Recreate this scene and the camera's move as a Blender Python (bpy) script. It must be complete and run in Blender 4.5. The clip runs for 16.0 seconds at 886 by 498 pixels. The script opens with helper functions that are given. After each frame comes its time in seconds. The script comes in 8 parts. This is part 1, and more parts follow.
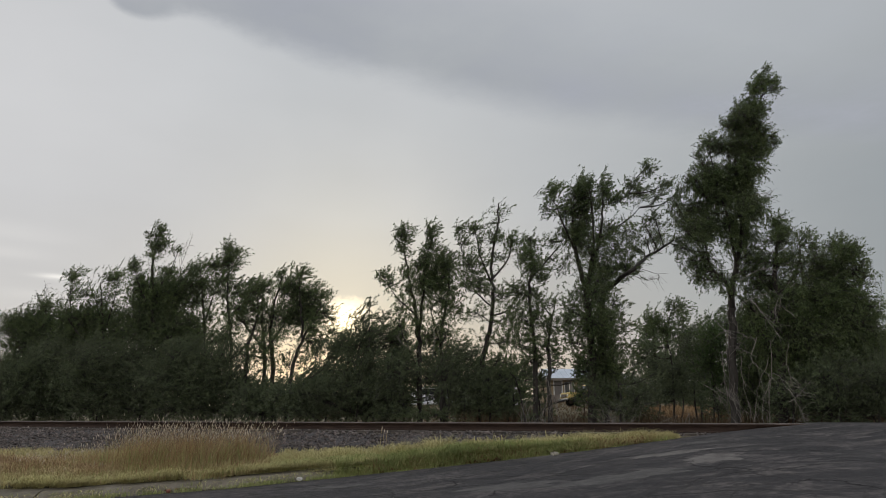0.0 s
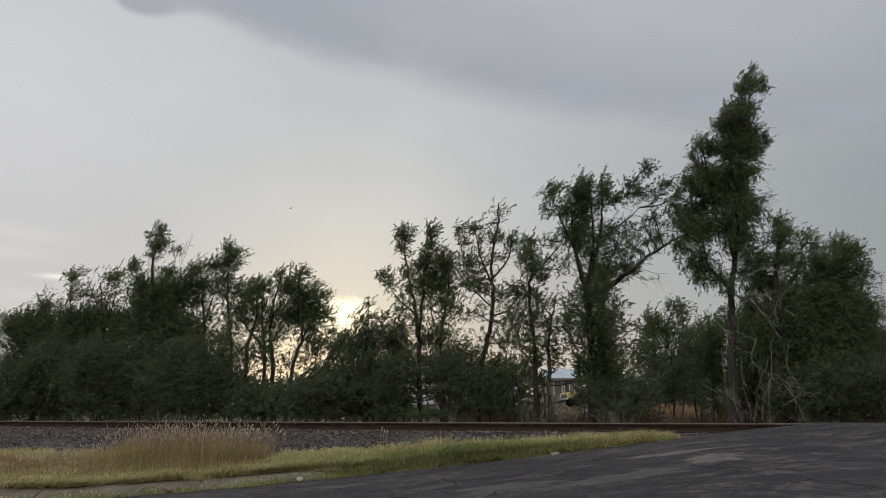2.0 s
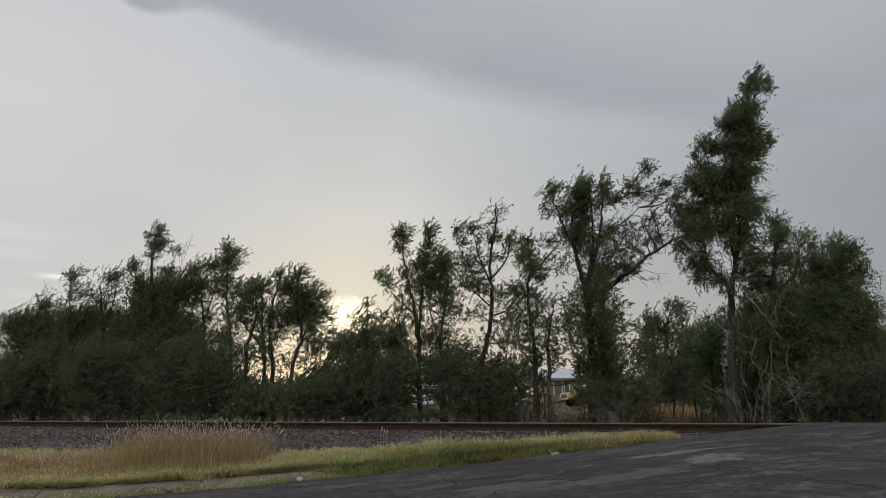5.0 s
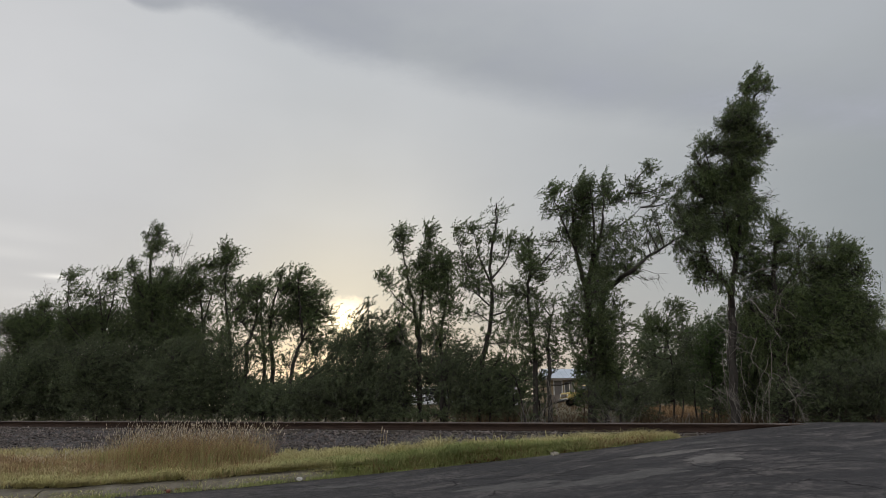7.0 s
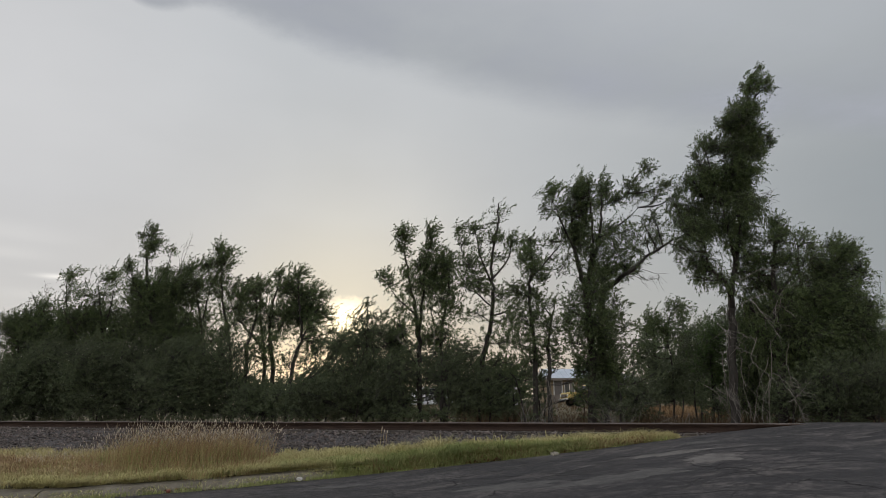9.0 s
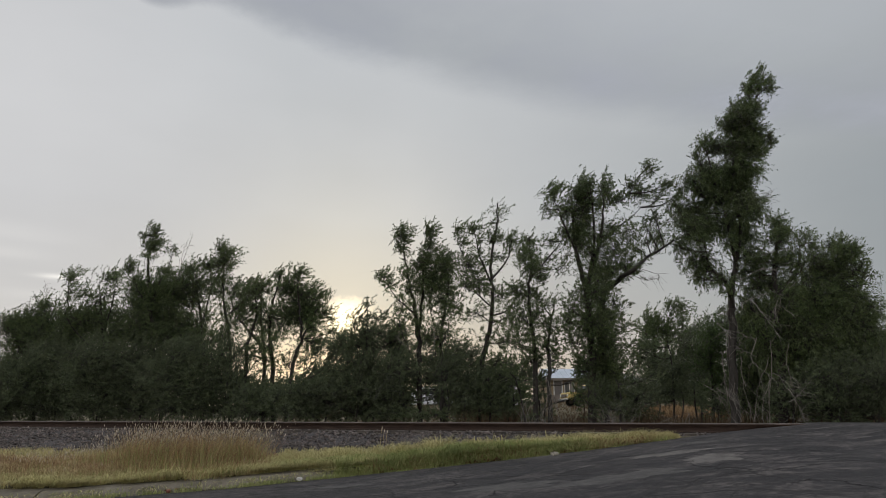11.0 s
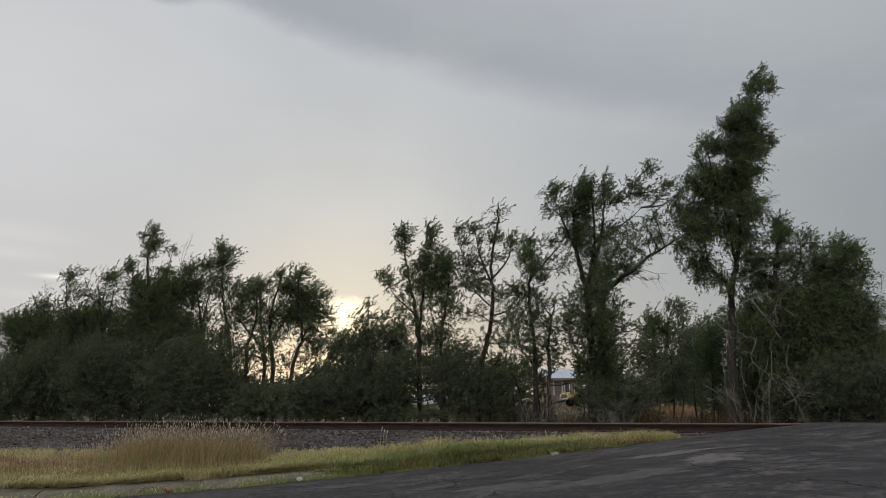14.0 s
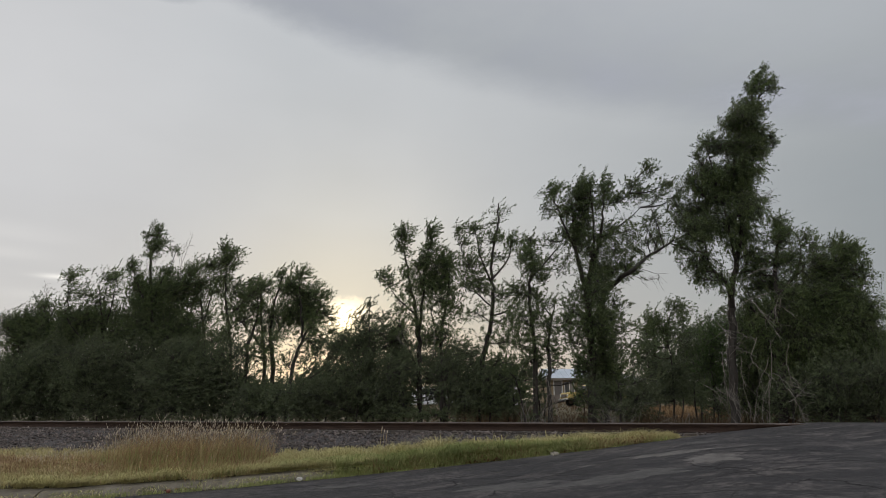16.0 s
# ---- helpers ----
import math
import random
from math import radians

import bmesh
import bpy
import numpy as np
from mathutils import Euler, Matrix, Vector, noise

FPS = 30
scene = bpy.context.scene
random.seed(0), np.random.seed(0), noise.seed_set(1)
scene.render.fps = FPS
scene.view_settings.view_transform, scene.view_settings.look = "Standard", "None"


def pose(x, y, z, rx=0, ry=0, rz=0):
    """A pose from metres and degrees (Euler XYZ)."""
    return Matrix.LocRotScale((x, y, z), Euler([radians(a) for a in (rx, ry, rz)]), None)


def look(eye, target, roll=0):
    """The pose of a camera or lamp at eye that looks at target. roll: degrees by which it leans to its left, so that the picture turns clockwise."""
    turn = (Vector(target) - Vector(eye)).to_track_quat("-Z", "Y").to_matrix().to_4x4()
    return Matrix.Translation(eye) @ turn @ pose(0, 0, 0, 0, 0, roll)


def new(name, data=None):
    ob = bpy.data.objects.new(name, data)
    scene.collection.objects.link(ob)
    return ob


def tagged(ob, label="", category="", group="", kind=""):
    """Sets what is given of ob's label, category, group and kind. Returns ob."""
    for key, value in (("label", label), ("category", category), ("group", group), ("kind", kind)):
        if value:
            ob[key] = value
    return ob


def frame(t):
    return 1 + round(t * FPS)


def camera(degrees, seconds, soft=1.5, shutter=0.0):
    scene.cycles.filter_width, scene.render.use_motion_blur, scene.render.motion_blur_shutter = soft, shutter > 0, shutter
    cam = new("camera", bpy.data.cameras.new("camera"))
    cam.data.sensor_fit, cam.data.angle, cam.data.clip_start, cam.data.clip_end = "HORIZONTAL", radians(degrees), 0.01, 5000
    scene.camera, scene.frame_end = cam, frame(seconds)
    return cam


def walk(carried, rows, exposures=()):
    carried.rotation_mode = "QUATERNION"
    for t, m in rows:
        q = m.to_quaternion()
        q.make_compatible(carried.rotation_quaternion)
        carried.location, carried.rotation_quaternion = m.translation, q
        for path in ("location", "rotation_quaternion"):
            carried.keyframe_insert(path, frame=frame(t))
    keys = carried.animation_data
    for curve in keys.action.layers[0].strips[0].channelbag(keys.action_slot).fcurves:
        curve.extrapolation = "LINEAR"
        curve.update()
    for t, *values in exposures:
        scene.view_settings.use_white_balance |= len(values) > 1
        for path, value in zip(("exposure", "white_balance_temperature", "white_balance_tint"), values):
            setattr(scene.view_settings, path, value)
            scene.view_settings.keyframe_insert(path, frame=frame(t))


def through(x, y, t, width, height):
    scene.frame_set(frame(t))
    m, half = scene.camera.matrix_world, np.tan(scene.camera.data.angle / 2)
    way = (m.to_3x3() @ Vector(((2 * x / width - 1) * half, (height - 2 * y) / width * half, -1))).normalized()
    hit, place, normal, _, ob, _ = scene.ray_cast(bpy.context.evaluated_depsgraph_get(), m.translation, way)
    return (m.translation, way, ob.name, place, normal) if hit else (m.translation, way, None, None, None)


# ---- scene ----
cam = camera(66, 16.0, soft=0.8)
TILT = 103.78
walk(cam, [(0, pose(0, 0, 1.5, TILT)), (12.1, pose(0, 0, 1.5, TILT)), (12.5, pose(0, 0, 1.5, TILT + 0.07)),
           (12.9, pose(0, 0, 1.5, TILT + 0.08, 0, 0.05)), (13.4, pose(0, 0, 1.5, TILT)), (16, pose(0, 0, 1.5, TILT))])

# ---- light: overcast evening sky, the low sun behind thin cloud ----
SUN_AZ, SUN_EL = radians(-8.0), radians(7.6)
SUN_DIR = Vector((math.sin(SUN_AZ) * math.cos(SUN_EL), math.cos(SUN_AZ) * math.cos(SUN_EL), math.sin(SUN_EL)))


class Nodes:
    """Small helper to write node trees in few lines."""

    def __init__(self, tree):
        self.tree = tree
        tree.nodes.clear()

    def add(self, kind, inputs=None, **attrs):
        n = self.tree.nodes.new(kind)
        for k, v in attrs.items():
            setattr(n, k, v)
        for k, v in (inputs or {}).items():
            self.set(n, k, v)
        return n

    def set(self, n, k, v):
        if isinstance(v, bpy.types.NodeSocket):
            self.tree.links.new(v, n.inputs[k])
        else:
            n.inputs[k].default_value = v

    def math(self, op, a, b=0.0, c=0.0, clamp=False):
        n = self.add("ShaderNodeMath", {0: a, 1: b, 2: c}, operation=op)
        n.use_clamp = clamp
        return n.outputs[0]

    def vmath(self, op, a, b=(0, 0, 0)):
        n = self.add("ShaderNodeVectorMath", {0: a, 1: b}, operation=op)
        return n.outputs[1] if op in ("DOT_PRODUCT", "LENGTH") else n.outputs[0]

    def ramp(self, fac, stops, smooth=False):
        n = self.add("ShaderNodeValToRGB", {0: fac})
        e = n.color_ramp.elements
        while len(e) < len(stops):
            e.new(0.5)
        for el, (p, col) in zip(e, stops):
            el.position = p
            el.color = (*col, 1) if not isinstance(col, (int, float)) else (col, col, col, 1)
        n.color_ramp.interpolation = "B_SPLINE" if smooth else "LINEAR"
        return n.outputs[0]

    def mix(self, fac, a, b, blend="MIX"):
        n = self.add("ShaderNodeMix", data_type="RGBA", blend_type=blend)
        self.set(n, 0, fac)
        self.set(n, 6, a if isinstance(a, bpy.types.NodeSocket) else (*a, 1))
        self.set(n, 7, b if isinstance(b, bpy.types.NodeSocket) else (*b, 1))
        return n.outputs[2]

    def noise(self, vec, scale, detail=4, rough=0.55, dist=0.0):
        return self.add("ShaderNodeTexNoise", {"Vector": vec, "Scale": scale, "Detail": detail, "Roughness": rough, "Distortion": dist}).outputs[0]

    def mapped(self, vec, scale=(1, 1, 1), rot=(0, 0, 0), loc=(0, 0, 0)):
        return self.add("ShaderNodeMapping", {"Vector": vec, "Scale": scale, "Rotation": rot, "Location": loc}).outputs[0]


def build_world():
    w = bpy.data.worlds.new("evening_sky")
    scene.world = w
    w.use_nodes = True
    N = Nodes(w.node_tree)
    d = N.add("ShaderNodeTexCoord").outputs["Generated"]
    sep = N.add("ShaderNodeSeparateXYZ", {0: d})
    up = N.math("MAXIMUM", sep.outputs[2], 0.0)
    # grey stratus: warm near the horizon, cool higher up
    grey = N.ramp(up, [(0.0, (0.74, 0.62, 0.47)), (0.07, (0.70, 0.61, 0.49)), (0.15, (0.575, 0.555, 0.52)), (0.28, (0.575, 0.583, 0.59)), (0.50, (0.565, 0.587, 0.61)), (0.62, (0.60, 0.62, 0.65)), (1.0, (1.2, 1.23, 1.3))])
    # darker rain-laden side towards the east
    side = N.math("MULTIPLY", N.add("ShaderNodeMapRange", {"Value": sep.outputs[0], "From Min": -0.05, "From Max": 0.55}).outputs[0],
                  N.add("ShaderNodeMapRange", {"Value": sep.outputs[1], "From Min": 0.0, "From Max": 0.4}).outputs[0])
    side = N.math("MULTIPLY", side, N.add("ShaderNodeMapRange", {"Value": up, "From Min": 0.30, "From Max": 0.52, "To Min": 1.0, "To Max": 0.45}).outputs[0])
    grey = N.mix(N.math("MULTIPLY", side, 0.85), grey, (0.31, 0.34, 0.36))
    # bands of cloud low in the west
    bands = N.noise(N.mapped(d, (2.0, 2.0, 16.0), loc=(3.1, 0.4, 0)), 3.0, 5, 0.6)
    low = N.add("ShaderNodeMapRange", {"Value": up, "From Min": 0.22, "From Max": 0.02}).outputs[0]
    west = N.add("ShaderNodeMapRange", {"Value": sep.outputs[0], "From Min": -0.2, "From Max": -0.5}).outputs[0]
    streak = N.math("MULTIPLY", N.math("MULTIPLY", low, west), N.ramp(bands, [(0.42, 0.0), (0.6, 1.0)]))
    grey = N.mix(N.math("MULTIPLY", streak, 0.25), grey, (0.85, 0.80, 0.70))
    grey = N.mix(N.math("MULTIPLY", N.math("MULTIPLY", west, 0.6), N.add("ShaderNodeMapRange", {"Value": sep.outputs[1], "From Min": 0.3, "From Max": 0.6}).outputs[0]), grey, (0.675, 0.67, 0.68))
    for x0, z0, wx, wz, gain in ((-0.490, 0.172, 0.020, 0.0034, 0.38), (-0.535, 0.222, 0.055, 0.012, 0.07), (-0.545, 0.198, 0.04, 0.008, 0.08), (-0.50, 0.150, 0.05, 0.006, 0.06)):
        ex = N.math("POWER", N.math("DIVIDE", N.math("SUBTRACT", sep.outputs[0], x0), wx), 2.0)
        ez = N.math("POWER", N.math("DIVIDE", N.math("SUBTRACT", N.math("ADD", sep.outputs[2], N.math("MULTIPLY", bands, 0.012)), z0 + 0.006), wz), 2.0)
        g = N.math("MULTIPLY", N.math("EXPONENT", N.math("MULTIPLY", N.math("ADD", ex, ez), -1.0)), N.math("MULTIPLY", sep.outputs[1], gain))
        g = N.math("MAXIMUM", g, 0.0)
        grey = N.mix(1.0, grey, N.mix(1.0, (1.0, 0.95, 0.85), N.add("ShaderNodeCombineXYZ", {0: g, 1: g, 2: g}).outputs[0], "MULTIPLY"), "ADD")
    soft = N.noise(N.mapped(d, (1.2, 1.2, 2.6)), 2.2, 4, 0.5)
    grey = N.mix(1.0, grey, N.ramp(soft, [(0.3, 0.95), (0.7, 1.04)]), "MULTIPLY")
    # unseen sky behind the view, brightened up to 2.5 times as added fill light
    back = N.add("ShaderNodeMapRange", {"Value": sep.outputs[1], "From Min": 0.25, "From Max": -0.5, "To Min": 1.0, "To Max": 2.5}).outputs[0]
    grey = N.mix(1.0, grey, N.add("ShaderNodeCombineXYZ", {0: back, 1: back, 2: back}).outputs[0], "MULTIPLY")
    # glow round the veiled sun
    toward = N.math("MAXIMUM", N.vmath("DOT_PRODUCT", d, tuple(SUN_DIR)), 0.0)
    wide = N.math("POWER", toward, 60.0)
    close = N.math("POWER", toward, 2600.0)
    capped = N.add("ShaderNodeMapRange", {"Value": N.math("ADD", sep.outputs[2], N.math("MULTIPLY", N.noise(N.mapped(d, (30, 30, 30)), 3.0, 4, 0.6), 0.022)), "From Min": 0.183, "From Max": 0.174}, interpolation_type="SMOOTHSTEP").outputs[0]
    close = N.math("MULTIPLY", close, N.math("ADD", 0.10, N.math("MULTIPLY", capped, 0.90)))
    ragged = N.ramp(N.noise(N.mapped(d, (9, 9, 22)), 4.0, 5, 0.6), [(0.3, 0.25), (0.62, 1.0)])
    g1 = N.mix(1.0, (0.17, 0.138, 0.05), N.add("ShaderNodeCombineXYZ", {0: wide, 1: wide, 2: wide}).outputs[0], "MULTIPLY")
    k = N.math("MULTIPLY", close, ragged)
    lx = N.math("POWER", N.math("DIVIDE", N.math("SUBTRACT", sep.outputs[0], -0.20), 0.10), 2.0)
    lz = N.math("POWER", N.math("DIVIDE", N.math("SUBTRACT", sep.outputs[2], 0.07), 0.035), 2.0)
    low_glow = N.math("MULTIPLY", N.math("EXPONENT", N.math("MULTIPLY", N.math("ADD", lx, lz), -1.0)), N.math("MAXIMUM", sep.outputs[1], 0.0))
    g3 = N.mix(1.0, (0.34, 0.22, 0.10), N.add("ShaderNodeCombineXYZ", {0: low_glow, 1: low_glow, 2: low_glow}).outputs[0], "MULTIPLY")
    g2 = N.mix(1.0, (2.2, 1.85, 1.15), N.add("ShaderNodeCombineXYZ", {0: k, 1: k, 2: k}).outputs[0], "MULTIPLY")
    total = N.mix(1.0, N.mix(1.0, N.mix(1.0, grey, g1, "ADD"), g2, "ADD"), g3, "ADD")
    sky = N.add("ShaderNodeTexSky", sky_type="NISHITA")
    sky.sun_disc, sky.sun_elevation, sky.sun_rotation = False, SUN_EL, SUN_AZ
    b1 = N.add("ShaderNodeBackground", {0: total, 1: 1.0})
    b2 = N.add("ShaderNodeBackground", {0: sky.outputs[0], 1: 0.05})
    both = N.add("ShaderNodeMixShader", {0: 0.06, 1: b1.outputs[0], 2: b2.outputs[0]})
    N.add("ShaderNodeOutputWorld", {0: both.outputs[0]})


build_world()
sun = new("sun", bpy.data.lights.new("sun", "SUN"))
sun.data.energy, sun.data.angle, sun.data.color = 0.5, radians(14), (1.0, 0.86, 0.66)
sun.matrix_basis = look(SUN_DIR * 200, (0, 0, 0))
scene.view_settings.exposure = 0.0


# ---- materials ----
def material(name):
    m = bpy.data.materials.new(name)
    m.use_nodes = True
    return m, Nodes(m.node_tree)


def surface(name, colours, scale, rough=0.8, metal=0.0, fine=0.25, bump=0.3, stretch=(1, 1, 1), spec=0.3, island=0.0, objvar=0.0):
    """A mottled surface: colours along two scales of noise, with relief."""
    m, N = material(name)
    co = N.add("ShaderNodeTexCoord").outputs["Object"]
    v = N.mapped(co, stretch)
    big, small = N.noise(v, scale, 5, 0.6), N.noise(v, scale * 9, 4, 0.6)
    f = N.math("ADD", N.math("MULTIPLY", big, 1 - fine), N.math("MULTIPLY", small, fine))
    n = len(colours)
    col = N.ramp(f, [(0.3 + 0.4 * i / max(1, n - 1), c) for i, c in enumerate(colours)])
    if island:
        r = N.add("ShaderNodeNewGeometry").outputs["Random Per Island"]
        col = N.mix(1.0, col, N.ramp(r, [(0, 1 - island), (1, 1 + island)]), "MULTIPLY")
    if objvar:
        r = N.add("ShaderNodeObjectInfo").outputs["Random"]
        col = N.mix(1.0, col, N.ramp(r, [(0, 1 - objvar), (1, 1 + objvar)]), "MULTIPLY")
    b = N.add("ShaderNodeBump", {"Strength": bump, "Distance": 0.02, "Height": small})
    p = N.add("ShaderNodeBsdfPrincipled", {"Base Color": col, "Roughness": rough, "Metallic": metal, "Specular IOR Level": spec, "Normal": b.outputs[0]})
    N.add("ShaderNodeOutputMaterial", {0: p.outputs[0]})
    return m


def leafy(name, colours, through=0.3, patch=0.5, varied=False):
    """Thin leaves or blades: each its own tone, with light passing through."""
    m, N = material(name)
    r = N.add("ShaderNodeNewGeometry").outputs["Random Per Island"]
    co = N.add("ShaderNodeTexCoord").outputs["Object"]
    f = N.math("ADD", N.math("MULTIPLY", r, 1 - patch), N.math("MULTIPLY", N.noise(co, 1.3, 3), patch))
    n = len(colours)
    col = N.ramp(f, [(0.15 + 0.7 * i / (n - 1), c) for i, c in enumerate(colours)])
    o = N.add("ShaderNodeObjectInfo").outputs["Random"]
    tint = [(0, (0.88, 0.87, 0.89)), (0.55, (1.0, 1.0, 1.0)), (1, (1.06, 1.09, 1.02))] if varied else [(0, 0.9), (1, 1.1)]
    col = N.mix(1.0, col, N.ramp(o, tint), "MULTIPLY")
    p = N.add("ShaderNodeBsdfPrincipled", {"Base Color": col, "Roughness": 0.65, "Specular IOR Level": 0.14})
    t = N.add("ShaderNodeBsdfTranslucent", {0: col})
    x = N.add("ShaderNodeMixShader", {0: through, 1: p.outputs[0], 2: t.outputs[0]})
    N.add("ShaderNodeOutputMaterial", {0: x.outputs[0]})
    return m


LEAF = leafy("elm_leaves", [(0.047, 0.067, 0.029), (0.081, 0.107, 0.045), (0.126, 0.154, 0.067)], 0.42, 0.68, varied=True)
LEAF_DARK = leafy("shrub_leaves", [(0.051, 0.064, 0.034), (0.084, 0.102, 0.056), (0.131, 0.152, 0.087)], 0.42, 0.75, varied=True)
LEAF_FRESH = leafy("fresh_leaves", [(0.042, 0.068, 0.022), (0.064, 0.098, 0.034), (0.094, 0.130, 0.048)], 0.3, 0.7)
BARK = surface("elm_bark", [(0.014, 0.012, 0.0105), (0.028, 0.024, 0.021), (0.052, 0.045, 0.040)], 6, 0.9, stretch=(2, 2, 0.4), bump=0.6)
DEADWOOD = surface("bare_dead_wood", [(0.075, 0.066, 0.058), (0.13, 0.117, 0.103), (0.20, 0.182, 0.16)], 8, 0.85, stretch=(2, 2, 0.5))
GREEN_BLADE = leafy("green_grass_blade", [(0.128, 0.156, 0.052), (0.240, 0.268, 0.098), (0.42, 0.41, 0.182)], 0.40, 0.6)
STRAW_BLADE = leafy("dry_grass_blade", [(0.22, 0.166, 0.080), (0.34, 0.266, 0.136), (0.46, 0.376, 0.212)], 0.3, 0.65)
PALE_BLADE = leafy("pale_green_grass_blade", [(0.27, 0.240, 0.108), (0.40, 0.360, 0.168), (0.54, 0.475, 0.258)], 0.36, 0.65)
BROWN_BLADE = leafy("brown_dead_grass", [(0.045, 0.029, 0.017), (0.078, 0.050, 0.029), (0.13, 0.088, 0.048)], 0.25)
RUST_STEM = leafy("russet_grass_stem", [(0.15, 0.085, 0.042), (0.26, 0.165, 0.085), (0.38, 0.275, 0.155)], 0.3)
SEED = leafy("pale_seed_head", [(0.27, 0.225, 0.165), (0.40, 0.345, 0.265), (0.52, 0.46, 0.37)], 0.25)
SOIL = surface("dry_grassy_soil", [(0.032, 0.028, 0.016), (0.060, 0.052, 0.027), (0.105, 0.088, 0.045)], 1.4, 0.95, fine=0.4, bump=0.6)
GRAVEL = surface("ballast_gravel_bed", [(0.024, 0.021, 0.021), (0.045, 0.040, 0.040), (0.085, 0.077, 0.076)], 11, 0.9, fine=0.5, bump=1.0)
STONE = surface("crushed_grey_stone", [(0.032, 0.0265, 0.0245), (0.070, 0.058, 0.053), (0.135, 0.114, 0.104)], 9, 0.85, island=0.6, objvar=0.35)
RUST = surface("rusty_rail_steel", [(0.014, 0.0095, 0.0075), (0.027, 0.018, 0.0142), (0.044, 0.030, 0.024)], 5, 0.85, fine=0.4, stretch=(0.4, 3, 3), spec=0.08)
HEAD = surface("worn_rail_head", [(0.06, 0.048, 0.04), (0.10, 0.085, 0.075), (0.14, 0.12, 0.11)], 4, 0.5, metal=0.4, stretch=(0.3, 4, 4))
TIE = surface("creosoted_sleeper_wood", [(0.025, 0.02, 0.017), (0.05, 0.042, 0.035), (0.085, 0.07, 0.06)], 4, 0.9, stretch=(4, 0.6, 4), objvar=0.3)
CONCRETE = surface("weathered_kerb_concrete", [(0.050, 0.043, 0.032), (0.110, 0.096, 0.074), (0.175, 0.155, 0.124)], 2.2, 0.9, fine=0.45, bump=0.6, objvar=0.15)


def asphalt_material(name="old_asphalt", tone=1.0):
    m, N = material(name)
    co = N.add("ShaderNodeTexCoord").outputs["Object"]
    grain = N.noise(co, 70, 3, 0.75)
    mid = N.noise(co, 7.0, 9, 0.85, 0.2)
    big = N.noise(N.mapped(co, (0.45, 1.0, 1), rot=(0, 0, 0.12)), 1.6, 8, 0.75, 0.5)
    worn = N.ramp(N.math("ADD", N.math("MULTIPLY", big, 0.45), N.math("MULTIPLY", mid, 0.55)),
                  [(0.44, (0.012, 0.0103, 0.0108)), (0.485, (0.031, 0.027, 0.0272)), (0.525, (0.050, 0.0438, 0.043)), (0.57, (0.088, 0.078, 0.073))])
    col = N.mix(1.0, worn, N.ramp(grain, [(0.25, 0.5 * tone), (0.75, 1.5 * tone)]), "MULTIPLY")
    # darker sealed streaks
    streak = N.ramp(N.noise(N.mapped(co, (0.48, 1.3, 1), rot=(0, 0, 0.16)), 2.3, 12, 0.74, 0.9), [(0.495, 0.0), (0.53, 1.0)])
    col = N.mix(N.math("MULTIPLY", streak, 0.88), col, (0.0135 * tone, 0.012 * tone, 0.013 * tone))
    # cracks
    warp = N.add("ShaderNodeTexNoise", {"Vector": co, "Scale": 1.7, "Detail": 6.0})
    shifted = N.add("ShaderNodeVectorMath", {0: warp.outputs[1], "Scale": 0.5}, operation="SCALE").outputs[0]
    cv = N.vmath("ADD", N.mapped(co, (0.38, 0.8, 1)), shifted)
    vor = N.add("ShaderNodeTexVoronoi", {"Vector": cv, "Scale": 0.8}, feature="DISTANCE_TO_EDGE").outputs[0]
    vor2 = N.add("ShaderNodeTexVoronoi", {"Vector": cv, "Scale": 3.1}, feature="DISTANCE_TO_EDGE").outputs[0]
    crack = N.math("MULTIPLY", N.ramp(vor, [(0.0, 1.0), (0.010, 0.9), (0.022, 0.0)]), N.ramp(N.noise(co, 0.5, 2), [(0.42, 0.0), (0.55, 1.0)]))
    fine = N.math("MULTIPLY", N.ramp(vor2, [(0.0, 0.8), (0.02, 0.5), (0.04, 0.0)]), N.ramp(N.noise(co, 0.7, 3), [(0.52, 0.0), (0.6, 1.0)]))
    crack = N.math("MAXIMUM", crack, fine)
    col = N.mix(crack, col, (0.008, 0.007, 0.007))
    h = N.math("SUBTRACT", N.math("ADD", N.math("MULTIPLY", grain, 0.4), mid), N.math("MULTIPLY", crack, 1.5))
    b = N.add("ShaderNodeBump", {"Strength": 0.6, "Distance": 0.02, "Height": h})
    p = N.add("ShaderNodeBsdfPrincipled", {"Base Color": col, "Roughness": N.ramp(big, [(0.35, 0.66), (0.65, 0.88)]), "Specular IOR Level": 0.3, "Normal": b.outputs[0]})
    N.add("ShaderNodeOutputMaterial", {0: p.outputs[0]})
    return m


ASPHALT = asphalt_material("old_asphalt", 0.8)


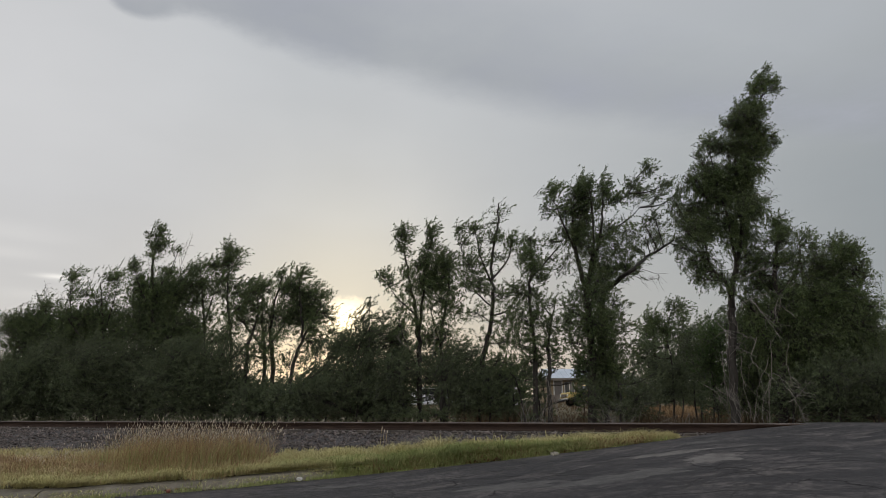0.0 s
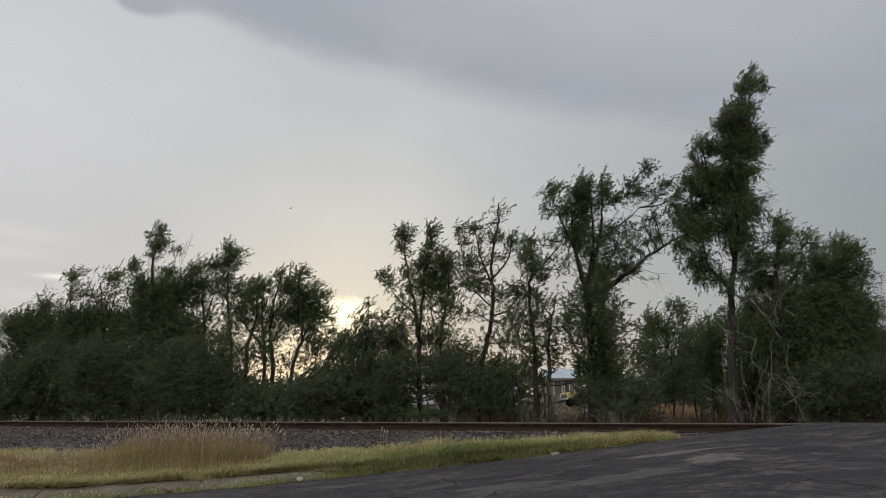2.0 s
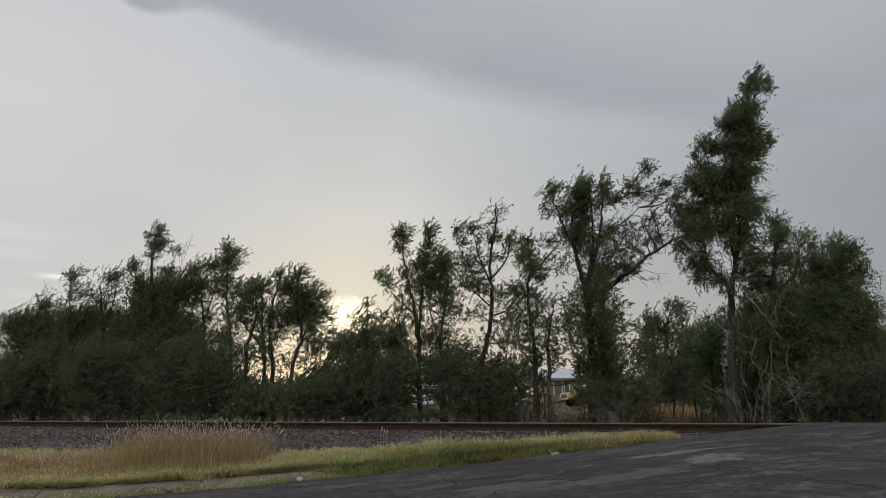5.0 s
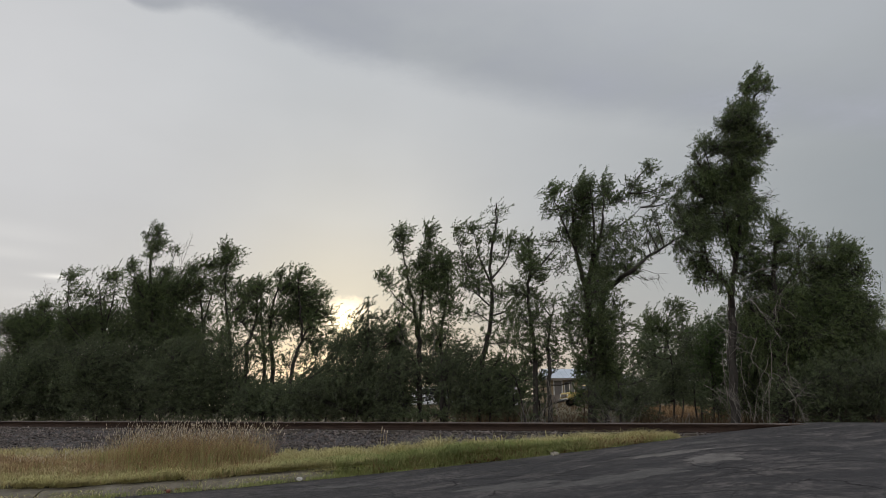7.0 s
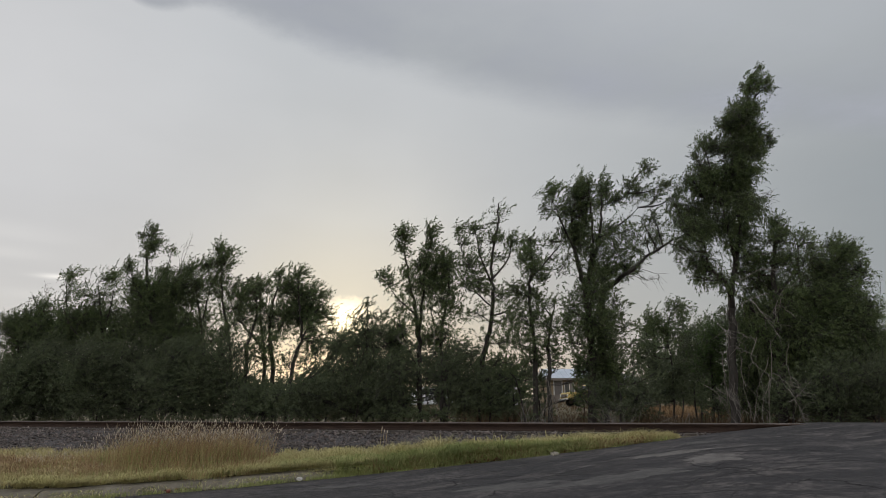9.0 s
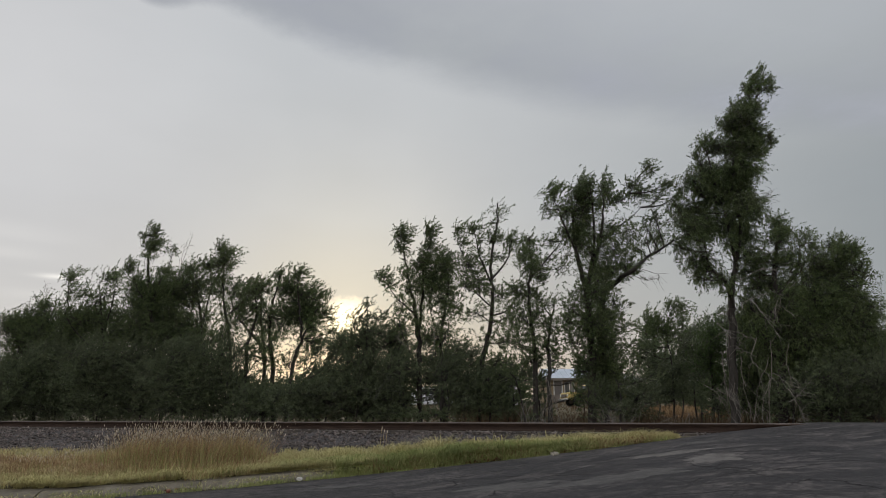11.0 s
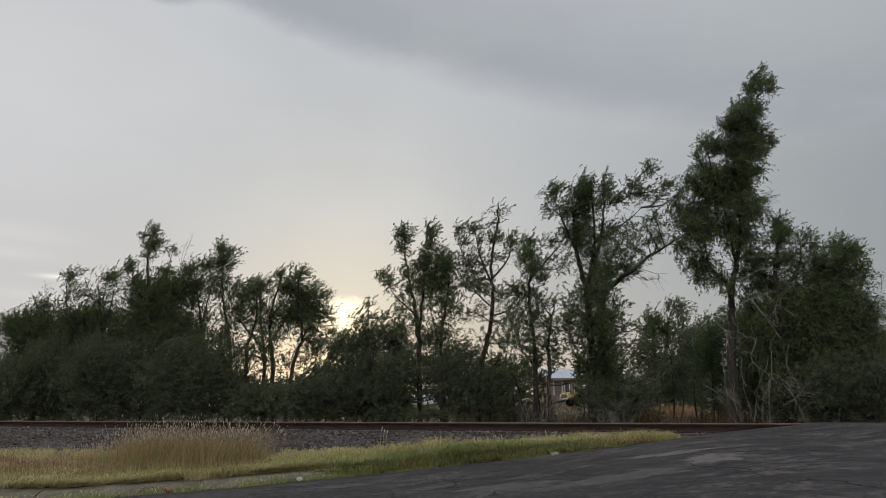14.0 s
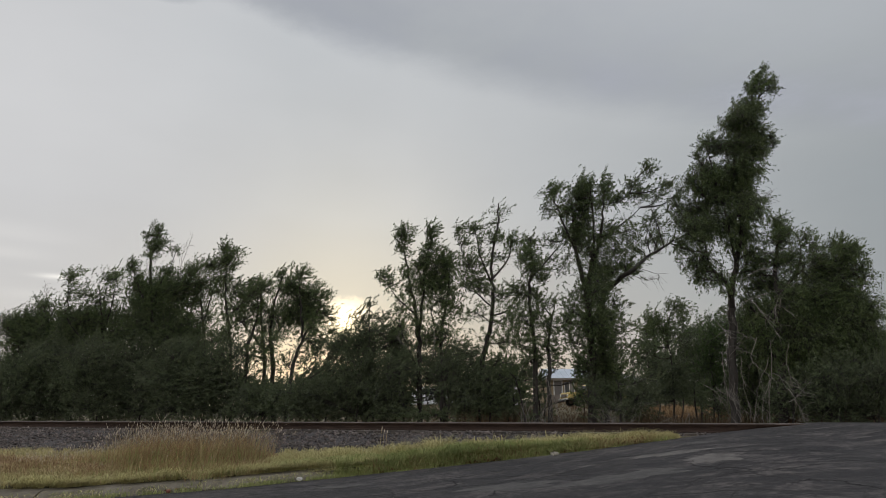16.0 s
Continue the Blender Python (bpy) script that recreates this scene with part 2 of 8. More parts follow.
def cloud_material():
    m, N = material("dark_cloud_layer")
    co = N.add("ShaderNodeTexCoord").outputs["Object"]
    warp = N.math("MULTIPLY", N.math("SUBTRACT", N.noise(co, 0.006, 6, 0.6), 0.5), 120.0)
    run = N.vmath("DOT_PRODUCT", co, (0.806, 0.592, 0.0))
    bow = N.math("MULTIPLY", N.math("POWER", N.math("SUBTRACT", run, 560.0), 2.0), 0.00035)
    edge = N.math("ADD", N.math("ADD", N.vmath("DOT_PRODUCT", co, (-0.592, 0.806, 0.0)), warp), bow)
    wisp = N.math("POWER", N.math("DIVIDE", N.vmath("LENGTH", N.vmath("MULTIPLY", N.vmath("SUBTRACT", co, (-460.0, 902.0, 0.0)), (0.95, 0.85, 0.0))), 46.0), 2.0)
    edge = N.math("SUBTRACT", edge, N.math("MULTIPLY", N.math("EXPONENT", N.math("MULTIPLY", wisp, -1.0)), 125.0))
    width = N.add("ShaderNodeMapRange", {"Value": run, "From Min": 250.0, "From Max": 1000.0, "To Min": 70.0, "To Max": 230.0}).outputs[0]
    inside = N.math("SUBTRACT", 1035.0, edge)
    rim = N.add("ShaderNodeMapRange", {"Value": N.math("DIVIDE", inside, width)}, interpolation_type="SMOOTHSTEP").outputs[0]
    core = N.ramp(N.math("DIVIDE", inside, 1000.0), [(0.0, 0.95), (0.16, 0.98), (0.30, 0.74), (0.46, 0.32), (0.7, 0.26), (1.0, 0.2)])
    fluff = N.noise(N.mapped(co, (1.0, 1.0, 1.0), rot=(0, 0, -0.63)), 0.0040, 5, 0.55)
    alpha = N.math("MULTIPLY", N.math("MULTIPLY", rim, core), N.ramp(fluff, [(0.3, 0.62), (0.7, 1.15)]), clamp=True)
    far = N.add("ShaderNodeMapRange", {"Value": N.vmath("LENGTH", co), "From Min": 3600.0, "From Max": 2200.0}).outputs[0]
    alpha = N.math("MULTIPLY", alpha, far)
    col = N.ramp(fluff, [(0.3, (0.318, 0.340, 0.370)), (0.7, (0.385, 0.405, 0.452))])
    e = N.add("ShaderNodeEmission", {0: col, 1: 1.0})
    t = N.add("ShaderNodeBsdfTransparent")
    x = N.add("ShaderNodeMixShader", {0: alpha, 1: t.outputs[0], 2: e.outputs[0]})
    N.add("ShaderNodeOutputMaterial", {0: x.outputs[0]})
    return m


CLOUD = cloud_material()


# ---- mesh helpers ----
def mesh_of(name, verts, faces, mats, index=None, smooth=False):
    """A mesh from arrays: verts (n, 3), faces a list of (m, k) integer arrays."""
    me = bpy.data.meshes.new(name)
    faces = [np.asarray(f, np.int32) for f in faces if len(f)]
    me.vertices.add(len(verts))
    me.vertices.foreach_set("co", np.asarray(verts, np.float32).ravel())
    loops = np.concatenate([f.ravel() for f in faces])
    sizes = np.concatenate([np.full(len(f), f.shape[1], np.int32) for f in faces])
    me.loops.add(len(loops))
    me.loops.foreach_set("vertex_index", loops)
    me.polygons.add(len(sizes))
    me.polygons.foreach_set("loop_start", np.concatenate([[0], np.cumsum(sizes)[:-1]]).astype(np.int32))
    for mat in mats:
        me.materials.append(mat)
    if index is not None:
        me.polygons.foreach_set("material_index", np.asarray(index, np.int32))
    if smooth:
        me.polygons.foreach_set("use_smooth", np.ones(len(sizes), bool))
    me.update(calc_edges=True)
    return me


def child(name, mesh, parent, m=None, label=""):
    ob = new(name, mesh)
    ob.parent = parent
    if m is not None:
        ob.matrix_basis = m
    return tagged(ob, label)


def part(name, bm, mat, parent=None, label="", m=None, smooth=False):
    me = bpy.data.meshes.new(name)
    for f in bm.faces:
        f.smooth = smooth
    bm.to_mesh(me)
    bm.free()
    me.materials.append(mat)
    ob = new(name, me)
    if parent is not None:
        ob.parent = parent
    if m is not None:
        ob.matrix_basis = m
    return tagged(ob, label)


def box(x0, x1, y0, y1, z0, z1, bevel=0.0, bm=None, seg=1):
    own = bm is None
    bm = bm or bmesh.new()
    g = bmesh.ops.create_cube(bm, size=1.0, matrix=Matrix.Translation(((x0 + x1) / 2, (y0 + y1) / 2, (z0 + z1) / 2)) @ Matrix.Diagonal((x1 - x0, y1 - y0, z1 - z0, 1)))
    if bevel and own:
        bmesh.ops.bevel(bm, geom=bm.edges[:], offset=bevel, segments=seg, affect="EDGES")
    return bm


def prism(profile, y0, y1, bevel=0.0):
    """Extrude a closed outline of (x, z) from y0 to y1."""
    bm = bmesh.new()
    f = bm.faces.new([bm.verts.new((x, y0, z)) for x, z in profile])
    g = bmesh.ops.extrude_face_region(bm, geom=[f])
    bmesh.ops.translate(bm, vec=(0, y1 - y0, 0), verts=[v for v in g["geom"] if isinstance(v, bmesh.types.BMVert)])
    bmesh.ops.recalc_face_normals(bm, faces=bm.faces[:])
    if bevel:
        bmesh.ops.bevel(bm, geom=bm.edges[:], offset=bevel, segments=2, affect="EDGES")
    return bm


def curve_points(pts, n):
    """A smooth line of n points through pts."""
    pts = np.asarray(pts, float)
    k = len(pts)
    ext = np.vstack([2 * pts[0] - pts[1], pts, 2 * pts[-1] - pts[-2]])
    u = np.linspace(0, k - 1 - 1e-6, n)
    i = u.astype(int)
    f = (u - i)[:, None]
    p0, p1, p2, p3 = ext[i], ext[i + 1], ext[i + 2], ext[i + 3]
    return 0.5 * (2 * p1 + (p2 - p0) * f + (2 * p0 - 5 * p1 + 4 * p2 - p3) * f ** 2 + (3 * p1 - p0 - 3 * p2 + p3) * f ** 3)


def tube(line, r0, r1, sides=7, start=0):
    """Verts and quads of a tapered tube along a line."""
    line = np.asarray(line, float)
    n = len(line)
    d = np.gradient(line, axis=0)
    d /= np.linalg.norm(d, axis=1)[:, None] + 1e-9
    side = np.cross(d, np.array([0.31, 0.95, 0.05]))
    side /= np.linalg.norm(side, axis=1)[:, None] + 1e-9
    other = np.cross(d, side)
    a = np.linspace(0, 2 * np.pi, sides, endpoint=False)
    r = np.linspace(r0, r1, n)[:, None, None]
    v = line[:, None, :] + r * (np.cos(a)[None, :, None] * side[:, None, :] + np.sin(a)[None, :, None] * other[:, None, :])
    i, j = np.meshgrid(np.arange(n - 1), np.arange(sides), indexing="ij")
    j2 = (j + 1) % sides
    q = np.stack([i * sides + j, i * sides + j2, (i + 1) * sides + j2, (i + 1) * sides + j], -1).reshape(-1, 4)
    return v.reshape(-1, 3), q + start


def unit(a):
    return a / (np.linalg.norm(a, axis=-1, keepdims=True) + 1e-9)


# ---- the lie of the land ----
TRACK = radians(-24.2)
ALONG, ACROSS = (math.cos(TRACK), math.sin(TRACK)), (-math.sin(TRACK), math.cos(TRACK))
NEAR_RAIL, FAR_RAIL, RAIL_TOP = 15.4, 16.9, 1.37
EDGE_X = np.array([-80, -30, -6.9, -4.1, -1.65, 0.85, 2.75, 4.15, 5.3, 6.4])
EDGE_Y = np.array([4.0, 8.0, 12.55, 13.4, 14.15, 13.85, 13.25, 13.1, 13.5, 14.03])
EDGE_Z = np.array([-0.10, -0.02, 0.06, 0.19, 0.375, 0.64, 0.895, 1.08, 1.2, 1.28])


def edge_y(x):
    rail = (NEAR_RAIL - ACROSS[0] * x) / ACROSS[1]
    return np.where(x > 6.4, rail, np.interp(x, EDGE_X, EDGE_Y))


def edge_z(x):
    return np.interp(x, np.append(EDGE_X, [7.3, 60]), np.append(EDGE_Z, [1.376, 1.376]))


def road_z(x, y):
    t = np.clip(y / edge_y(x), 0, 1)
    z = edge_z(x) * (3 * t ** 2 - 2 * t ** 3)
    return z + 0.02 * np.sin(x * 0.9 + 1.0) * np.sin(y * 0.7) * (1 - t)


def bed_z(q):
    """Height of the ballast bed across the track."""
    return np.interp(q, [12.2, 13.3, 14.75, 15.0, 17.5, 17.9, 19.0, 24, 66, 200, 4000], [0.35, 0.58, 1.08, 1.13, 1.13, 1.08, 0.75, 0.75, 2.85, 3.0, 3.0])


def land_z(x, y):
    q = ACROSS[0] * x + ACROSS[1] * y
    ey, ez = edge_y(x), edge_z(x)
    qe = ACROSS[0] * x + ACROSS[1] * ey
    f = np.clip((q - qe) / np.maximum(13.3 - qe, 0.25), 0, 1)
    lip = np.interp(x, [-1.8, -1.2], [0.165, 0.09])
    verge = ez + lip + (np.maximum(0.58, ez + lip) - ez - lip) * f ** 0.8
    verge = verge + 0.08 * np.sin(np.pi * f) * np.interp(x, [-2.5, -0.8, 0.8, 2.2], [0, 1, 1, 0])
    z = np.where(q > 13.3, bed_z(q), np.maximum(verge, np.where(q > 12.2, bed_z(q), -9)))
    past = y - ey
    z = np.where((q > 13.5) & (q < 18.8), z - 0.13, z)
    z = np.where((x > 1.5) & (x < 6.2) & (past < 1.2), np.maximum(z, np.minimum(ez + 0.05 - 0.12 * past, 1.12)), z)
    z = np.where((x < -2.1) & (past > 0) & (past < 0.31), ez + np.interp(x, [-3.4, -2.2], [-0.05, 0.06]), z)
    z = np.where(y < ey + 0.02, road_z(x, np.minimum(y, ey)) - 0.15, z)
    over = (x > 6.2) & (q < 24)
    return np.where(over, np.minimum(z, 1.0), z)


def grid_mesh(name, xs, ys, fz, mat):
    X, Y = np.meshgrid(xs, ys, indexing="ij")
    v = np.stack([X, Y, fz(X, Y)], -1).reshape(-1, 3)
    i, j = np.meshgrid(np.arange(len(xs) - 1), np.arange(len(ys) - 1), indexing="ij")
    n = len(ys)
    q = np.stack([i * n + j, (i + 1) * n + j, (i + 1) * n + j + 1, i * n + j + 1], -1).reshape(-1, 4)
    return mesh_of(name, v, [q], [mat], smooth=True)


def build_ground():
    far = np.geomspace(1, 60, 22)[1:]
    xs = np.concatenate([-40 * far[::-1], np.arange(-40, 24.01, 0.3), 24 * far * 1.6])
    ys = np.concatenate([-16 * far[::-1] * 2, np.arange(-16, 8, 1.0), np.arange(8, 30.01, 0.2), 30 * far])
    tagged(new("ground", grid_mesh("ground", xs, ys, land_z, SOIL)), "dry grassy soil either side of the railway", "ground", kind="structure")
    # the road: one paved sheet that climbs to the level crossing
    rx = np.concatenate([np.arange(-80, -12, 2.0), np.arange(-12, 15.01, 0.2)])
    rt = np.concatenate([np.linspace(-1.2, 0.2, 8), np.linspace(0.25, 1.0, 60)])
    X, T = np.meshgrid(rx, rt, indexing="ij")
    Y = T * edge_y(X)
    wob = 0.06 * np.sin(X * 2.3) * np.sin(X * 5.1 + 1) * (T > 0.99) * (X < 6)
    v = [np.stack([X, Y - np.abs(wob), road_z(X, Y)], -1).reshape(-1, 3)]
    i, j = np.meshgrid(np.arange(len(rx) - 1), np.arange(len(rt) - 1), indexing="ij")
    n = len(rt)
    faces = [np.stack([i * n + j, (i + 1) * n + j, (i + 1) * n + j + 1, i * n + j + 1], -1).reshape(-1, 4)]
    # beyond the near rail
    cx = rx[rx >= 6.5]
    cq = np.array([15.401, 16.0, 16.9, 17.4, 18.5, 20, 24, 30, 45])
    X, Q = np.meshgrid(cx, cq, indexing="ij")
    V = np.stack([X + (Q - NEAR_RAIL) * ACROSS[0], edge_y(X) + (Q - NEAR_RAIL) * ACROSS[1], np.interp(Q, [15.4, 17.4, 22, 30, 45], [1.376, 1.372, 0.85, 0.95, 1.85])], -1)
    V[..., 2] = np.minimum(V[..., 2], edge_z(X))
    i, j = np.meshgrid(np.arange(len(cx) - 1), np.arange(len(cq) - 1), indexing="ij")
    n2, off = len(cq), len(v[0])
    faces.append(np.stack([i * n2 + j, (i + 1) * n2 + j, (i + 1) * n2 + j + 1, i * n2 + j + 1], -1).reshape(-1, 4) + off)
    v.append(V.reshape(-1, 3))
    tagged(new("road", mesh_of("road", np.vstack(v), faces, [ASPHALT], smooth=True)), "cracked old asphalt road rising to the level crossing", "road", kind="structure")


def build_cloud():
    n = 24
    g = np.linspace(-4000, 4000, n)
    X, Y = np.meshgrid(g, g, indexing="ij")
    v = np.stack([X, Y, np.zeros_like(X)], -1).reshape(-1, 3)
    i, j = np.meshgrid(np.arange(n - 1), np.arange(n - 1), indexing="ij")
    q = np.stack([i * n + j, (i + 1) * n + j, (i + 1) * n + j + 1, i * n + j + 1], -1).reshape(-1, 4)
    ob = new("backdrop", mesh_of("cloud_layer", v, [q], [CLOUD]))
    ob.location = (0, 0, 600)
    return tagged(ob, "dark grey storm cloud layer drifting across the sky", "cloud", kind="structure")


build_ground()
CLOUD_LAYER = build_cloud()


# ---- trees ----
SWAYING = []  # (object, rest pose, tree key, height, rest height share, seed)


def sprays(rng, c, d, L, per, leaf, lean):
    """Leafy twigs: leaves ranked along both sides of thin arching shoots that start at c."""
    k = len(c)
    idx = np.repeat(np.arange(k), per)
    m = len(idx)
    s = rng.uniform(0.02, 1.0, m)
    sag = np.stack([np.full(k, lean * 0.35), np.zeros(k), rng.uniform(-0.35, 0.1, k)], 1) * L[:, None]
    side = unit(np.cross(d, rng.normal(size=(k, 3))))
    along = unit(d[idx] * L[idx][:, None] + 2 * sag[idx] * s[:, None])
    p = c[idx] + d[idx] * (s * L[idx])[:, None] + sag[idx] * (s ** 2)[:, None] + rng.normal(size=(m, 3)) * (0.013 + 0.035 * L[idx] * (1 - s))[:, None]
    flip = np.where(rng.random(m) < 0.5, -1.0, 1.0)[:, None]
    a = unit(along * 0.85 + side[idx] * flip * 0.6 + rng.normal(size=(m, 3)) * 0.34 + np.array([lean * 0.3, 0, -0.1]))
    b = unit(np.cross(a, rng.normal(size=(m, 3))))
    ln = leaf * rng.uniform(0.65, 1.3, m)[:, None]
    v = np.stack([p + b * ln * 0.22, p + a * ln, p - b * ln * 0.22], 1).reshape(-1, 3)
    q = np.arange(m * 3).reshape(-1, 3)
    st, e = c - d * (L * 0.25)[:, None], c + d * L[:, None] + sag
    w = unit(np.cross(d, rng.normal(size=(k, 3)))) * 0.006
    w2 = unit(np.cross(d, w)) * 0.006
    tv = np.stack([st - w, st + w2, st + w, e], 1).reshape(-1, 3)
    t0 = np.arange(k)[:, None] * 4
    tq = np.concatenate([t0 + np.array([[0, 1, 3]]), t0 + np.array([[1, 2, 3]]), t0 + np.array([[2, 0, 3]])])
    return v, q, tv, tq


def leaves_of(rng, rx, ry, rz, n, leaf, lean, rise=0.5, reach=1.0, back=0.45):
    """The leafy shoots of one crown clump round the origin."""
    k = max(7, int(n / 19))
    u = unit(rng.normal(size=(k, 3)))
    stray = np.where(rng.random((k, 1)) < 0.38, rng.uniform(1.0, 1.45, (k, 1)), 0.92)
    c = u * (rng.random((k, 1)) ** 0.5) * np.array([rx, ry, rz]) * stray
    out = unit(c / np.array([rx, ry, rz]) + 1e-6)
    d = unit(out * 0.55 + np.array([lean, 0, rise]) + rng.normal(size=(k, 3)) * 0.4)
    L = np.clip(rng.uniform(0.4, 1.2, k) * min(rx, rz) * 0.8, 0.2, 0.55) * reach
    c = c - d * (L * back)[:, None]
    per = rng.integers(12, 27, k)
    return (*sprays(rng, c, d, L, per, leaf, lean), c)


def sleeve(rng, line, f0, density, leaf, lean):
    """Short leafy shoots close along a limb."""
    n = len(line)
    length = np.linalg.norm(np.diff(line, axis=0), axis=1).sum() * (1 - f0)
    k = int(length * density)
    if k < 3:
        return None
    i = rng.uniform(f0, 1.0, k) * (n - 1.001)
    j = i.astype(int)
    c = line[j] + (line[j + 1] - line[j]) * (i - j)[:, None]
    d = unit(unit(rng.normal(size=(k, 3))) + np.array([lean, 0, 0.45]))
    L = rng.uniform(0.18, 0.5, k)
    return sprays(rng, c + d * 0.05, d, L, rng.integers(11, 24, k), leaf, lean)


def grow(name, label, category, base, leaf, sway, limbs, crown, dead=(), shoots=18, low=0.4, droop=0.0, front=1.3):
    """A tree or shrub: limbs as lines of (offset, height), crown clumps as (offset, height, half width, half height, fullness)."""
    seed = int(abs(base[0] * 977 + base[1] * 131)) + len(crown)
    rng = np.random.default_rng(seed)
    leaf = min(leaf, (0.0032 if category == "shrub" else 0.0028) * base[1])
    top = max(cl[1] + cl[3] for cl in crown)
    ob = tagged(new(name), label, category, group="row of elms behind the track" if category == "tree" else "undergrowth below the elms")
    ob.location = base
    shrub = category == "shrub"
    mat = LEAF_FRESH if "bright" in label else LEAF if "dense green" in label else LEAF_DARK if shrub or "dark elm tree with" in label else LEAF
    lines = []
    for i, (r, *flat) in enumerate(limbs):
        p2 = np.array(flat).reshape(-1, 2)
        if shrub:
            p2[:, 1] *= min(1.0, 0.85 * top / p2[:, 1].max())
        depth = rng.normal(0, 0.25 if i else 0.02, len(p2)) * (np.arange(len(p2)) > 0)
        pts = np.stack([p2[:, 0], depth, p2[:, 1]], 1)
        if i and lines:  # join the limb to what it grows from
            near = min((np.linalg.norm(l[0] - pts[0], axis=1).min(), k) for k, l in enumerate(lines))
            l = lines[near[1]][0]
            if pts[0, 2] > 0.15:
                k = int(np.argmin(np.linalg.norm(l - pts[0], axis=1)))
                pts[0] = l[k]
                r = min(r, 0.8 * lines[near[1]][1] * (1 - 0.8 * k / (len(l) - 1)))
        length = np.linalg.norm(np.diff(pts, axis=0), axis=1).sum()
        line = curve_points(pts, max(6, int(length * 4)))
        line[1:-1] += rng.normal(0, 0.018, (len(line) - 2, 3))
        lines.append((line, r))
        o = line[0].copy()
        rooted = i == 0 or pts[0, 2] < 0.15
        cut = int(np.argmin(np.abs(line[:, 2] - 0.36 * top))) if rooted and not shrub and line[-1, 2] > 0.55 * top else 0
        mid = r * (0.8 - 0.64 * cut / (len(line) - 1))
        if cut > 2:  # the foot of the stem stands firm, the rest sways
            v, q = tube(line[:cut + 1] - o, r * 0.8, mid, 9)
            v[:9, 2] -= 0.1
            v[:9, :2] = v[:9, :2] * 1.25
            child("trunk", mesh_of("trunk", v, [q], [BARK], smooth=True), ob, Matrix.Translation(o))
            foot = line[cut].copy()
            v, q = tube(line[cut:] - foot, mid, r * 0.16, 9)
            piece = child("limb", mesh_of("limb", v, [q], [BARK], smooth=True), ob, Matrix.Translation(foot))
            SWAYING.append((piece, Vector(foot), sway, foot[2], line[-1][2], top, seed + i, base[1]))
        else:
            v, q = tube(line - o, r * 0.8, r * 0.16, 9)
            if rooted:
                v[:9, 2] -= 0.1
                v[:9, :2] = v[:9, :2] * 1.25
            piece = child("trunk" if i == 0 else "limb", mesh_of("limb", v, [q], [BARK], smooth=True), ob, Matrix.Translation(o))
            SWAYING.append((piece, Vector(o), sway, o[2], line[-1][2], top, seed + i, base[1]))
        if cut > 2:
            line, o = line[cut:], foot
        leafed = None if shrub else sleeve(rng, line - o, (0.05 if cut > 2 else low) if pts[0, 2] < 0.15 else 0.12, shoots, leaf, 0.12)
        if leafed:
            v, q, tv, tq = leafed
            me = mesh_of("crown", np.vstack([v, tv]), [q, tq + len(v)], [mat, BARK], [0] * len(q) + [1] * len(tq))
            SWAYING.append((child("crown", me, ob, Matrix.Translation(o)), Vector(o), sway, o[2], line[-1][2], top, seed + i, base[1]))
    for flat in dead:
        p2 = np.array(flat).reshape(-1, 2)
        pts = np.stack([p2[:, 0], -front * np.clip((4.6 - p2[:, 1]) / 2, 0.1, 1) + rng.normal(0, 0.12, len(p2)), p2[:, 1]], 1)
        line = curve_points(pts, 12)
        line += rng.normal(0, 0.012, line.shape)
        V, Q = tube(line, 0.0095, 0.0035, 5)
        vs, qs = [V], [Q]
        count = len(V)
        for _ in range(9):
            k = rng.integers(3, 11)
            d = unit(line[k] - line[k - 1] + rng.normal(0, 0.09, 3))
            ln = rng.uniform(0.15, 0.5)
            twig = curve_points([line[k], line[k] + d * ln * 0.5 + rng.normal(0, 0.04, 3), line[k] + d * ln + np.array([0, 0, -0.08])], 5)
            v, q = tube(twig, 0.006, 0.0025, 3, count)
            vs.append(v)
            qs.append(q)
            count += len(v)
        child("dead_branch", mesh_of("dead_branch", np.vstack(vs), qs, [DEADWOOD], smooth=True), ob, label="bare grey dead branch")
    for i, (x, z, rx, rz, full) in enumerate(crown):
        grown = 1.08 if full < 1.5 else 1.14
        rx, rz = rx * grown, rz * grown
        ry = 0.5 * (rx + rz) * (1.25 if shrub else 0.95)
        n = int(full * math.pi * rx * rz / (leaf * leaf * 0.22) * (1.1 if shrub else 1.55))
        lean = 0.42 if z > top * 0.75 else 0.15
        high = z > top * 0.72
        v, q, tv, tq, c = leaves_of(rng, rx, ry, rz, max(170, n), leaf, lean, 0.8 if high else 0.4 - droop, 1.3 if high else 1.0, 0.68 if high else 0.45)
        centre = np.array([x, rng.normal(0, 0.35 if not shrub else 0.2), z])
        # the branch that bears the clump
        allp = np.vstack([l for l, _ in lines])
        ok = allp[allp[:, 2] < z - rz * 0.2]
        if not len(ok):
            ok = allp[:1]
        cost = np.linalg.norm(ok - (centre - np.array([0, 0, 0.5 * rz])), axis=1)
        root = ok[np.argmin(cost)]
        mid = 0.5 * (root + centre) + np.array([0, 0, -0.12 * abs(x - root[0])]) + rng.normal(0, 0.05, 3)
        bl = curve_points([root, mid, centre], 7)
        reach = np.linalg.norm(centre - root)
        bv, bq = tube(bl, 0.016 + 0.010 * min(reach, 2.0), 0.007, 5)
        parts_v, parts_q, mi = [v + centre, tv + centre, bv], [q, tq + len(v), bq + len(v) + len(tv)], [0] * len(q) + [1] * (len(tq) + len(bq))
        cnt = len(v) + len(tv) + len(bv)
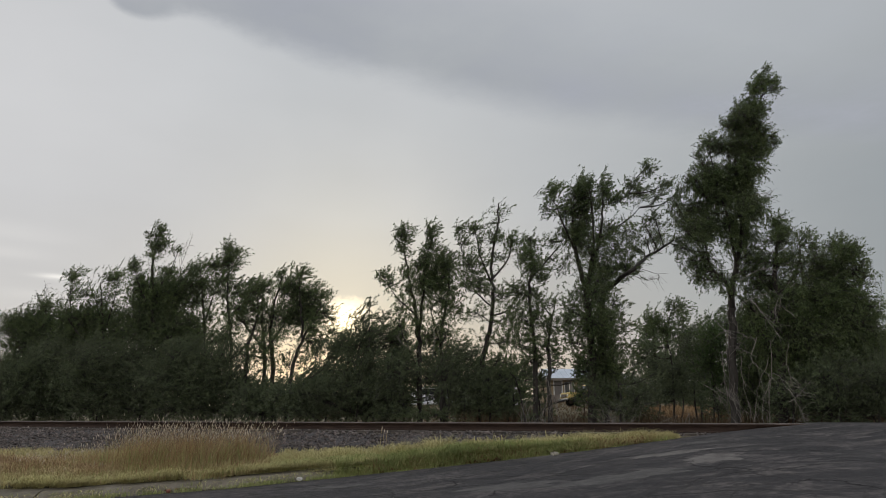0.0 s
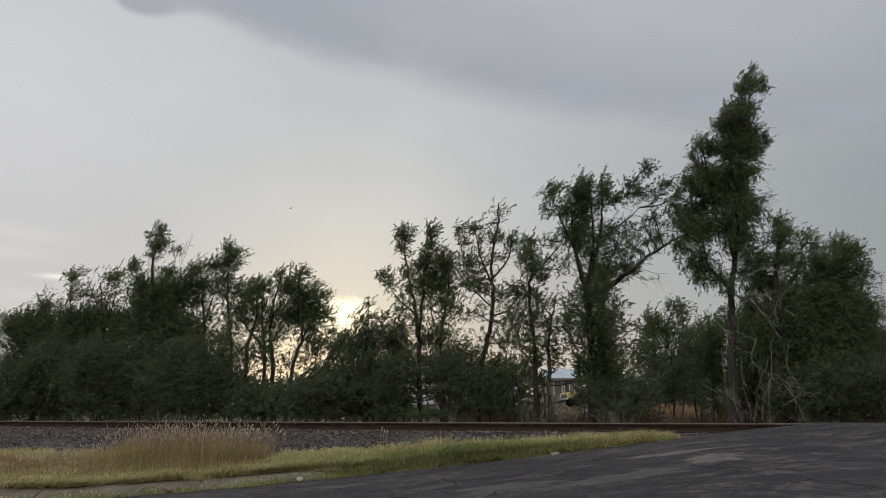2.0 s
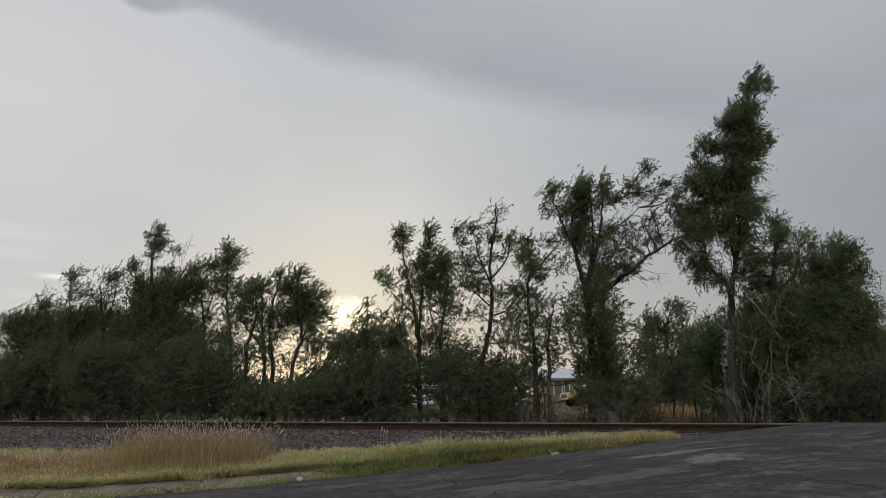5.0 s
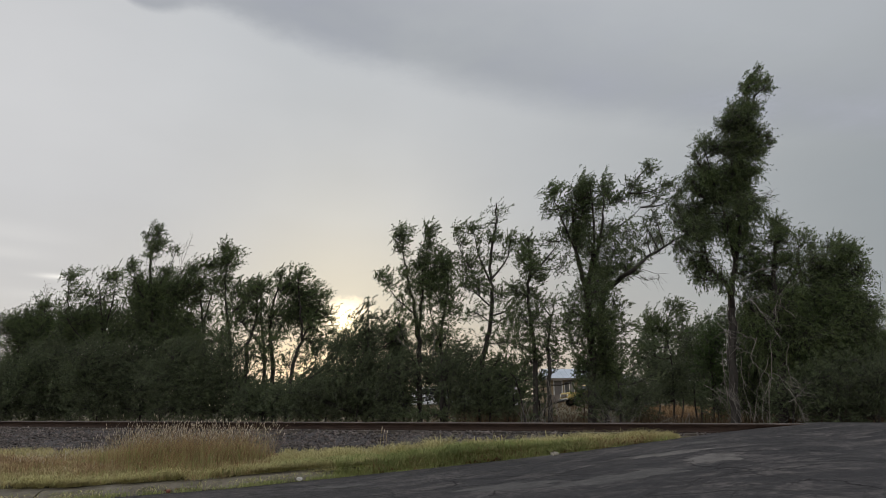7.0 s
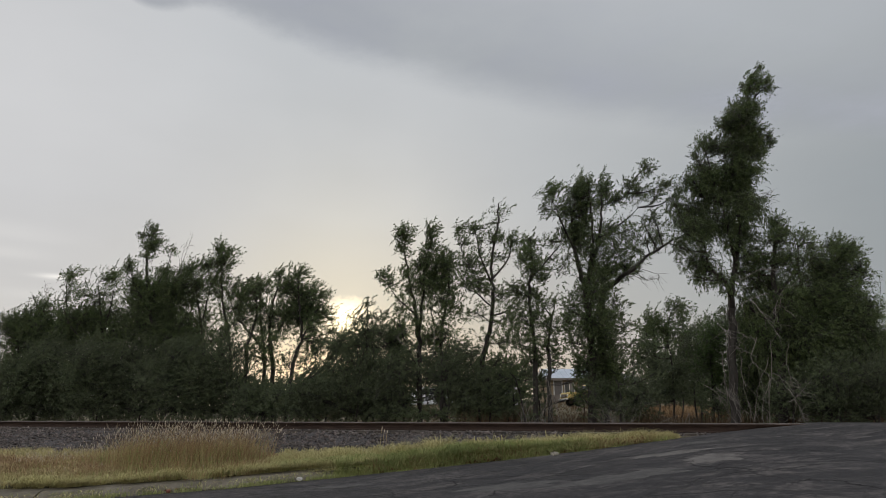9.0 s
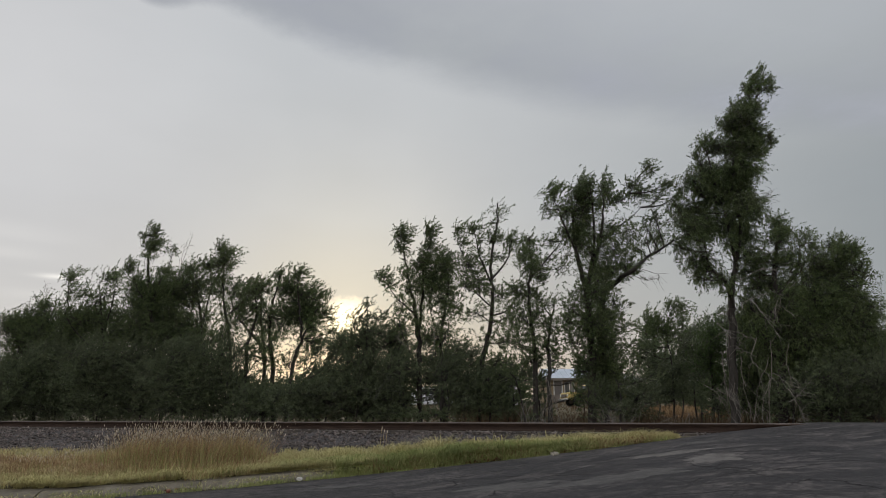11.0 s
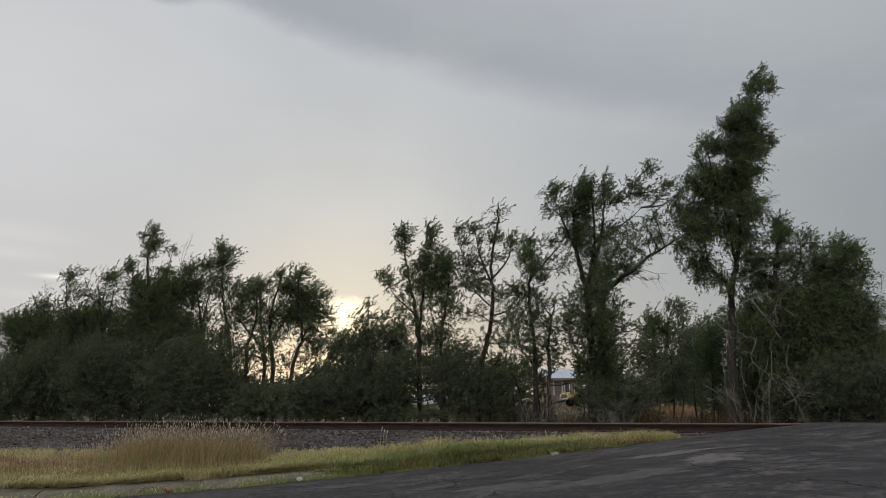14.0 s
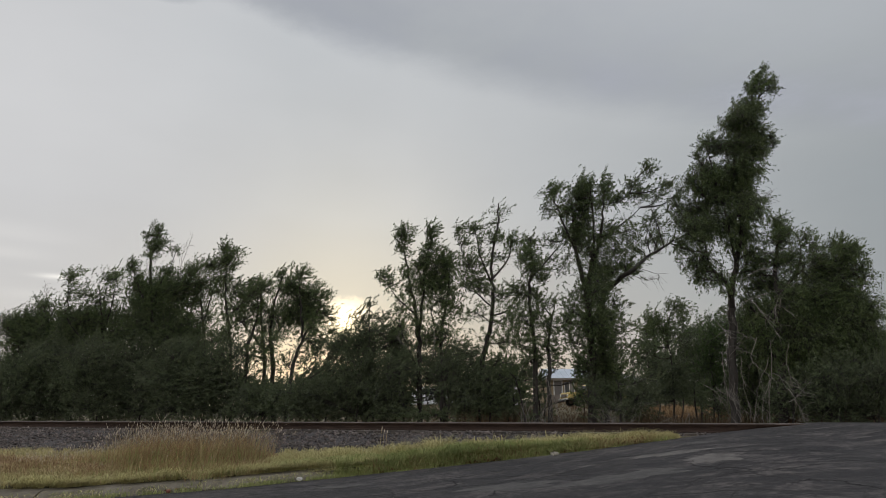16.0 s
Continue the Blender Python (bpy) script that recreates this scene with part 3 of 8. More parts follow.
        for kk in rng.permutation(len(c))[: max(4, len(c) // 4)]:  # side shoots from the bearing branch into the clump
            p0 = bl[rng.integers(3, 7)]
            p1 = c[kk] + centre
            sv, sq = tube(curve_points([p0, 0.5 * (p0 + p1) + rng.normal(0, 0.04, 3), p1], 4), 0.009, 0.005, 3, cnt)
            parts_v.append(sv)
            parts_q.append(sq)
            cnt += len(sv)
            mi += [1] * len(sq)
        me = mesh_of("crown", np.vstack(parts_v) - root, parts_q, [mat, BARK], mi)
        piece = child("crown", me, ob, Matrix.Translation(root))
        SWAYING.append((piece, Vector(root), sway, z, None, top, seed * 3 + i, base[1]))
    return ob


grow("tree", "low bushy elm tree at the end of the row", "tree", (-20.05, 34.25, 0.7), 0.07, "a", shoots=18, low=0.42,
     limbs=[(0.12, 0.14, 0.0, -0.13, 3.44, -0.02, 5.7), (0.07, -0.11, 2.34, -1.05, 4.0, -1.65, 5.13)],
     crown=[(-1.41, 5.42, 0.8, 0.57, 1.4), (-0.74, 5.7, 1.0, 0.63, 1.6), (0.33, 6.28, 0.72, 0.57, 1.0), (-0.43, 4.56, 1.7, 1.13, 2), (1.8, 4.85, 1.42, 0.99, 2), (-1.49, 3.17, 1.12, 0.7, 1.8)],
     dead=[(0.41, 5.7, -0.04, 6.86, -0.26, 7.44), (0.41, 5.7, 0.1, 6.86, 0.14, 7.21)])
grow("tree", "elm tree with thin upright stems and open crown", "tree", (-15.65, 32.27, 0.7), 0.07, "a", shoots=9, low=0.42,
     limbs=[(0.1, 0.0, 0.0, -0.39, 4.35, -0.82, 7.06), (0.06, -0.39, 4.35, -1.04, 5.96, -1.62, 7.34), (0.06, -0.39, 4.35, 0.04, 5.96, 0.07, 7.34), (0.05, -1.64, 3.29, -2.13, 5.42, -2.13, 7.06)],
     crown=[(-1.9, 7.42, 0.6, 0.44, 1.1), (-1.53, 6.65, 0.81, 0.49, 0.6), (-0.55, 7.48, 0.68, 0.44, 0.9), (0.08, 7.28, 0.44, 0.49, 0.9), (-0.7, 6.51, 0.81, 0.68, 0.6), (-0.08, 5.83, 0.81, 0.54, 0.8), (-1.38, 5.42, 1.34, 0.67, 1.8), (0.06, 4.61, 1.34, 0.93, 2)])
grow("tree", "elm tree with a tufted leader above its dark crown", "tree", (-12.64, 30.91, 0.7), 0.07, "b", shoots=18, low=0.42,
     limbs=[(0.13, 0.0, 0.0, -0.44, 4.2, -0.75, 6.8, -0.82, 8.0, -0.6, 9.22), (0.05, -0.54, 5.22, -1.24, 6.53, -1.66, 7.46), (0.05, -0.59, 5.74, -0.23, 6.8, -0.03, 7.46)],
     crown=[(-0.67, 9.36, 0.35, 0.37, 1.5), (-0.98, 9.09, 0.37, 0.32, 0.9), (-0.54, 8.62, 0.58, 0.42, 1.7), (0.13, 8.49, 0.37, 0.26, 0.8), (-0.61, 8.0, 0.39, 0.26, 0.7), (-1.62, 7.6, 0.42, 0.42, 1.5), (-1.4, 6.8, 0.65, 0.52, 1.5), (-0.08, 7.38, 0.47, 0.37, 1.1), (-0.7, 6.27, 1.17, 0.78, 1.8)] + [(-0.77, 4.97, 1.16, 1.03, 2), (0.34, 6.27, 0.78, 0.78, 1.5), (0.77, 4.45, 1.28, 1.02, 2)])
grow("tree", "round-topped elm tree with a few dead twigs", "tree", (-10.59, 31.08, 0.7), 0.07, "b", shoots=18, low=0.42,
     limbs=[(0.12, 0.0, 0.0, -0.25, 4.22, -0.7, 7.36), (0.05, -0.37, 4.99, 0.05, 6.3, -0.06, 7.63)],
     crown=[(-0.98, 7.63, 0.53, 0.47, 1.4), (-0.2, 7.77, 0.66, 0.4, 1.6), (-1.31, 6.83, 0.65, 0.65, 1.5), (-0.39, 6.83, 0.92, 0.65, 1.3), (-0.71, 6.03, 0.78, 0.39, 1.2), (0.25, 6.96, 0.39, 0.52, 1.0), (-1.68, 5.25, 0.65, 0.39, 0.6), (-0.13, 5.25, 0.78, 0.65, 0.5), (0.34, 4.22, 0.9, 0.64, 0.8)],
     dead=[(-1.54, 7.1, -1.56, 8.18, -1.42, 8.72), (-1.51, 7.63, -1.24, 8.45, -1.07, 9.0), (-1.56, 7.36, -1.82, 8.18, -1.98, 8.45)])
grow("tree", "slender elm tree with a wind-blown tuft on top", "tree", (-8.76, 29.16, 0.7), 0.07, "b", shoots=18, low=0.42,
     limbs=[(0.1, -0.05, 0.0, -0.3, 4.01, -0.59, 5.96, -0.59, 7.98), (0.04, -0.44, 4.97, -0.01, 5.71, 0.34, 5.96)],
     crown=[(-0.59, 7.98, 0.35, 0.35, 1.6), (-0.45, 7.41, 0.54, 0.5, 1.8), (-0.02, 7.67, 0.37, 0.3, 1.0), (-0.57, 6.71, 0.39, 0.34, 1), (-0.9, 6.21, 0.61, 0.39, 0.9), (-0.04, 6.08, 0.61, 0.39, 0.9), (0.36, 5.71, 0.61, 0.49, 1.0), (-0.59, 5.34, 0.61, 0.39, 0.6), (0.17, 4.85, 0.73, 0.61, 0.7)] + [(-0.5, 4.13, 0.6, 0.48, 0.8), (0.15, 3.53, 0.67, 0.6, 0.5), (-0.16, 4.49, 0.6, 0.6, 0.6)])
grow("tree", "broad elm tree on three bare stems before the sunset", "tree", (-7.07, 28.95, 0.7), 0.07, "c", shoots=9, low=0.42,
     limbs=[(0.14, 0.12, 0.0, -0.1, 3.04, -0.26, 4.94, 0.13, 6.66), (0.12, -0.98, 0.0, -1.11, 3.27, -0.86, 4.94, -0.8, 5.92), (0.12, 0.58, 0.0, 0.82, 2.8, 1.11, 3.98, 1.07, 4.94, 0.86, 6.66), (0.06, 1.11, 3.98, 1.67, 4.94, 2.0, 5.68)],
     crown=[(0.11, 6.91, 0.34, 0.29, 1.3), (-0.45, 6.17, 0.73, 0.44, 1.5), (0.38, 6.42, 0.68, 0.54, 1.9), (1.1, 6.79, 0.49, 0.34, 1.6), (1.26, 6.04, 0.73, 0.61, 1.9), (2.0, 5.8, 0.49, 0.34, 1.1), (-1.01, 5.31, 0.6, 0.53, 0.7), (-0.03, 5.19, 0.97, 0.6, 0.9), (0.94, 5.07, 0.84, 0.72, 1.9)] + [(2.03, 5.07, 0.68, 0.53, 1.2), (-0.7, 4.34, 0.67, 0.48, 0.5), (0.27, 4.17, 0.72, 0.43, 0.5), (-0.39, 3.22, 0.81, 0.57, 0.8), (0.57, 3.04, 0.52, 0.52, 0.8), (-0.89, 3.51, 0.48, 0.71, 0.6), (0.05, 3.74, 0.72, 0.48, 0.7), (1.35, 3.98, 0.72, 0.53, 1.3), (2.3, 4.34, 0.43, 0.36, 0.9)] + [(1.69, 4.46, 0.6, 0.48, 1.0), (0.67, 5.68, 0.97, 0.73, 0.8), (-0.24, 4.7, 0.72, 0.6, 0.8), (1.39, 3.15, 0.67, 0.48, 0.6)])
grow("shrub", "tall spreading shrub with feathery top shoots", "shrub", (-2.67, 24.77, 0.7), 0.07, "c", shoots=18, low=0.42,
     limbs=[(0.08, 0.0, 0.0, -0.05, 2.71, 0.0, 4.55)],
     crown=[(-0.01, 4.76, 0.37, 0.25, 0.9), (-0.3, 4.35, 0.52, 0.31, 1.4), (0.52, 4.35, 0.45, 0.29, 1.2), (0.02, 3.83, 0.92, 0.51, 2), (-0.79, 3.42, 0.61, 0.37, 1.6), (0.95, 3.52, 0.61, 0.61, 1.8), (-0.05, 2.71, 1.02, 0.81, 2.2)])
grow("tree", "forked elm tree with two tufted tops", "tree", (-0.81, 23.94, 0.7), 0.07, "d", shoots=18, low=0.42,
     limbs=[(0.13, 0.0, 0.0, -0.02, 2.84, -0.11, 4.03, -0.32, 5.24, -0.6, 6.69), (0.09, -0.06, 3.43, 0.12, 5.03, 0.16, 6.06, 0.42, 6.9), (0.09, 0.83, 0.0, 0.77, 3.43, 1.03, 5.44, 0.93, 6.06), (0.04, -0.11, 4.23, -0.78, 4.83, -1.29, 5.65), (0.03, 0.63, 3.04, 0.43, 4.23, 0.36, 5.44), (0.03, -0.84, 2.65, -0.7, 3.83, -0.57, 4.63)],
     crown=[(-0.57, 7.22, 0.41, 0.37, 1.9), (-0.66, 6.8, 0.33, 0.29, 1.2), (0.42, 7.33, 0.27, 0.41, 2), (0.38, 6.8, 0.29, 0.29, 1.8), (-1.34, 5.81, 0.32, 0.28, 1.5), (-1.05, 5.44, 0.32, 0.28, 1.2), (-0.49, 5.86, 0.28, 0.28, 1.3), (-0.38, 5.24, 0.4, 0.36, 1.2), (0.02, 6.17, 0.41, 0.37, 1.4)] + [(0.52, 5.86, 0.49, 0.45, 2.0), (0.93, 6.06, 0.41, 0.49, 1.8), (0.53, 5.28, 0.5, 0.28, 1.5), (1.13, 4.63, 0.44, 0.6, 1.0), (0.93, 3.63, 0.5, 0.69, 1.0), (-0.76, 3.93, 0.44, 0.44, 1.2), (0.02, 5.44, 0.5, 0.61, 1.0), (0.73, 4.83, 0.6, 0.6, 0.9), (-0.17, 4.23, 0.5, 0.7, 0.5)] + [(0.33, 3.63, 0.59, 0.59, 0.9), (-0.57, 4.53, 0.4, 0.44, 0.7), (0.83, 6.48, 0.33, 0.37, 1.4), (0.32, 6.38, 0.41, 0.51, 1.3), (0.73, 5.44, 0.52, 0.52, 1.3)],
     dead=[(0.43, 2.65, 0.53, 3.43, 0.29, 4.23, 0.22, 5.03), (0.04, 2.84, -0.55, 3.14, -0.74, 3.47, -0.46, 3.73)])
grow("tree", "open elm tree with a thin crooked trunk", "tree", (1.25, 23.56, 0.7), 0.07, "d", shoots=9, low=0.42,
     limbs=[(0.13, -0.09, 0.0, 0.06, 2.43, 0.35, 3.58, 0.49, 4.97, 0.47, 5.98, 0.7, 7.43, 0.75, 8.28), (0.05, 0.5, 5.57, 1.07, 6.19, 1.19, 6.8), (0.04, 0.4, 4.17, 1.23, 4.47, 1.64, 4.97), (0.05, 0.46, 5.37, 0.07, 6.39, -0.15, 7.43), (0.04, 0.41, 4.57, -0.24, 5.37, -0.53, 6.39)],
     crown=[(0.75, 8.17, 0.45, 0.33, 0.35), (0.46, 7.64, 0.32, 0.28, 0.35), (-0.11, 7.54, 0.41, 0.3, 1.2), (-0.68, 7.33, 0.24, 0.28, 1.2), (-0.52, 6.8, 0.32, 0.32, 0.9), (0.08, 6.91, 0.24, 0.28, 0.8), (0.59, 7.01, 0.32, 0.28, 1.6), (1.19, 6.91, 0.4, 0.32, 1.4), (0.78, 6.49, 0.5, 0.24, 0.9)] + [(-0.33, 6.08, 0.7, 0.5, 1.3), (0.06, 5.37, 0.6, 0.5, 1.0), (-0.53, 5.37, 0.5, 0.4, 1.0), (0.85, 4.97, 0.69, 0.49, 0.9), (-0.15, 4.27, 0.69, 0.49, 0.6), (1.03, 4.17, 0.59, 0.49, 0.8), (0.23, 3.39, 0.58, 0.49, 0.35), (1.01, 3.39, 0.58, 0.49, 0.7), (0.61, 2.62, 0.77, 0.35, 1.2)])
grow("tree", "narrow elm tree with leaves close to its trunk", "tree", (2.75, 21.24, 0.7), 0.07, "d", shoots=18, low=0.42,
     limbs=[(0.105, 0.05, 0.0, 0.07, 2.79, -0.01, 4.2, 0.06, 5.47, 0.05, 6.4), (0.05, 0.08, 4.92, 0.61, 5.66, 1.18, 6.4), (0.1, 0.46, 0.0, 0.44, 2.1, 0.55, 3.14, 0.68, 3.84), (0.05, -0.17, 0.0, -0.44, 1.59, -0.74, 2.1)],
     crown=[(0.09, 6.5, 0.24, 0.29, 1.3), (0.04, 5.93, 0.33, 0.33, 1.6), (0.06, 5.29, 0.4, 0.32, 2), (-0.29, 5.66, 0.29, 0.36, 0.9), (0.45, 5.19, 0.32, 0.25, 1.3), (0.7, 5.66, 0.36, 0.32, 0.5), (0.73, 6.4, 0.51, 0.29, 0.5), (0.04, 4.65, 0.39, 0.29, 1.5), (-0.41, 4.74, 0.36, 0.36, 1.0)] + [(-0.25, 3.84, 0.5, 0.44, 0.7), (0.64, 4.2, 0.44, 0.44, 0.5), (0.53, 3.49, 0.44, 0.44, 0.7), (-0.45, 2.96, 0.53, 0.39, 0.9), (0.59, 2.79, 0.44, 0.35, 0.6), (0.06, 2.44, 0.7, 0.24, 1.2), (0.19, 3.84, 0.44, 0.62, 0.8), (-0.18, 3.31, 0.44, 0.44, 0.7), (1.14, 5.47, 0.36, 0.45, 0.4)] + [(-0.61, 3.66, 0.39, 0.44, 0.5), (0.34, 2.96, 0.39, 0.39, 0.5), (-0.11, 2.7, 0.38, 0.28, 0.6), (0.85, 2.7, 0.24, 0.24, 0.35), (0.39, 4.56, 0.39, 0.45, 0.4), (0.78, 3.14, 0.35, 0.53, 0.5), (0.74, 2.5, 0.3, 0.2, 0.4), (-0.32, 1.59, 0.34, 0.43, 0.5)],
     dead=[(0.21, 1.93, 0.32, 1.42, 0.26, 0.67), (0.29, 1.59, 0.48, 1.17, 0.56, 0.67), (0.25, 1.42, 0.13, 1.0, 0.0, 0.67), (0.42, 1.33, 0.3, 0.92, 0.39, 0.67)])
grow("tree", "large many-limbed elm tree with a spreading crown", "tree", (4.46, 20.47, 0.7), 0.07, "e", shoots=16, low=0.1,
     limbs=[(0.17, -0.16, 0.0, -0.01, 2.71, -0.07, 4.07, -0.2, 4.95, -0.41, 6.02, -0.44, 7.49), (0.1, 0.01, 3.05, -0.02, 4.42, 0.15, 5.84, 0.04, 7.86), (0.16, 0.28, 0.0, 0.35, 3.05, 0.37, 4.07, 0.64, 4.6, 1.19, 5.04, 1.92, 5.62, 2.56, 6.02), (0.1, 0.11, 4.42, 0.28, 5.84, 0.45, 6.75, 0.66, 8.05), (0.06, 0.53, 6.97, 1.16, 7.39, 1.75, 8.24), (0.05, 0.39, 6.29, 1.11, 6.65, 1.58, 7.02), (0.05, -0.42, 5.84, -0.82, 6.75, -1.06, 7.58)],
     crown=[(0.02, 4.42, 0.38, 0.62, 1.3), (0.14, 3.39, 0.44, 0.61, 1.4), (0.69, 3.73, 0.24, 0.61, 1.0), (0.1, 2.38, 0.42, 0.6, 1.4), (0.58, 2.13, 0.30, 0.60, 1.3), (0.12, 1.4, 0.42, 0.46, 1.3), (-0.44, 1.56, 0.15, 0.66, 1.3), (-0.43, 2.38, 0.13, 0.47, 1.1)] + [(0.04, 8.05, 0.23, 0.39, 1.8), (-0.25, 7.58, 0.39, 0.36, 1.8), (-0.87, 7.86, 0.39, 0.29, 0.7), (-1.16, 7.21, 0.28, 0.35, 0.8), (-0.63, 7.11, 0.39, 0.39, 1.2), (-0.1, 7.11, 0.39, 0.44, 1.9), (0.66, 7.96, 0.21, 0.32, 1.8), (0.6, 7.49, 0.21, 0.21, 1.5), (1.08, 7.49, 0.39, 0.25, 1.0)] + [(1.46, 7.96, 0.32, 0.29, 1.0), (1.98, 8.43, 0.29, 0.29, 1.4), (1.9, 7.86, 0.45, 0.32, 1.2), (2.53, 7.86, 0.36, 0.25, 1.2), (2.86, 7.58, 0.27, 0.25, 0.9), (-0.23, 6.2, 0.44, 0.49, 1.9), (0.37, 6.02, 0.31, 0.49, 1.1), (0.89, 5.84, 0.49, 0.44, 1.1), (1.2, 5.3, 0.43, 0.35, 2.0)] + [(0.59, 5.21, 0.35, 0.43, 1.8), (1.6, 6.02, 0.35, 0.28, 0.9), (2.19, 6.93, 0.35, 0.44, 0.7), (2.52, 6.56, 0.39, 0.39, 0.8), (1.82, 6.65, 0.21, 0.25, 0.6), (2.82, 6.02, 0.35, 0.28, 0.7), (0.03, 4.42, 0.57, 0.4, 1.5), (-0.59, 3.99, 0.34, 0.43, 1.4), (-0.11, 3.39, 0.56, 0.56, 1.4)] + [(0.78, 4.07, 0.38, 0.51, 0.6), (0.91, 3.39, 0.27, 0.42, 0.6), (1.13, 2.88, 0.34, 0.37, 0.45), (0.47, 3.05, 0.51, 0.51, 1.3), (-0.78, 3.56, 0.24, 0.37, 1.2), (-0.24, 2.38, 0.3, 0.67, 1.5), (0.59, 2.38, 0.44, 0.59, 1.3), (0.01, 5.66, 0.52, 0.61, 0.8), (0.76, 6.56, 0.35, 0.39, 0.9)] + [(0.23, 4.95, 0.52, 0.43, 1.5), (1.27, 6.38, 0.44, 0.35, 0.8), (0.25, 3.73, 0.61, 0.61, 1.0), (-0.63, 3.05, 0.37, 0.51, 0.8), (1.96, 6.2, 0.35, 0.32, 0.6), (-0.66, 6.38, 0.32, 0.35, 0.9), (2.23, 7.49, 0.36, 0.25, 0.8), (-0.08, 7.58, 0.3, 0.68, 1.4), (-0.13, 6.56, 0.39, 0.53, 1.4)] + [(0.62, 7.67, 0.2, 0.5, 1.4), (-1.06, 7.58, 0.43, 0.43, 0.7)],
     dead=[(1.38, 5.3, 2.04, 4.95, 1.95, 4.81), (-0.2, 5.12, -0.61, 5.57, -0.96, 5.48), (1.19, 5.04, 1.52, 4.86, 1.95, 4.81)])
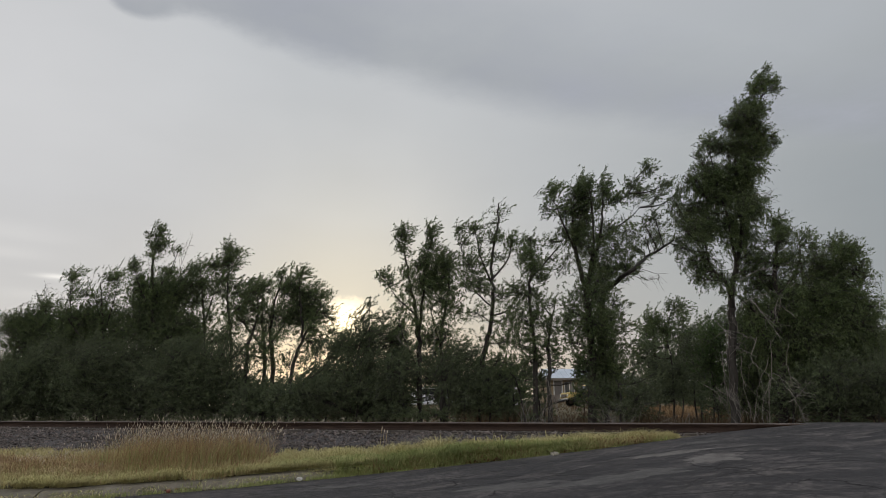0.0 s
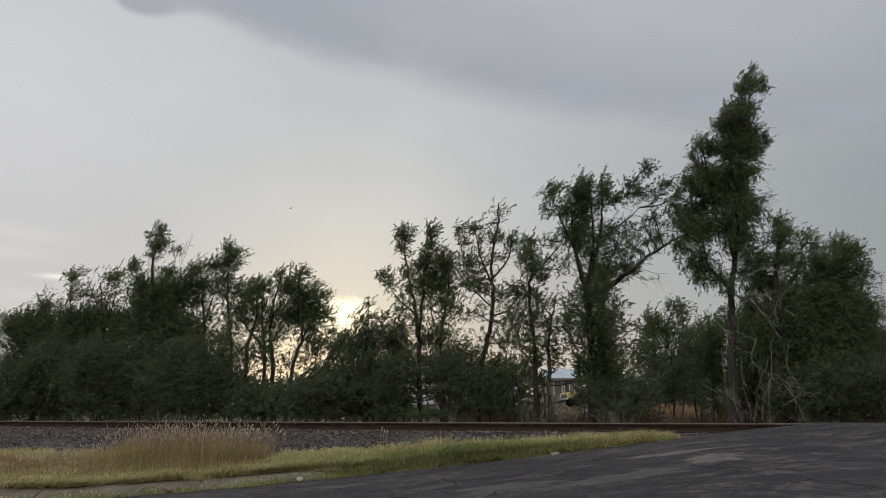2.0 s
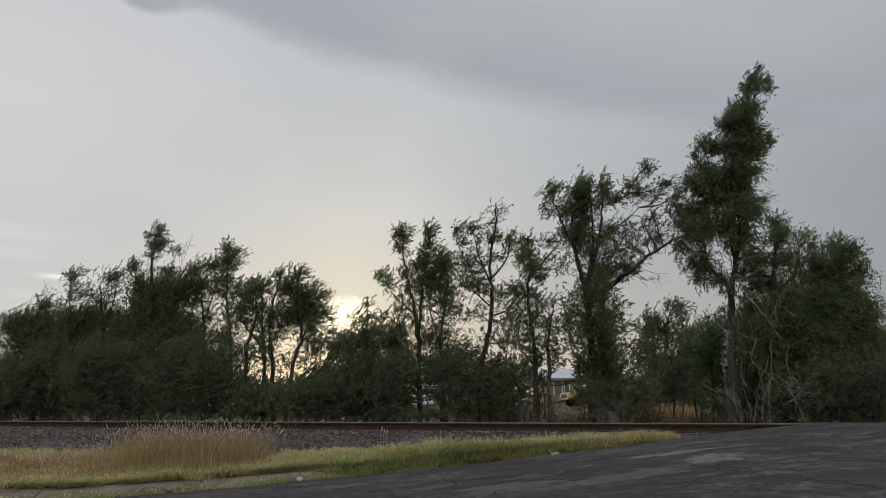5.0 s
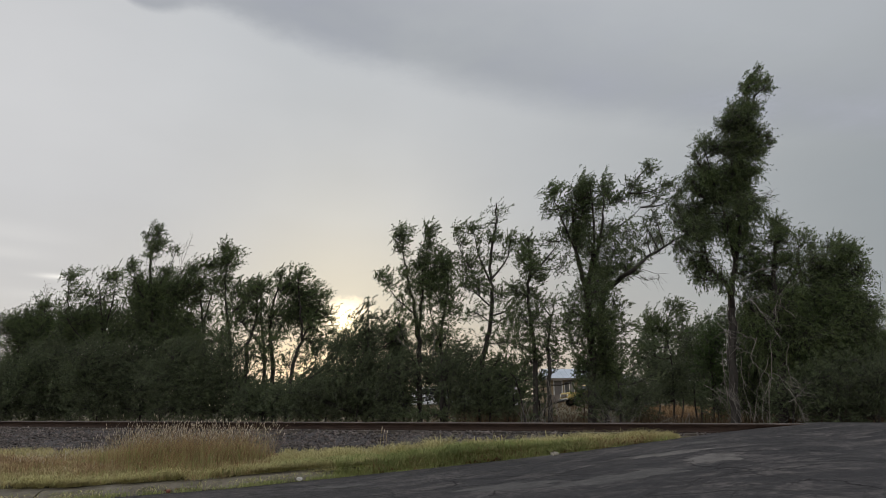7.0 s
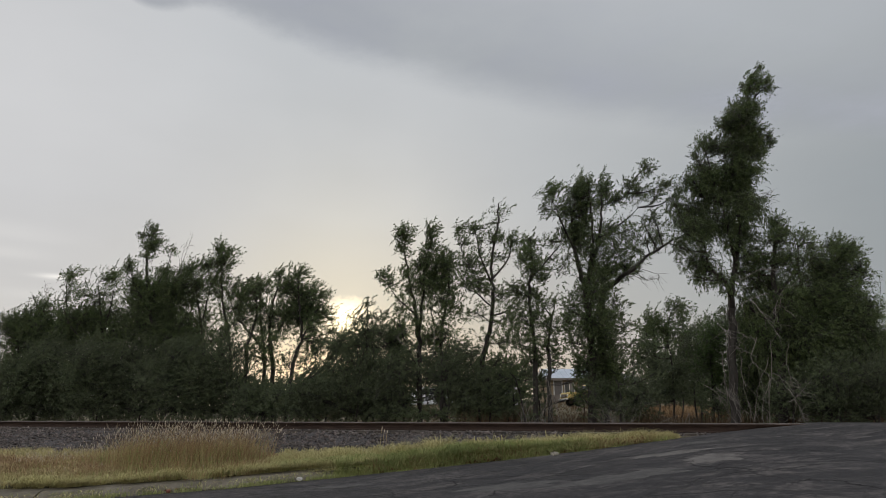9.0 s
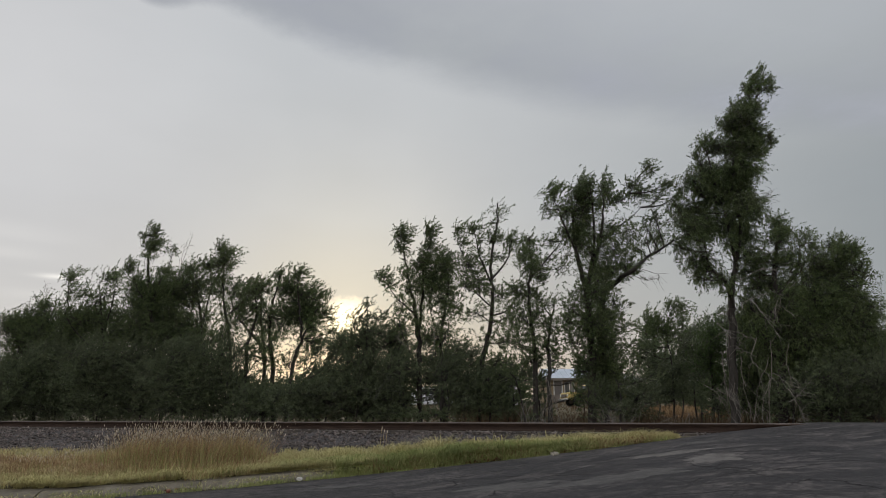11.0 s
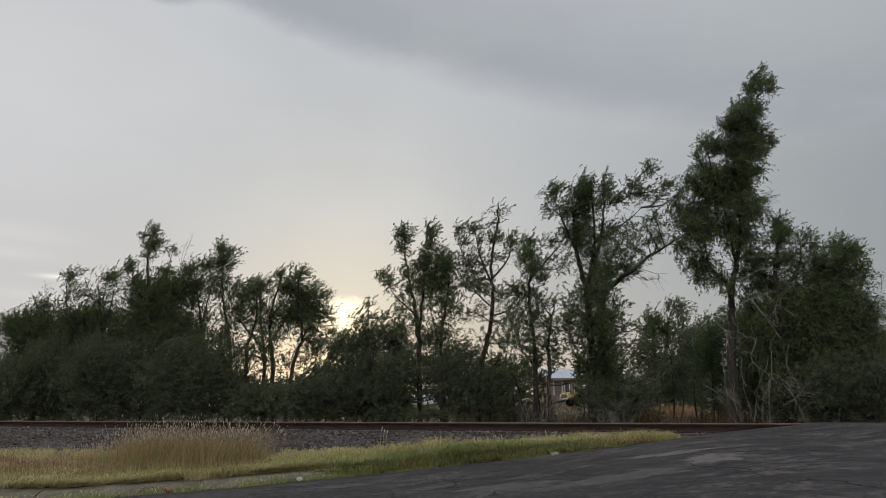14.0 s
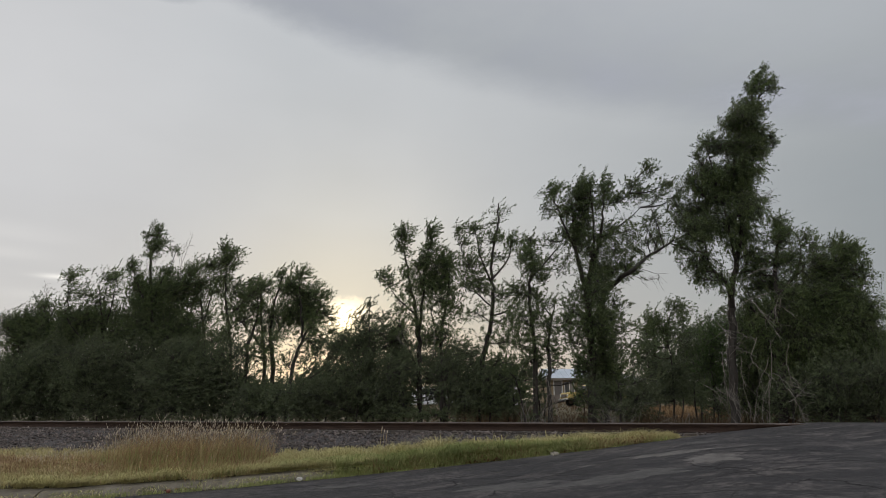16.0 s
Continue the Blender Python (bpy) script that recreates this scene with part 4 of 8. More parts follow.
grow("tree", "tall leaning elm tree with a heavy windblown crown", "tree", (7.62, 18.5, 0.7), 0.07, "f", shoots=16, low=0.42, droop=0.9,
     limbs=[(0.155, 0.0, 0.0, 0.16, 2.23, 0.25, 3.45, 0.3, 3.92, 0.45, 4.55, 0.69, 5.51, 1.0, 7.18, 1.4, 9.09, 1.72, 10.54), (0.13, 0.24, 3.68, 0.09, 4.23, -0.13, 4.87, -0.33, 5.51), (0.08, 0.55, 4.87, 0.35, 6.01, 0.22, 7.18), (0.03, 1.49, 9.54, 1.87, 10.09, 2.2, 10.77), (0.04, 1.24, 8.21, 1.58, 8.53, 1.98, 8.74)],
     crown=[(1.15, 8.6, 0.42, 0.32, 1.4), (1.15, 8.2, 0.46, 0.34, 1.4), (0.9, 7.6, 0.55, 0.38, 1.4), (0.65, 7.2, 0.62, 0.38, 1.3), (1.35, 9.3, 0.34, 0.28, 1.4), (1.5, 9.7, 0.24, 0.25, 1.3)] + [(1.58, 10.2, 0.16, 0.3, 1.3), (1.74, 10.6, 0.09, 0.25, 1.1), (2.0, 10.1, 0.11, 0.3, 1.3), (2.12, 10.5, 0.08, 0.22, 1.1), (1.2, 9.6, 0.24, 0.22, 1.2), (1.85, 9.7, 0.14, 0.26, 1.2), (1.52, 9.35, 0.28, 0.28, 1.6), (1.55, 8.95, 0.34, 0.28, 1.6), (1.1, 9.0, 0.34, 0.28, 1.6)] + [(1.72, 10.54, 0.17, 0.34, 1.1), (2.08, 10.45, 0.12, 0.3, 0.9), (1.51, 10.14, 0.22, 0.33, 1.3), (1.5, 9.72, 0.23, 0.27, 1.3), (1.87, 9.96, 0.13, 0.33, 1.2), (1.35, 9.45, 0.46, 0.3, 2), (0.82, 9.09, 0.33, 0.3, 1.8), (1.37, 8.83, 0.41, 0.33, 1.9), (1.87, 8.65, 0.33, 0.23, 1.7)] + [(2.18, 8.77, 0.23, 0.18, 1.2), (0.35, 8.56, 0.41, 0.36, 1.6), (0.83, 8.39, 0.46, 0.41, 2.2), (-0.25, 8.21, 0.23, 0.33, 0.8), (1.54, 8.13, 0.24, 0.23, 1.2), (1.18, 7.87, 0.36, 0.41, 2.2), (0.51, 7.69, 0.52, 0.45, 1.5), (-0.16, 7.44, 0.45, 0.39, 1.8), (-0.59, 7.1, 0.4, 0.32, 1.5)] + [(1.01, 7.01, 0.4, 0.45, 2), (0.27, 6.84, 0.56, 0.4, 1.6), (-0.4, 6.51, 0.48, 0.38, 1.5), (-0.95, 6.67, 0.29, 0.32, 1.2), (1.12, 6.51, 0.32, 0.35, 1.6), (0.44, 6.09, 0.48, 0.4, 1.8), (-0.38, 5.84, 0.51, 0.4, 1.7), (-1.08, 6.01, 0.35, 0.4, 1.0), (-0.98, 5.35, 0.35, 0.32, 0.9)] + [(-0.29, 5.11, 0.41, 0.35, 1.4), (1.05, 5.84, 0.4, 0.35, 1.8), (0.82, 5.19, 0.44, 0.35, 1.2), (-0.05, 4.39, 0.25, 0.34, 1.2), (-0.5, 4.55, 0.22, 0.28, 0.8), (1.07, 9.18, 0.41, 0.41, 1.6), (0.74, 7.52, 0.57, 0.49, 1.0), (-0.03, 6.17, 0.56, 0.48, 1.5), (0.78, 6.34, 0.48, 0.48, 1.6)] + [(-0.79, 5.68, 0.4, 0.4, 1.1), (0.38, 5.51, 0.4, 0.32, 1.0), (-0.04, 6.93, 0.45, 0.42, 1.0), (-0.25, 4.71, 0.38, 0.44, 1.3), (0.01, 4.15, 0.2, 0.31, 1.0), (-0.7, 4.95, 0.31, 0.38, 1.1), (0.05, 7.95, 0.33, 0.33, 0.8), (-0.19, 8.35, 0.2, 0.2, 0.8), (1.69, 10.58, 0.1, 0.2, 1.6)] + [(2.14, 10.4, 0.1, 0.22, 1.6), (1.38, 8.3, 0.28, 0.36, 1.3), (1.44, 7.66, 0.19, 0.26, 1.0), (1.28, 7.15, 0.23, 0.32, 1.1), (1.34, 9.81, 0.27, 0.33, 1.2)],
     dead=[(1.15, 6.84, 1.48, 6.93, 1.76, 6.84), (1.12, 6.51, 1.49, 6.67, 1.59, 6.42), (0.25, 2.68, -0.04, 2.83, -0.12, 3.29), (0.16, 2.23, -0.16, 2.45, -0.35, 2.5), (-0.9, 1.49, -0.43, 1.19, 0.04, 0.68), (-0.28, 2.23, -0.18, 1.41, 0.04, 0.68), (0.51, 2.23, 0.2, 1.49, 0.01, 0.76)])
grow("tree", "wide elm tree with drooping dead branches", "tree", (9.57, 18.17, 0.7), 0.07, "g", shoots=18, low=0.2, droop=0.8, front=1.75,
     limbs=[(0.16, -0.8, 0.0, -0.63, 2.8, -0.56, 4.64, -0.26, 5.91), (0.15, 0.58, 0.0, 0.93, 3.4, 1.45, 5.27), (0.06, -0.48, 4.01, 0.07, 4.79, 0.32, 5.59)],
     crown=[(-0.24, 6.08, 0.31, 0.25, 1.6), (-0.45, 5.59, 0.44, 0.31, 1.9), (0.06, 6.0, 0.19, 0.19, 0.7), (0.32, 5.59, 0.25, 0.25, 1), (0.69, 5.43, 0.22, 0.28, 0.8), (0.94, 5.51, 0.19, 0.25, 0.6), (1.49, 5.59, 0.39, 0.28, 1.3), (1.5, 5.27, 0.22, 0.25, 0.9), (1.33, 5.03, 0.54, 0.34, 1.6)] + [(1.5, 4.64, 0.24, 0.34, 0.9), (0.4, 4.95, 0.54, 0.31, 0.9), (-0.53, 4.95, 0.46, 0.31, 1.3), (-0.12, 4.48, 0.46, 0.31, 0.8), (1.21, 4.17, 0.69, 0.53, 2), (1.74, 3.55, 0.42, 0.42, 1.5), (0.41, 3.86, 0.61, 0.53, 2), (-0.52, 3.71, 0.46, 0.46, 1.5), (1.22, 3.1, 0.83, 0.68, 2.2)] + [(-0.03, 2.8, 0.9, 0.75, 2.2), (1.82, 2.57, 0.6, 0.6, 2), (-0.96, 2.5, 0.45, 0.67, 1.2), (-0.05, 5.11, 0.46, 0.39, 1.0), (0.84, 4.79, 0.54, 0.39, 1.3), (-0.95, 4.64, 0.38, 0.38, 1.0), (-1.13, 3.71, 0.38, 0.46, 1.0), (-0.82, 5.11, 0.39, 0.34, 1.2), (-0.98, 4.32, 0.43, 0.38, 1.4)] + [(-0.52, 4.32, 0.43, 0.38, 1.3), (-1.29, 2.95, 0.33, 0.45, 1.1), (-1.16, 4.79, 0.31, 0.39, 0.9), (1.52, 5.27, 0.43, 0.34, 1.3), (1.15, 4.79, 0.43, 0.37, 1.4), (1.62, 4.67, 0.4, 0.37, 1.2), (0.59, 4.64, 0.37, 0.31, 1.0)],
     dead=[(-0.98, 5.05, -0.31, 5.19, 0.46, 5.11), (-1.64, 4.31, -1.03, 4.61, -0.19, 4.45, 0.36, 4.31), (-0.14, 4.31, -0.84, 3.71, -0.74, 3.18), (-0.36, 4.31, -1.06, 3.51, -1.31, 2.86), (-1.75, 3.71, -1.62, 3.18, -1.43, 2.66), (-1.38, 2.47, -1.32, 1.96, -1.19, 1.39)] + [(-1.72, 2.6, -1.78, 1.77, -1.94, 1.16, -1.85, 0.66), (-1.96, 2.66, -2.19, 2.09, -1.85, 1.71, -2.06, 1.16, -2.16, 0.66), (-1.77, 1.82, -1.36, 1.58, -0.88, 1.29), (-1.54, 1.13, -1.14, 1.27, -0.72, 1.65), (-1.5, 1.42, -1.26, 0.89, -1.07, 0.66), (-2.94, 2.28, -2.9, 1.55, -2.88, 0.7)] + [(-2.8, 3.05, -2.7, 2.72, -2.41, 2.47), (-3.39, 1.53, -3.15, 1.33, -2.98, 1.13), (-2.82, 1.55, -2.67, 1.13, -2.6, 0.66), (-1.04, 4.78, -0.53, 4.91, 0.07, 4.78, 0.51, 4.91), (-1.95, 3.47, -1.61, 3.76, -0.35, 4.13)])
grow("tree", "small elm trees further back beside the dirt yard", "tree", (13.42, 42.2, 1.68), 0.11, "d", shoots=18, low=0.42,
     limbs=[(0.12, 0.0, 0.0, 0.26, 3.77, 0.67, 5.86), (0.1, -0.51, 0.0, -0.31, 4.46, -0.56, 5.86), (0.1, 0.85, 0.0, 1.04, 3.08, 1.45, 5.51)],
     crown=[(-0.39, 5.86, 0.77, 0.63, 1.6), (0.89, 6.39, 0.78, 0.56, 1.8), (1.55, 5.86, 0.56, 0.56, 1.2), (0.26, 5.16, 1.23, 0.77, 1.5), (-0.99, 4.81, 0.56, 1.05, 1.2), (-0.69, 4.11, 0.87, 0.7, 0.8), (1.25, 4.46, 0.87, 0.87, 0.8), (2.36, 5.16, 0.7, 0.63, 1.2), (0.25, 2.74, 1.38, 0.86, 0.9)] + [(-1.6, 3.42, 0.69, 0.87, 0.7), (2.38, 3.42, 0.87, 1.39, 1.6), (0.36, 4.11, 1.22, 1.04, 0.9), (-0.42, 3.08, 1.04, 1.04, 1.2), (1.28, 2.74, 1.04, 1.04, 1.2), (0.14, 1.38, 1.03, 0.69, 1.4), (1.34, 1.38, 0.86, 0.75, 1.4)])
grow("shrub", "bright green shrub beside the tall elm trunk", "shrub", (8.62, 22.44, 0.7), 0.07, "c", shoots=18, low=0.42,
     limbs=[(0.06, 0.0, 0.0, 0.16, 2.35, 0.24, 3.64)],
     crown=[(0.23, 3.45, 0.52, 0.74, 1.8), (-0.04, 2.53, 0.55, 0.55, 1.8), (1.14, 3.27, 0.37, 0.74, 1.6), (0.24, 1.63, 0.55, 0.73, 1.3), (1.66, 3.82, 0.37, 0.84, 1.4), (1.3, 2.17, 0.46, 0.92, 1.3)])
grow("shrub", "dense dark green shrub under the row of elms", "shrub", (-19.99, 32.57, 0.7), 0.08, "s", shoots=18, low=0.42,
     limbs=[(0.05, 0.0, 0.0, -0.03, 1.49, -0.37, 2.53)],
     crown=[(-0.82, 2.53, 1.19, 1.06, 2.2), (0.41, 2.27, 1.19, 1.06, 2.2), (-0.1, 1.23, 1.45, 0.79, 2.2)])
grow("shrub", "dense dark green shrub under the row of elms", "shrub", (-18.02, 32.56, 0.7), 0.08, "s", shoots=18, low=0.42,
     limbs=[(0.05, 0.0, 0.0, -0.02, 1.49, -0.34, 2.53)],
     crown=[(-0.42, 3.71, 1.2, 0.94, 2.2), (-0.79, 2.53, 1.19, 1.06, 2.2), (0.44, 2.27, 1.19, 1.06, 2.2), (-0.09, 1.23, 1.45, 0.79, 2.2)])
grow("shrub", "dense dark green shrub under the row of elms", "shrub", (-14.95, 30.3, 0.7), 0.08, "s", shoots=18, low=0.42,
     limbs=[(0.05, 0.0, 0.0, -0.0, 1.44, -0.29, 2.41)],
     crown=[(-0.35, 3.51, 1.12, 0.87, 2.2), (-0.71, 2.41, 1.11, 0.99, 2.2), (0.43, 2.16, 1.11, 0.99, 2.2), (-0.07, 1.2, 1.35, 0.73, 2.2)])
grow("shrub", "dense dark green shrub under the row of elms", "shrub", (-13.15, 30.37, 0.7), 0.08, "s", shoots=18, low=0.42,
     limbs=[(0.05, 0.0, 0.0, 0.01, 1.44, -0.27, 2.41)],
     crown=[(-0.31, 3.52, 1.12, 0.87, 2.2), (-0.69, 2.41, 1.11, 0.99, 2.2), (0.45, 2.17, 1.11, 0.99, 2.2), (-0.06, 1.2, 1.35, 0.74, 2.2)])
grow("shrub", "dense dark green shrub under the row of elms", "shrub", (-10.56, 28.33, 0.7), 0.08, "s", shoots=18, low=0.42,
     limbs=[(0.05, 0.0, 0.0, 0.02, 1.4, -0.22, 2.3)],
     crown=[(-0.25, 3.33, 1.05, 0.82, 2.2), (-0.62, 2.3, 1.04, 0.92, 2.2), (0.44, 2.08, 1.04, 0.92, 2.2), (-0.05, 1.18, 1.26, 0.69, 2.2)])
grow("shrub", "dense dark green shrub under the row of elms", "shrub", (-8.89, 28.45, 0.7), 0.08, "s", shoots=18, low=0.42,
     limbs=[(0.05, 0.0, 0.0, 0.03, 1.4, -0.2, 2.31)],
     crown=[(-0.21, 3.34, 1.05, 0.82, 2.2), (-0.59, 2.31, 1.04, 0.93, 2.2), (0.47, 2.08, 1.04, 0.93, 2.2), (-0.04, 1.18, 1.26, 0.69, 2.2)])
grow("shrub", "dense dark green shrub under the row of elms", "shrub", (-6.83, 26.65, 0.7), 0.08, "s", shoots=18, low=0.42,
     limbs=[(0.05, 0.0, 0.0, 0.04, 1.37, -0.16, 2.21)],
     crown=[(-0.28, 1.68, 0.97, 0.54, 2.2), (0.49, 1.47, 0.86, 0.54, 2.2), (-0.13, 0.99, 1.18, 0.47, 2.2)])
grow("shrub", "dense dark green shrub under the row of elms", "shrub", (-4.84, 25.75, 0.7), 0.08, "s", shoots=18, low=0.42,
     limbs=[(0.05, 0.0, 0.0, 0.05, 1.35, -0.13, 2.17)],
     crown=[(0.02, 2.58, 0.63, 0.38, 1.2), (-0.36, 1.65, 0.94, 0.58, 2.2), (0.78, 1.75, 0.84, 0.63, 2.2), (0.19, 1.04, 1.25, 0.52, 2.2), (0.73, 3.1, 0.47, 0.3, 1.4)])
grow("shrub", "dense dark green shrub under the row of elms", "shrub", (-3.02, 24.38, 0.7), 0.08, "s", shoots=18, low=0.42,
     limbs=[(0.05, 0.0, 0.0, 0.06, 1.32, -0.1, 2.09)],
     crown=[(-0.04, 2.09, 0.99, 0.79, 2.4), (0.18, 1.12, 1.18, 0.59, 2.2)])
grow("shrub", "dense dark green shrub under the row of elms", "shrub", (-1.41, 23.66, 0.7), 0.08, "s", shoots=18, low=0.42,
     limbs=[(0.05, 0.0, 0.0, 0.07, 1.3, -0.08, 2.05)],
     crown=[(-0.03, 2.44, 0.87, 0.68, 2.2), (-0.39, 1.4, 0.73, 0.67, 2.2), (0.09, 0.89, 0.95, 0.27, 2)])
grow("shrub", "dense dark green shrub under the row of elms", "shrub", (0.11, 22.98, 0.7), 0.08, "s", shoots=18, low=0.42,
     limbs=[(0.05, 0.0, 0.0, 0.08, 1.29, -0.05, 2.02)],
     crown=[(0.19, 2.39, 0.75, 0.75, 2.2), (0.41, 1.38, 0.33, 0.46, 1.3), (-0.28, 0.85, 1.02, 0.22, 2), (0.65, 1.47, 0.56, 0.74, 2)])
grow("shrub", "dense dark green shrub under the row of elms", "shrub", (1.49, 22.9, 0.7), 0.08, "s", shoots=18, low=0.42,
     limbs=[(0.05, 0.0, 0.0, 0.08, 1.29, -0.03, 2.01)],
     crown=[(-0.16, 2.11, 0.56, 0.52, 1.8), (0.01, 1.47, 0.65, 0.56, 1.6), (0.49, 2.2, 0.56, 0.37, 1.3), (0.1, 0.93, 0.92, 0.33, 1.8), (0.9, 2.05, 0.3, 0.26, 0.5), (1.24, 2.29, 0.41, 0.3, 1.3)])
grow("shrub", "scrubby shrub full of grey dead twigs", "shrub", (4.92, 19.71, 0.7), 0.08, "s", shoots=18, low=0.42,
     limbs=[(0.05, 0.0, 0.0, 0.1, 1.22, 0.02, 1.85)],
     crown=[(-0.6, 1.37, 0.32, 0.6, 1.4), (0.05, 1.53, 0.56, 0.48, 1.3), (0.6, 1.37, 0.56, 0.48, 1.2), (-0.22, 0.99, 0.72, 0.35, 1.2), (0.96, 1.92, 0.48, 0.32, 1)])
grow("shrub", "dense dark green shrub under the row of elms", "shrub", (8.65, 17.49, 0.7), 0.08, "s", shoots=18, low=0.42,
     limbs=[(0.05, 0.0, 0.0, 0.11, 1.17, 0.08, 1.73)],
     crown=[(0.09, 1.45, 0.64, 0.64, 1.3), (-0.37, 1.17, 0.42, 0.49, 1.2)])
grow("shrub", "dense dark green shrub under the row of elms", "shrub", (9.55, 17.08, 0.7), 0.08, "s", shoots=18, low=0.42,
     limbs=[(0.05, 0.0, 0.0, 0.12, 1.16, 0.1, 1.71)],
     crown=[(0.16, 1.84, 0.7, 0.63, 2.2), (-0.08, 1.09, 0.69, 0.44, 2.2)])
grow("shrub", "dense dark green shrub under the row of elms", "shrub", (10.3, 16.74, 0.7), 0.08, "s", shoots=18, low=0.42,
     limbs=[(0.05, 0.0, 0.0, 0.12, 1.16, 0.11, 1.69)],
     crown=[(0.15, 1.69, 0.61, 0.68, 2.2), (-0.09, 1.02, 0.68, 0.43, 2.2)])
grow("shrub", "dense dark green shrub under the row of elms", "shrub", (7.94, 20.55, 0.7), 0.08, "s", shoots=18, low=0.42,
     limbs=[(0.05, 0.0, 0.0, 0.12, 1.24, 0.07, 1.89)],
     crown=[(0.05, 1.15, 0.58, 0.5, 1.1), (0.96, 1.15, 0.5, 0.5, 1.0)])
grow("shrub", "dark thicket behind the row of elms", "shrub", (-26.02, 41.32, 0.85), 0.12, "s", shoots=18, low=0.42,
     limbs=[(0.05, 0.0, 0.0, -0.04, 1.53, -0.48, 2.84)],
     crown=[(-0.23, 1.86, 1.67, 1.34, 2.6)])
grow("shrub", "dark thicket behind the row of elms", "shrub", (-22.89, 39.91, 0.85), 0.12, "s", shoots=18, low=0.42,
     limbs=[(0.05, 0.0, 0.0, -0.03, 1.5, -0.43, 2.77)],
     crown=[(-0.47, 3.73, 1.64, 1.31, 2.6), (-0.2, 1.81, 1.62, 1.29, 2.6)])
grow("shrub", "dark thicket behind the row of elms", "shrub", (-19.96, 38.59, 0.85), 0.12, "s", shoots=18, low=0.42,
     limbs=[(0.05, 0.0, 0.0, -0.01, 1.47, -0.38, 2.7)],
     crown=[(-0.41, 3.63, 1.58, 1.27, 2.6), (-0.17, 1.78, 1.56, 1.25, 2.6)])
grow("shrub", "dark thicket behind the row of elms", "shrub", (-17.23, 37.36, 0.85), 0.12, "s", shoots=18, low=0.42,
     limbs=[(0.05, 0.0, 0.0, 0.0, 1.45, -0.34, 2.63)],
     crown=[(-0.35, 3.54, 1.53, 1.22, 2.6), (-0.15, 1.74, 1.51, 1.21, 2.6)])
grow("shrub", "dark thicket behind the row of elms", "shrub", (-14.66, 36.2, 0.85), 0.12, "s", shoots=18, low=0.42,
     limbs=[(0.05, 0.0, 0.0, 0.02, 1.42, -0.3, 2.57)],
     crown=[(-0.3, 3.45, 1.48, 1.19, 2.6), (-0.13, 1.71, 1.47, 1.17, 2.6)])
grow("shrub", "dark thicket behind the row of elms", "shrub", (-12.24, 35.12, 0.85), 0.12, "s", shoots=18, low=0.42,
     limbs=[(0.05, 0.0, 0.0, 0.03, 1.4, -0.26, 2.52)],
     crown=[(-0.25, 3.36, 1.44, 1.15, 2.6), (-0.11, 1.68, 1.42, 1.14, 2.6)])
grow("shrub", "dark thicket behind the row of elms", "shrub", (-8.26, 32.23, 0.8), 0.12, "s", shoots=18, low=0.42,
     limbs=[(0.05, 0.0, 0.0, 0.05, 1.39, -0.2, 2.41)],
     crown=[(-0.06, 1.51, 1.17, 0.91, 2.6)])
grow("shrub", "dark thicket behind the row of elms", "shrub", (-6.13, 31.27, 0.8), 0.12, "s", shoots=18, low=0.42,
     limbs=[(0.05, 0.0, 0.0, 0.06, 1.37, -0.17, 2.36)],
     crown=[(-0.05, 1.49, 1.14, 0.89, 2.6)])
grow("shrub", "dark thicket behind the row of elms", "shrub", (-4.25, 30.42, 0.8), 0.12, "s", shoots=18, low=0.42,
     limbs=[(0.05, 0.0, 0.0, 0.07, 1.35, -0.14, 2.32)],
     crown=[(-0.03, 1.47, 1.11, 0.86, 2.6)])
grow("shrub", "dark thicket behind the row of elms", "shrub", (-2.47, 29.62, 0.8), 0.12, "s", shoots=18, low=0.42,
     limbs=[(0.05, 0.0, 0.0, 0.08, 1.33, -0.11, 2.27)],
     crown=[(-0.02, 1.45, 1.08, 0.84, 2.6)])
grow("shrub", "dark thicket behind the row of elms", "shrub", (0.81, 28.14, 0.8), 0.12, "s", shoots=18, low=0.42,
     limbs=[(0.05, 0.0, 0.0, 0.1, 1.3, -0.06, 2.19)],
     crown=[(0.01, 1.41, 1.03, 0.8, 2.6)])
grow("shrub", "dark thicket behind the row of elms", "shrub", (2.12, 27.55, 0.8), 0.12, "s", shoots=18, low=0.42,
     limbs=[(0.05, 0.0, 0.0, 0.1, 1.29, -0.04, 2.16)],
     crown=[(0.02, 1.4, 1.0, 0.78, 2.6)])
grow("shrub", "dark thicket behind the row of elms", "shrub", (11.07, 23.52, 0.8), 0.12, "s", shoots=18, low=0.42,
     limbs=[(0.05, 0.0, 0.0, 0.15, 1.2, 0.1, 1.95)],
     crown=[(0.32, 3.29, 0.78, 0.78, 2.4), (0.25, 2.71, 0.97, 0.87, 2.4), (0.1, 1.39, 0.95, 0.76, 2.4)])
grow("shrub", "dark thicket behind the row of elms", "shrub", (12.14, 23.04, 0.8), 0.12, "s", shoots=18, low=0.42,
     limbs=[(0.05, 0.0, 0.0, 0.16, 1.19, 0.12, 1.92)],
     crown=[(0.45, 4.0, 0.77, 0.77, 2.4), (0.27, 2.67, 0.95, 0.85, 2.4), (0.11, 1.37, 0.93, 0.75, 2.4)])
grow("shrub", "dark thicket behind the row of elms", "shrub", (13.17, 22.58, 0.8), 0.12, "s", shoots=18, low=0.42,
     limbs=[(0.05, 0.0, 0.0, 0.16, 1.18, 0.14, 1.9)],
     crown=[(0.48, 3.93, 0.75, 0.75, 2.4), (0.3, 2.63, 0.93, 0.83, 2.4), (0.11, 1.36, 0.91, 0.73, 2.4)])
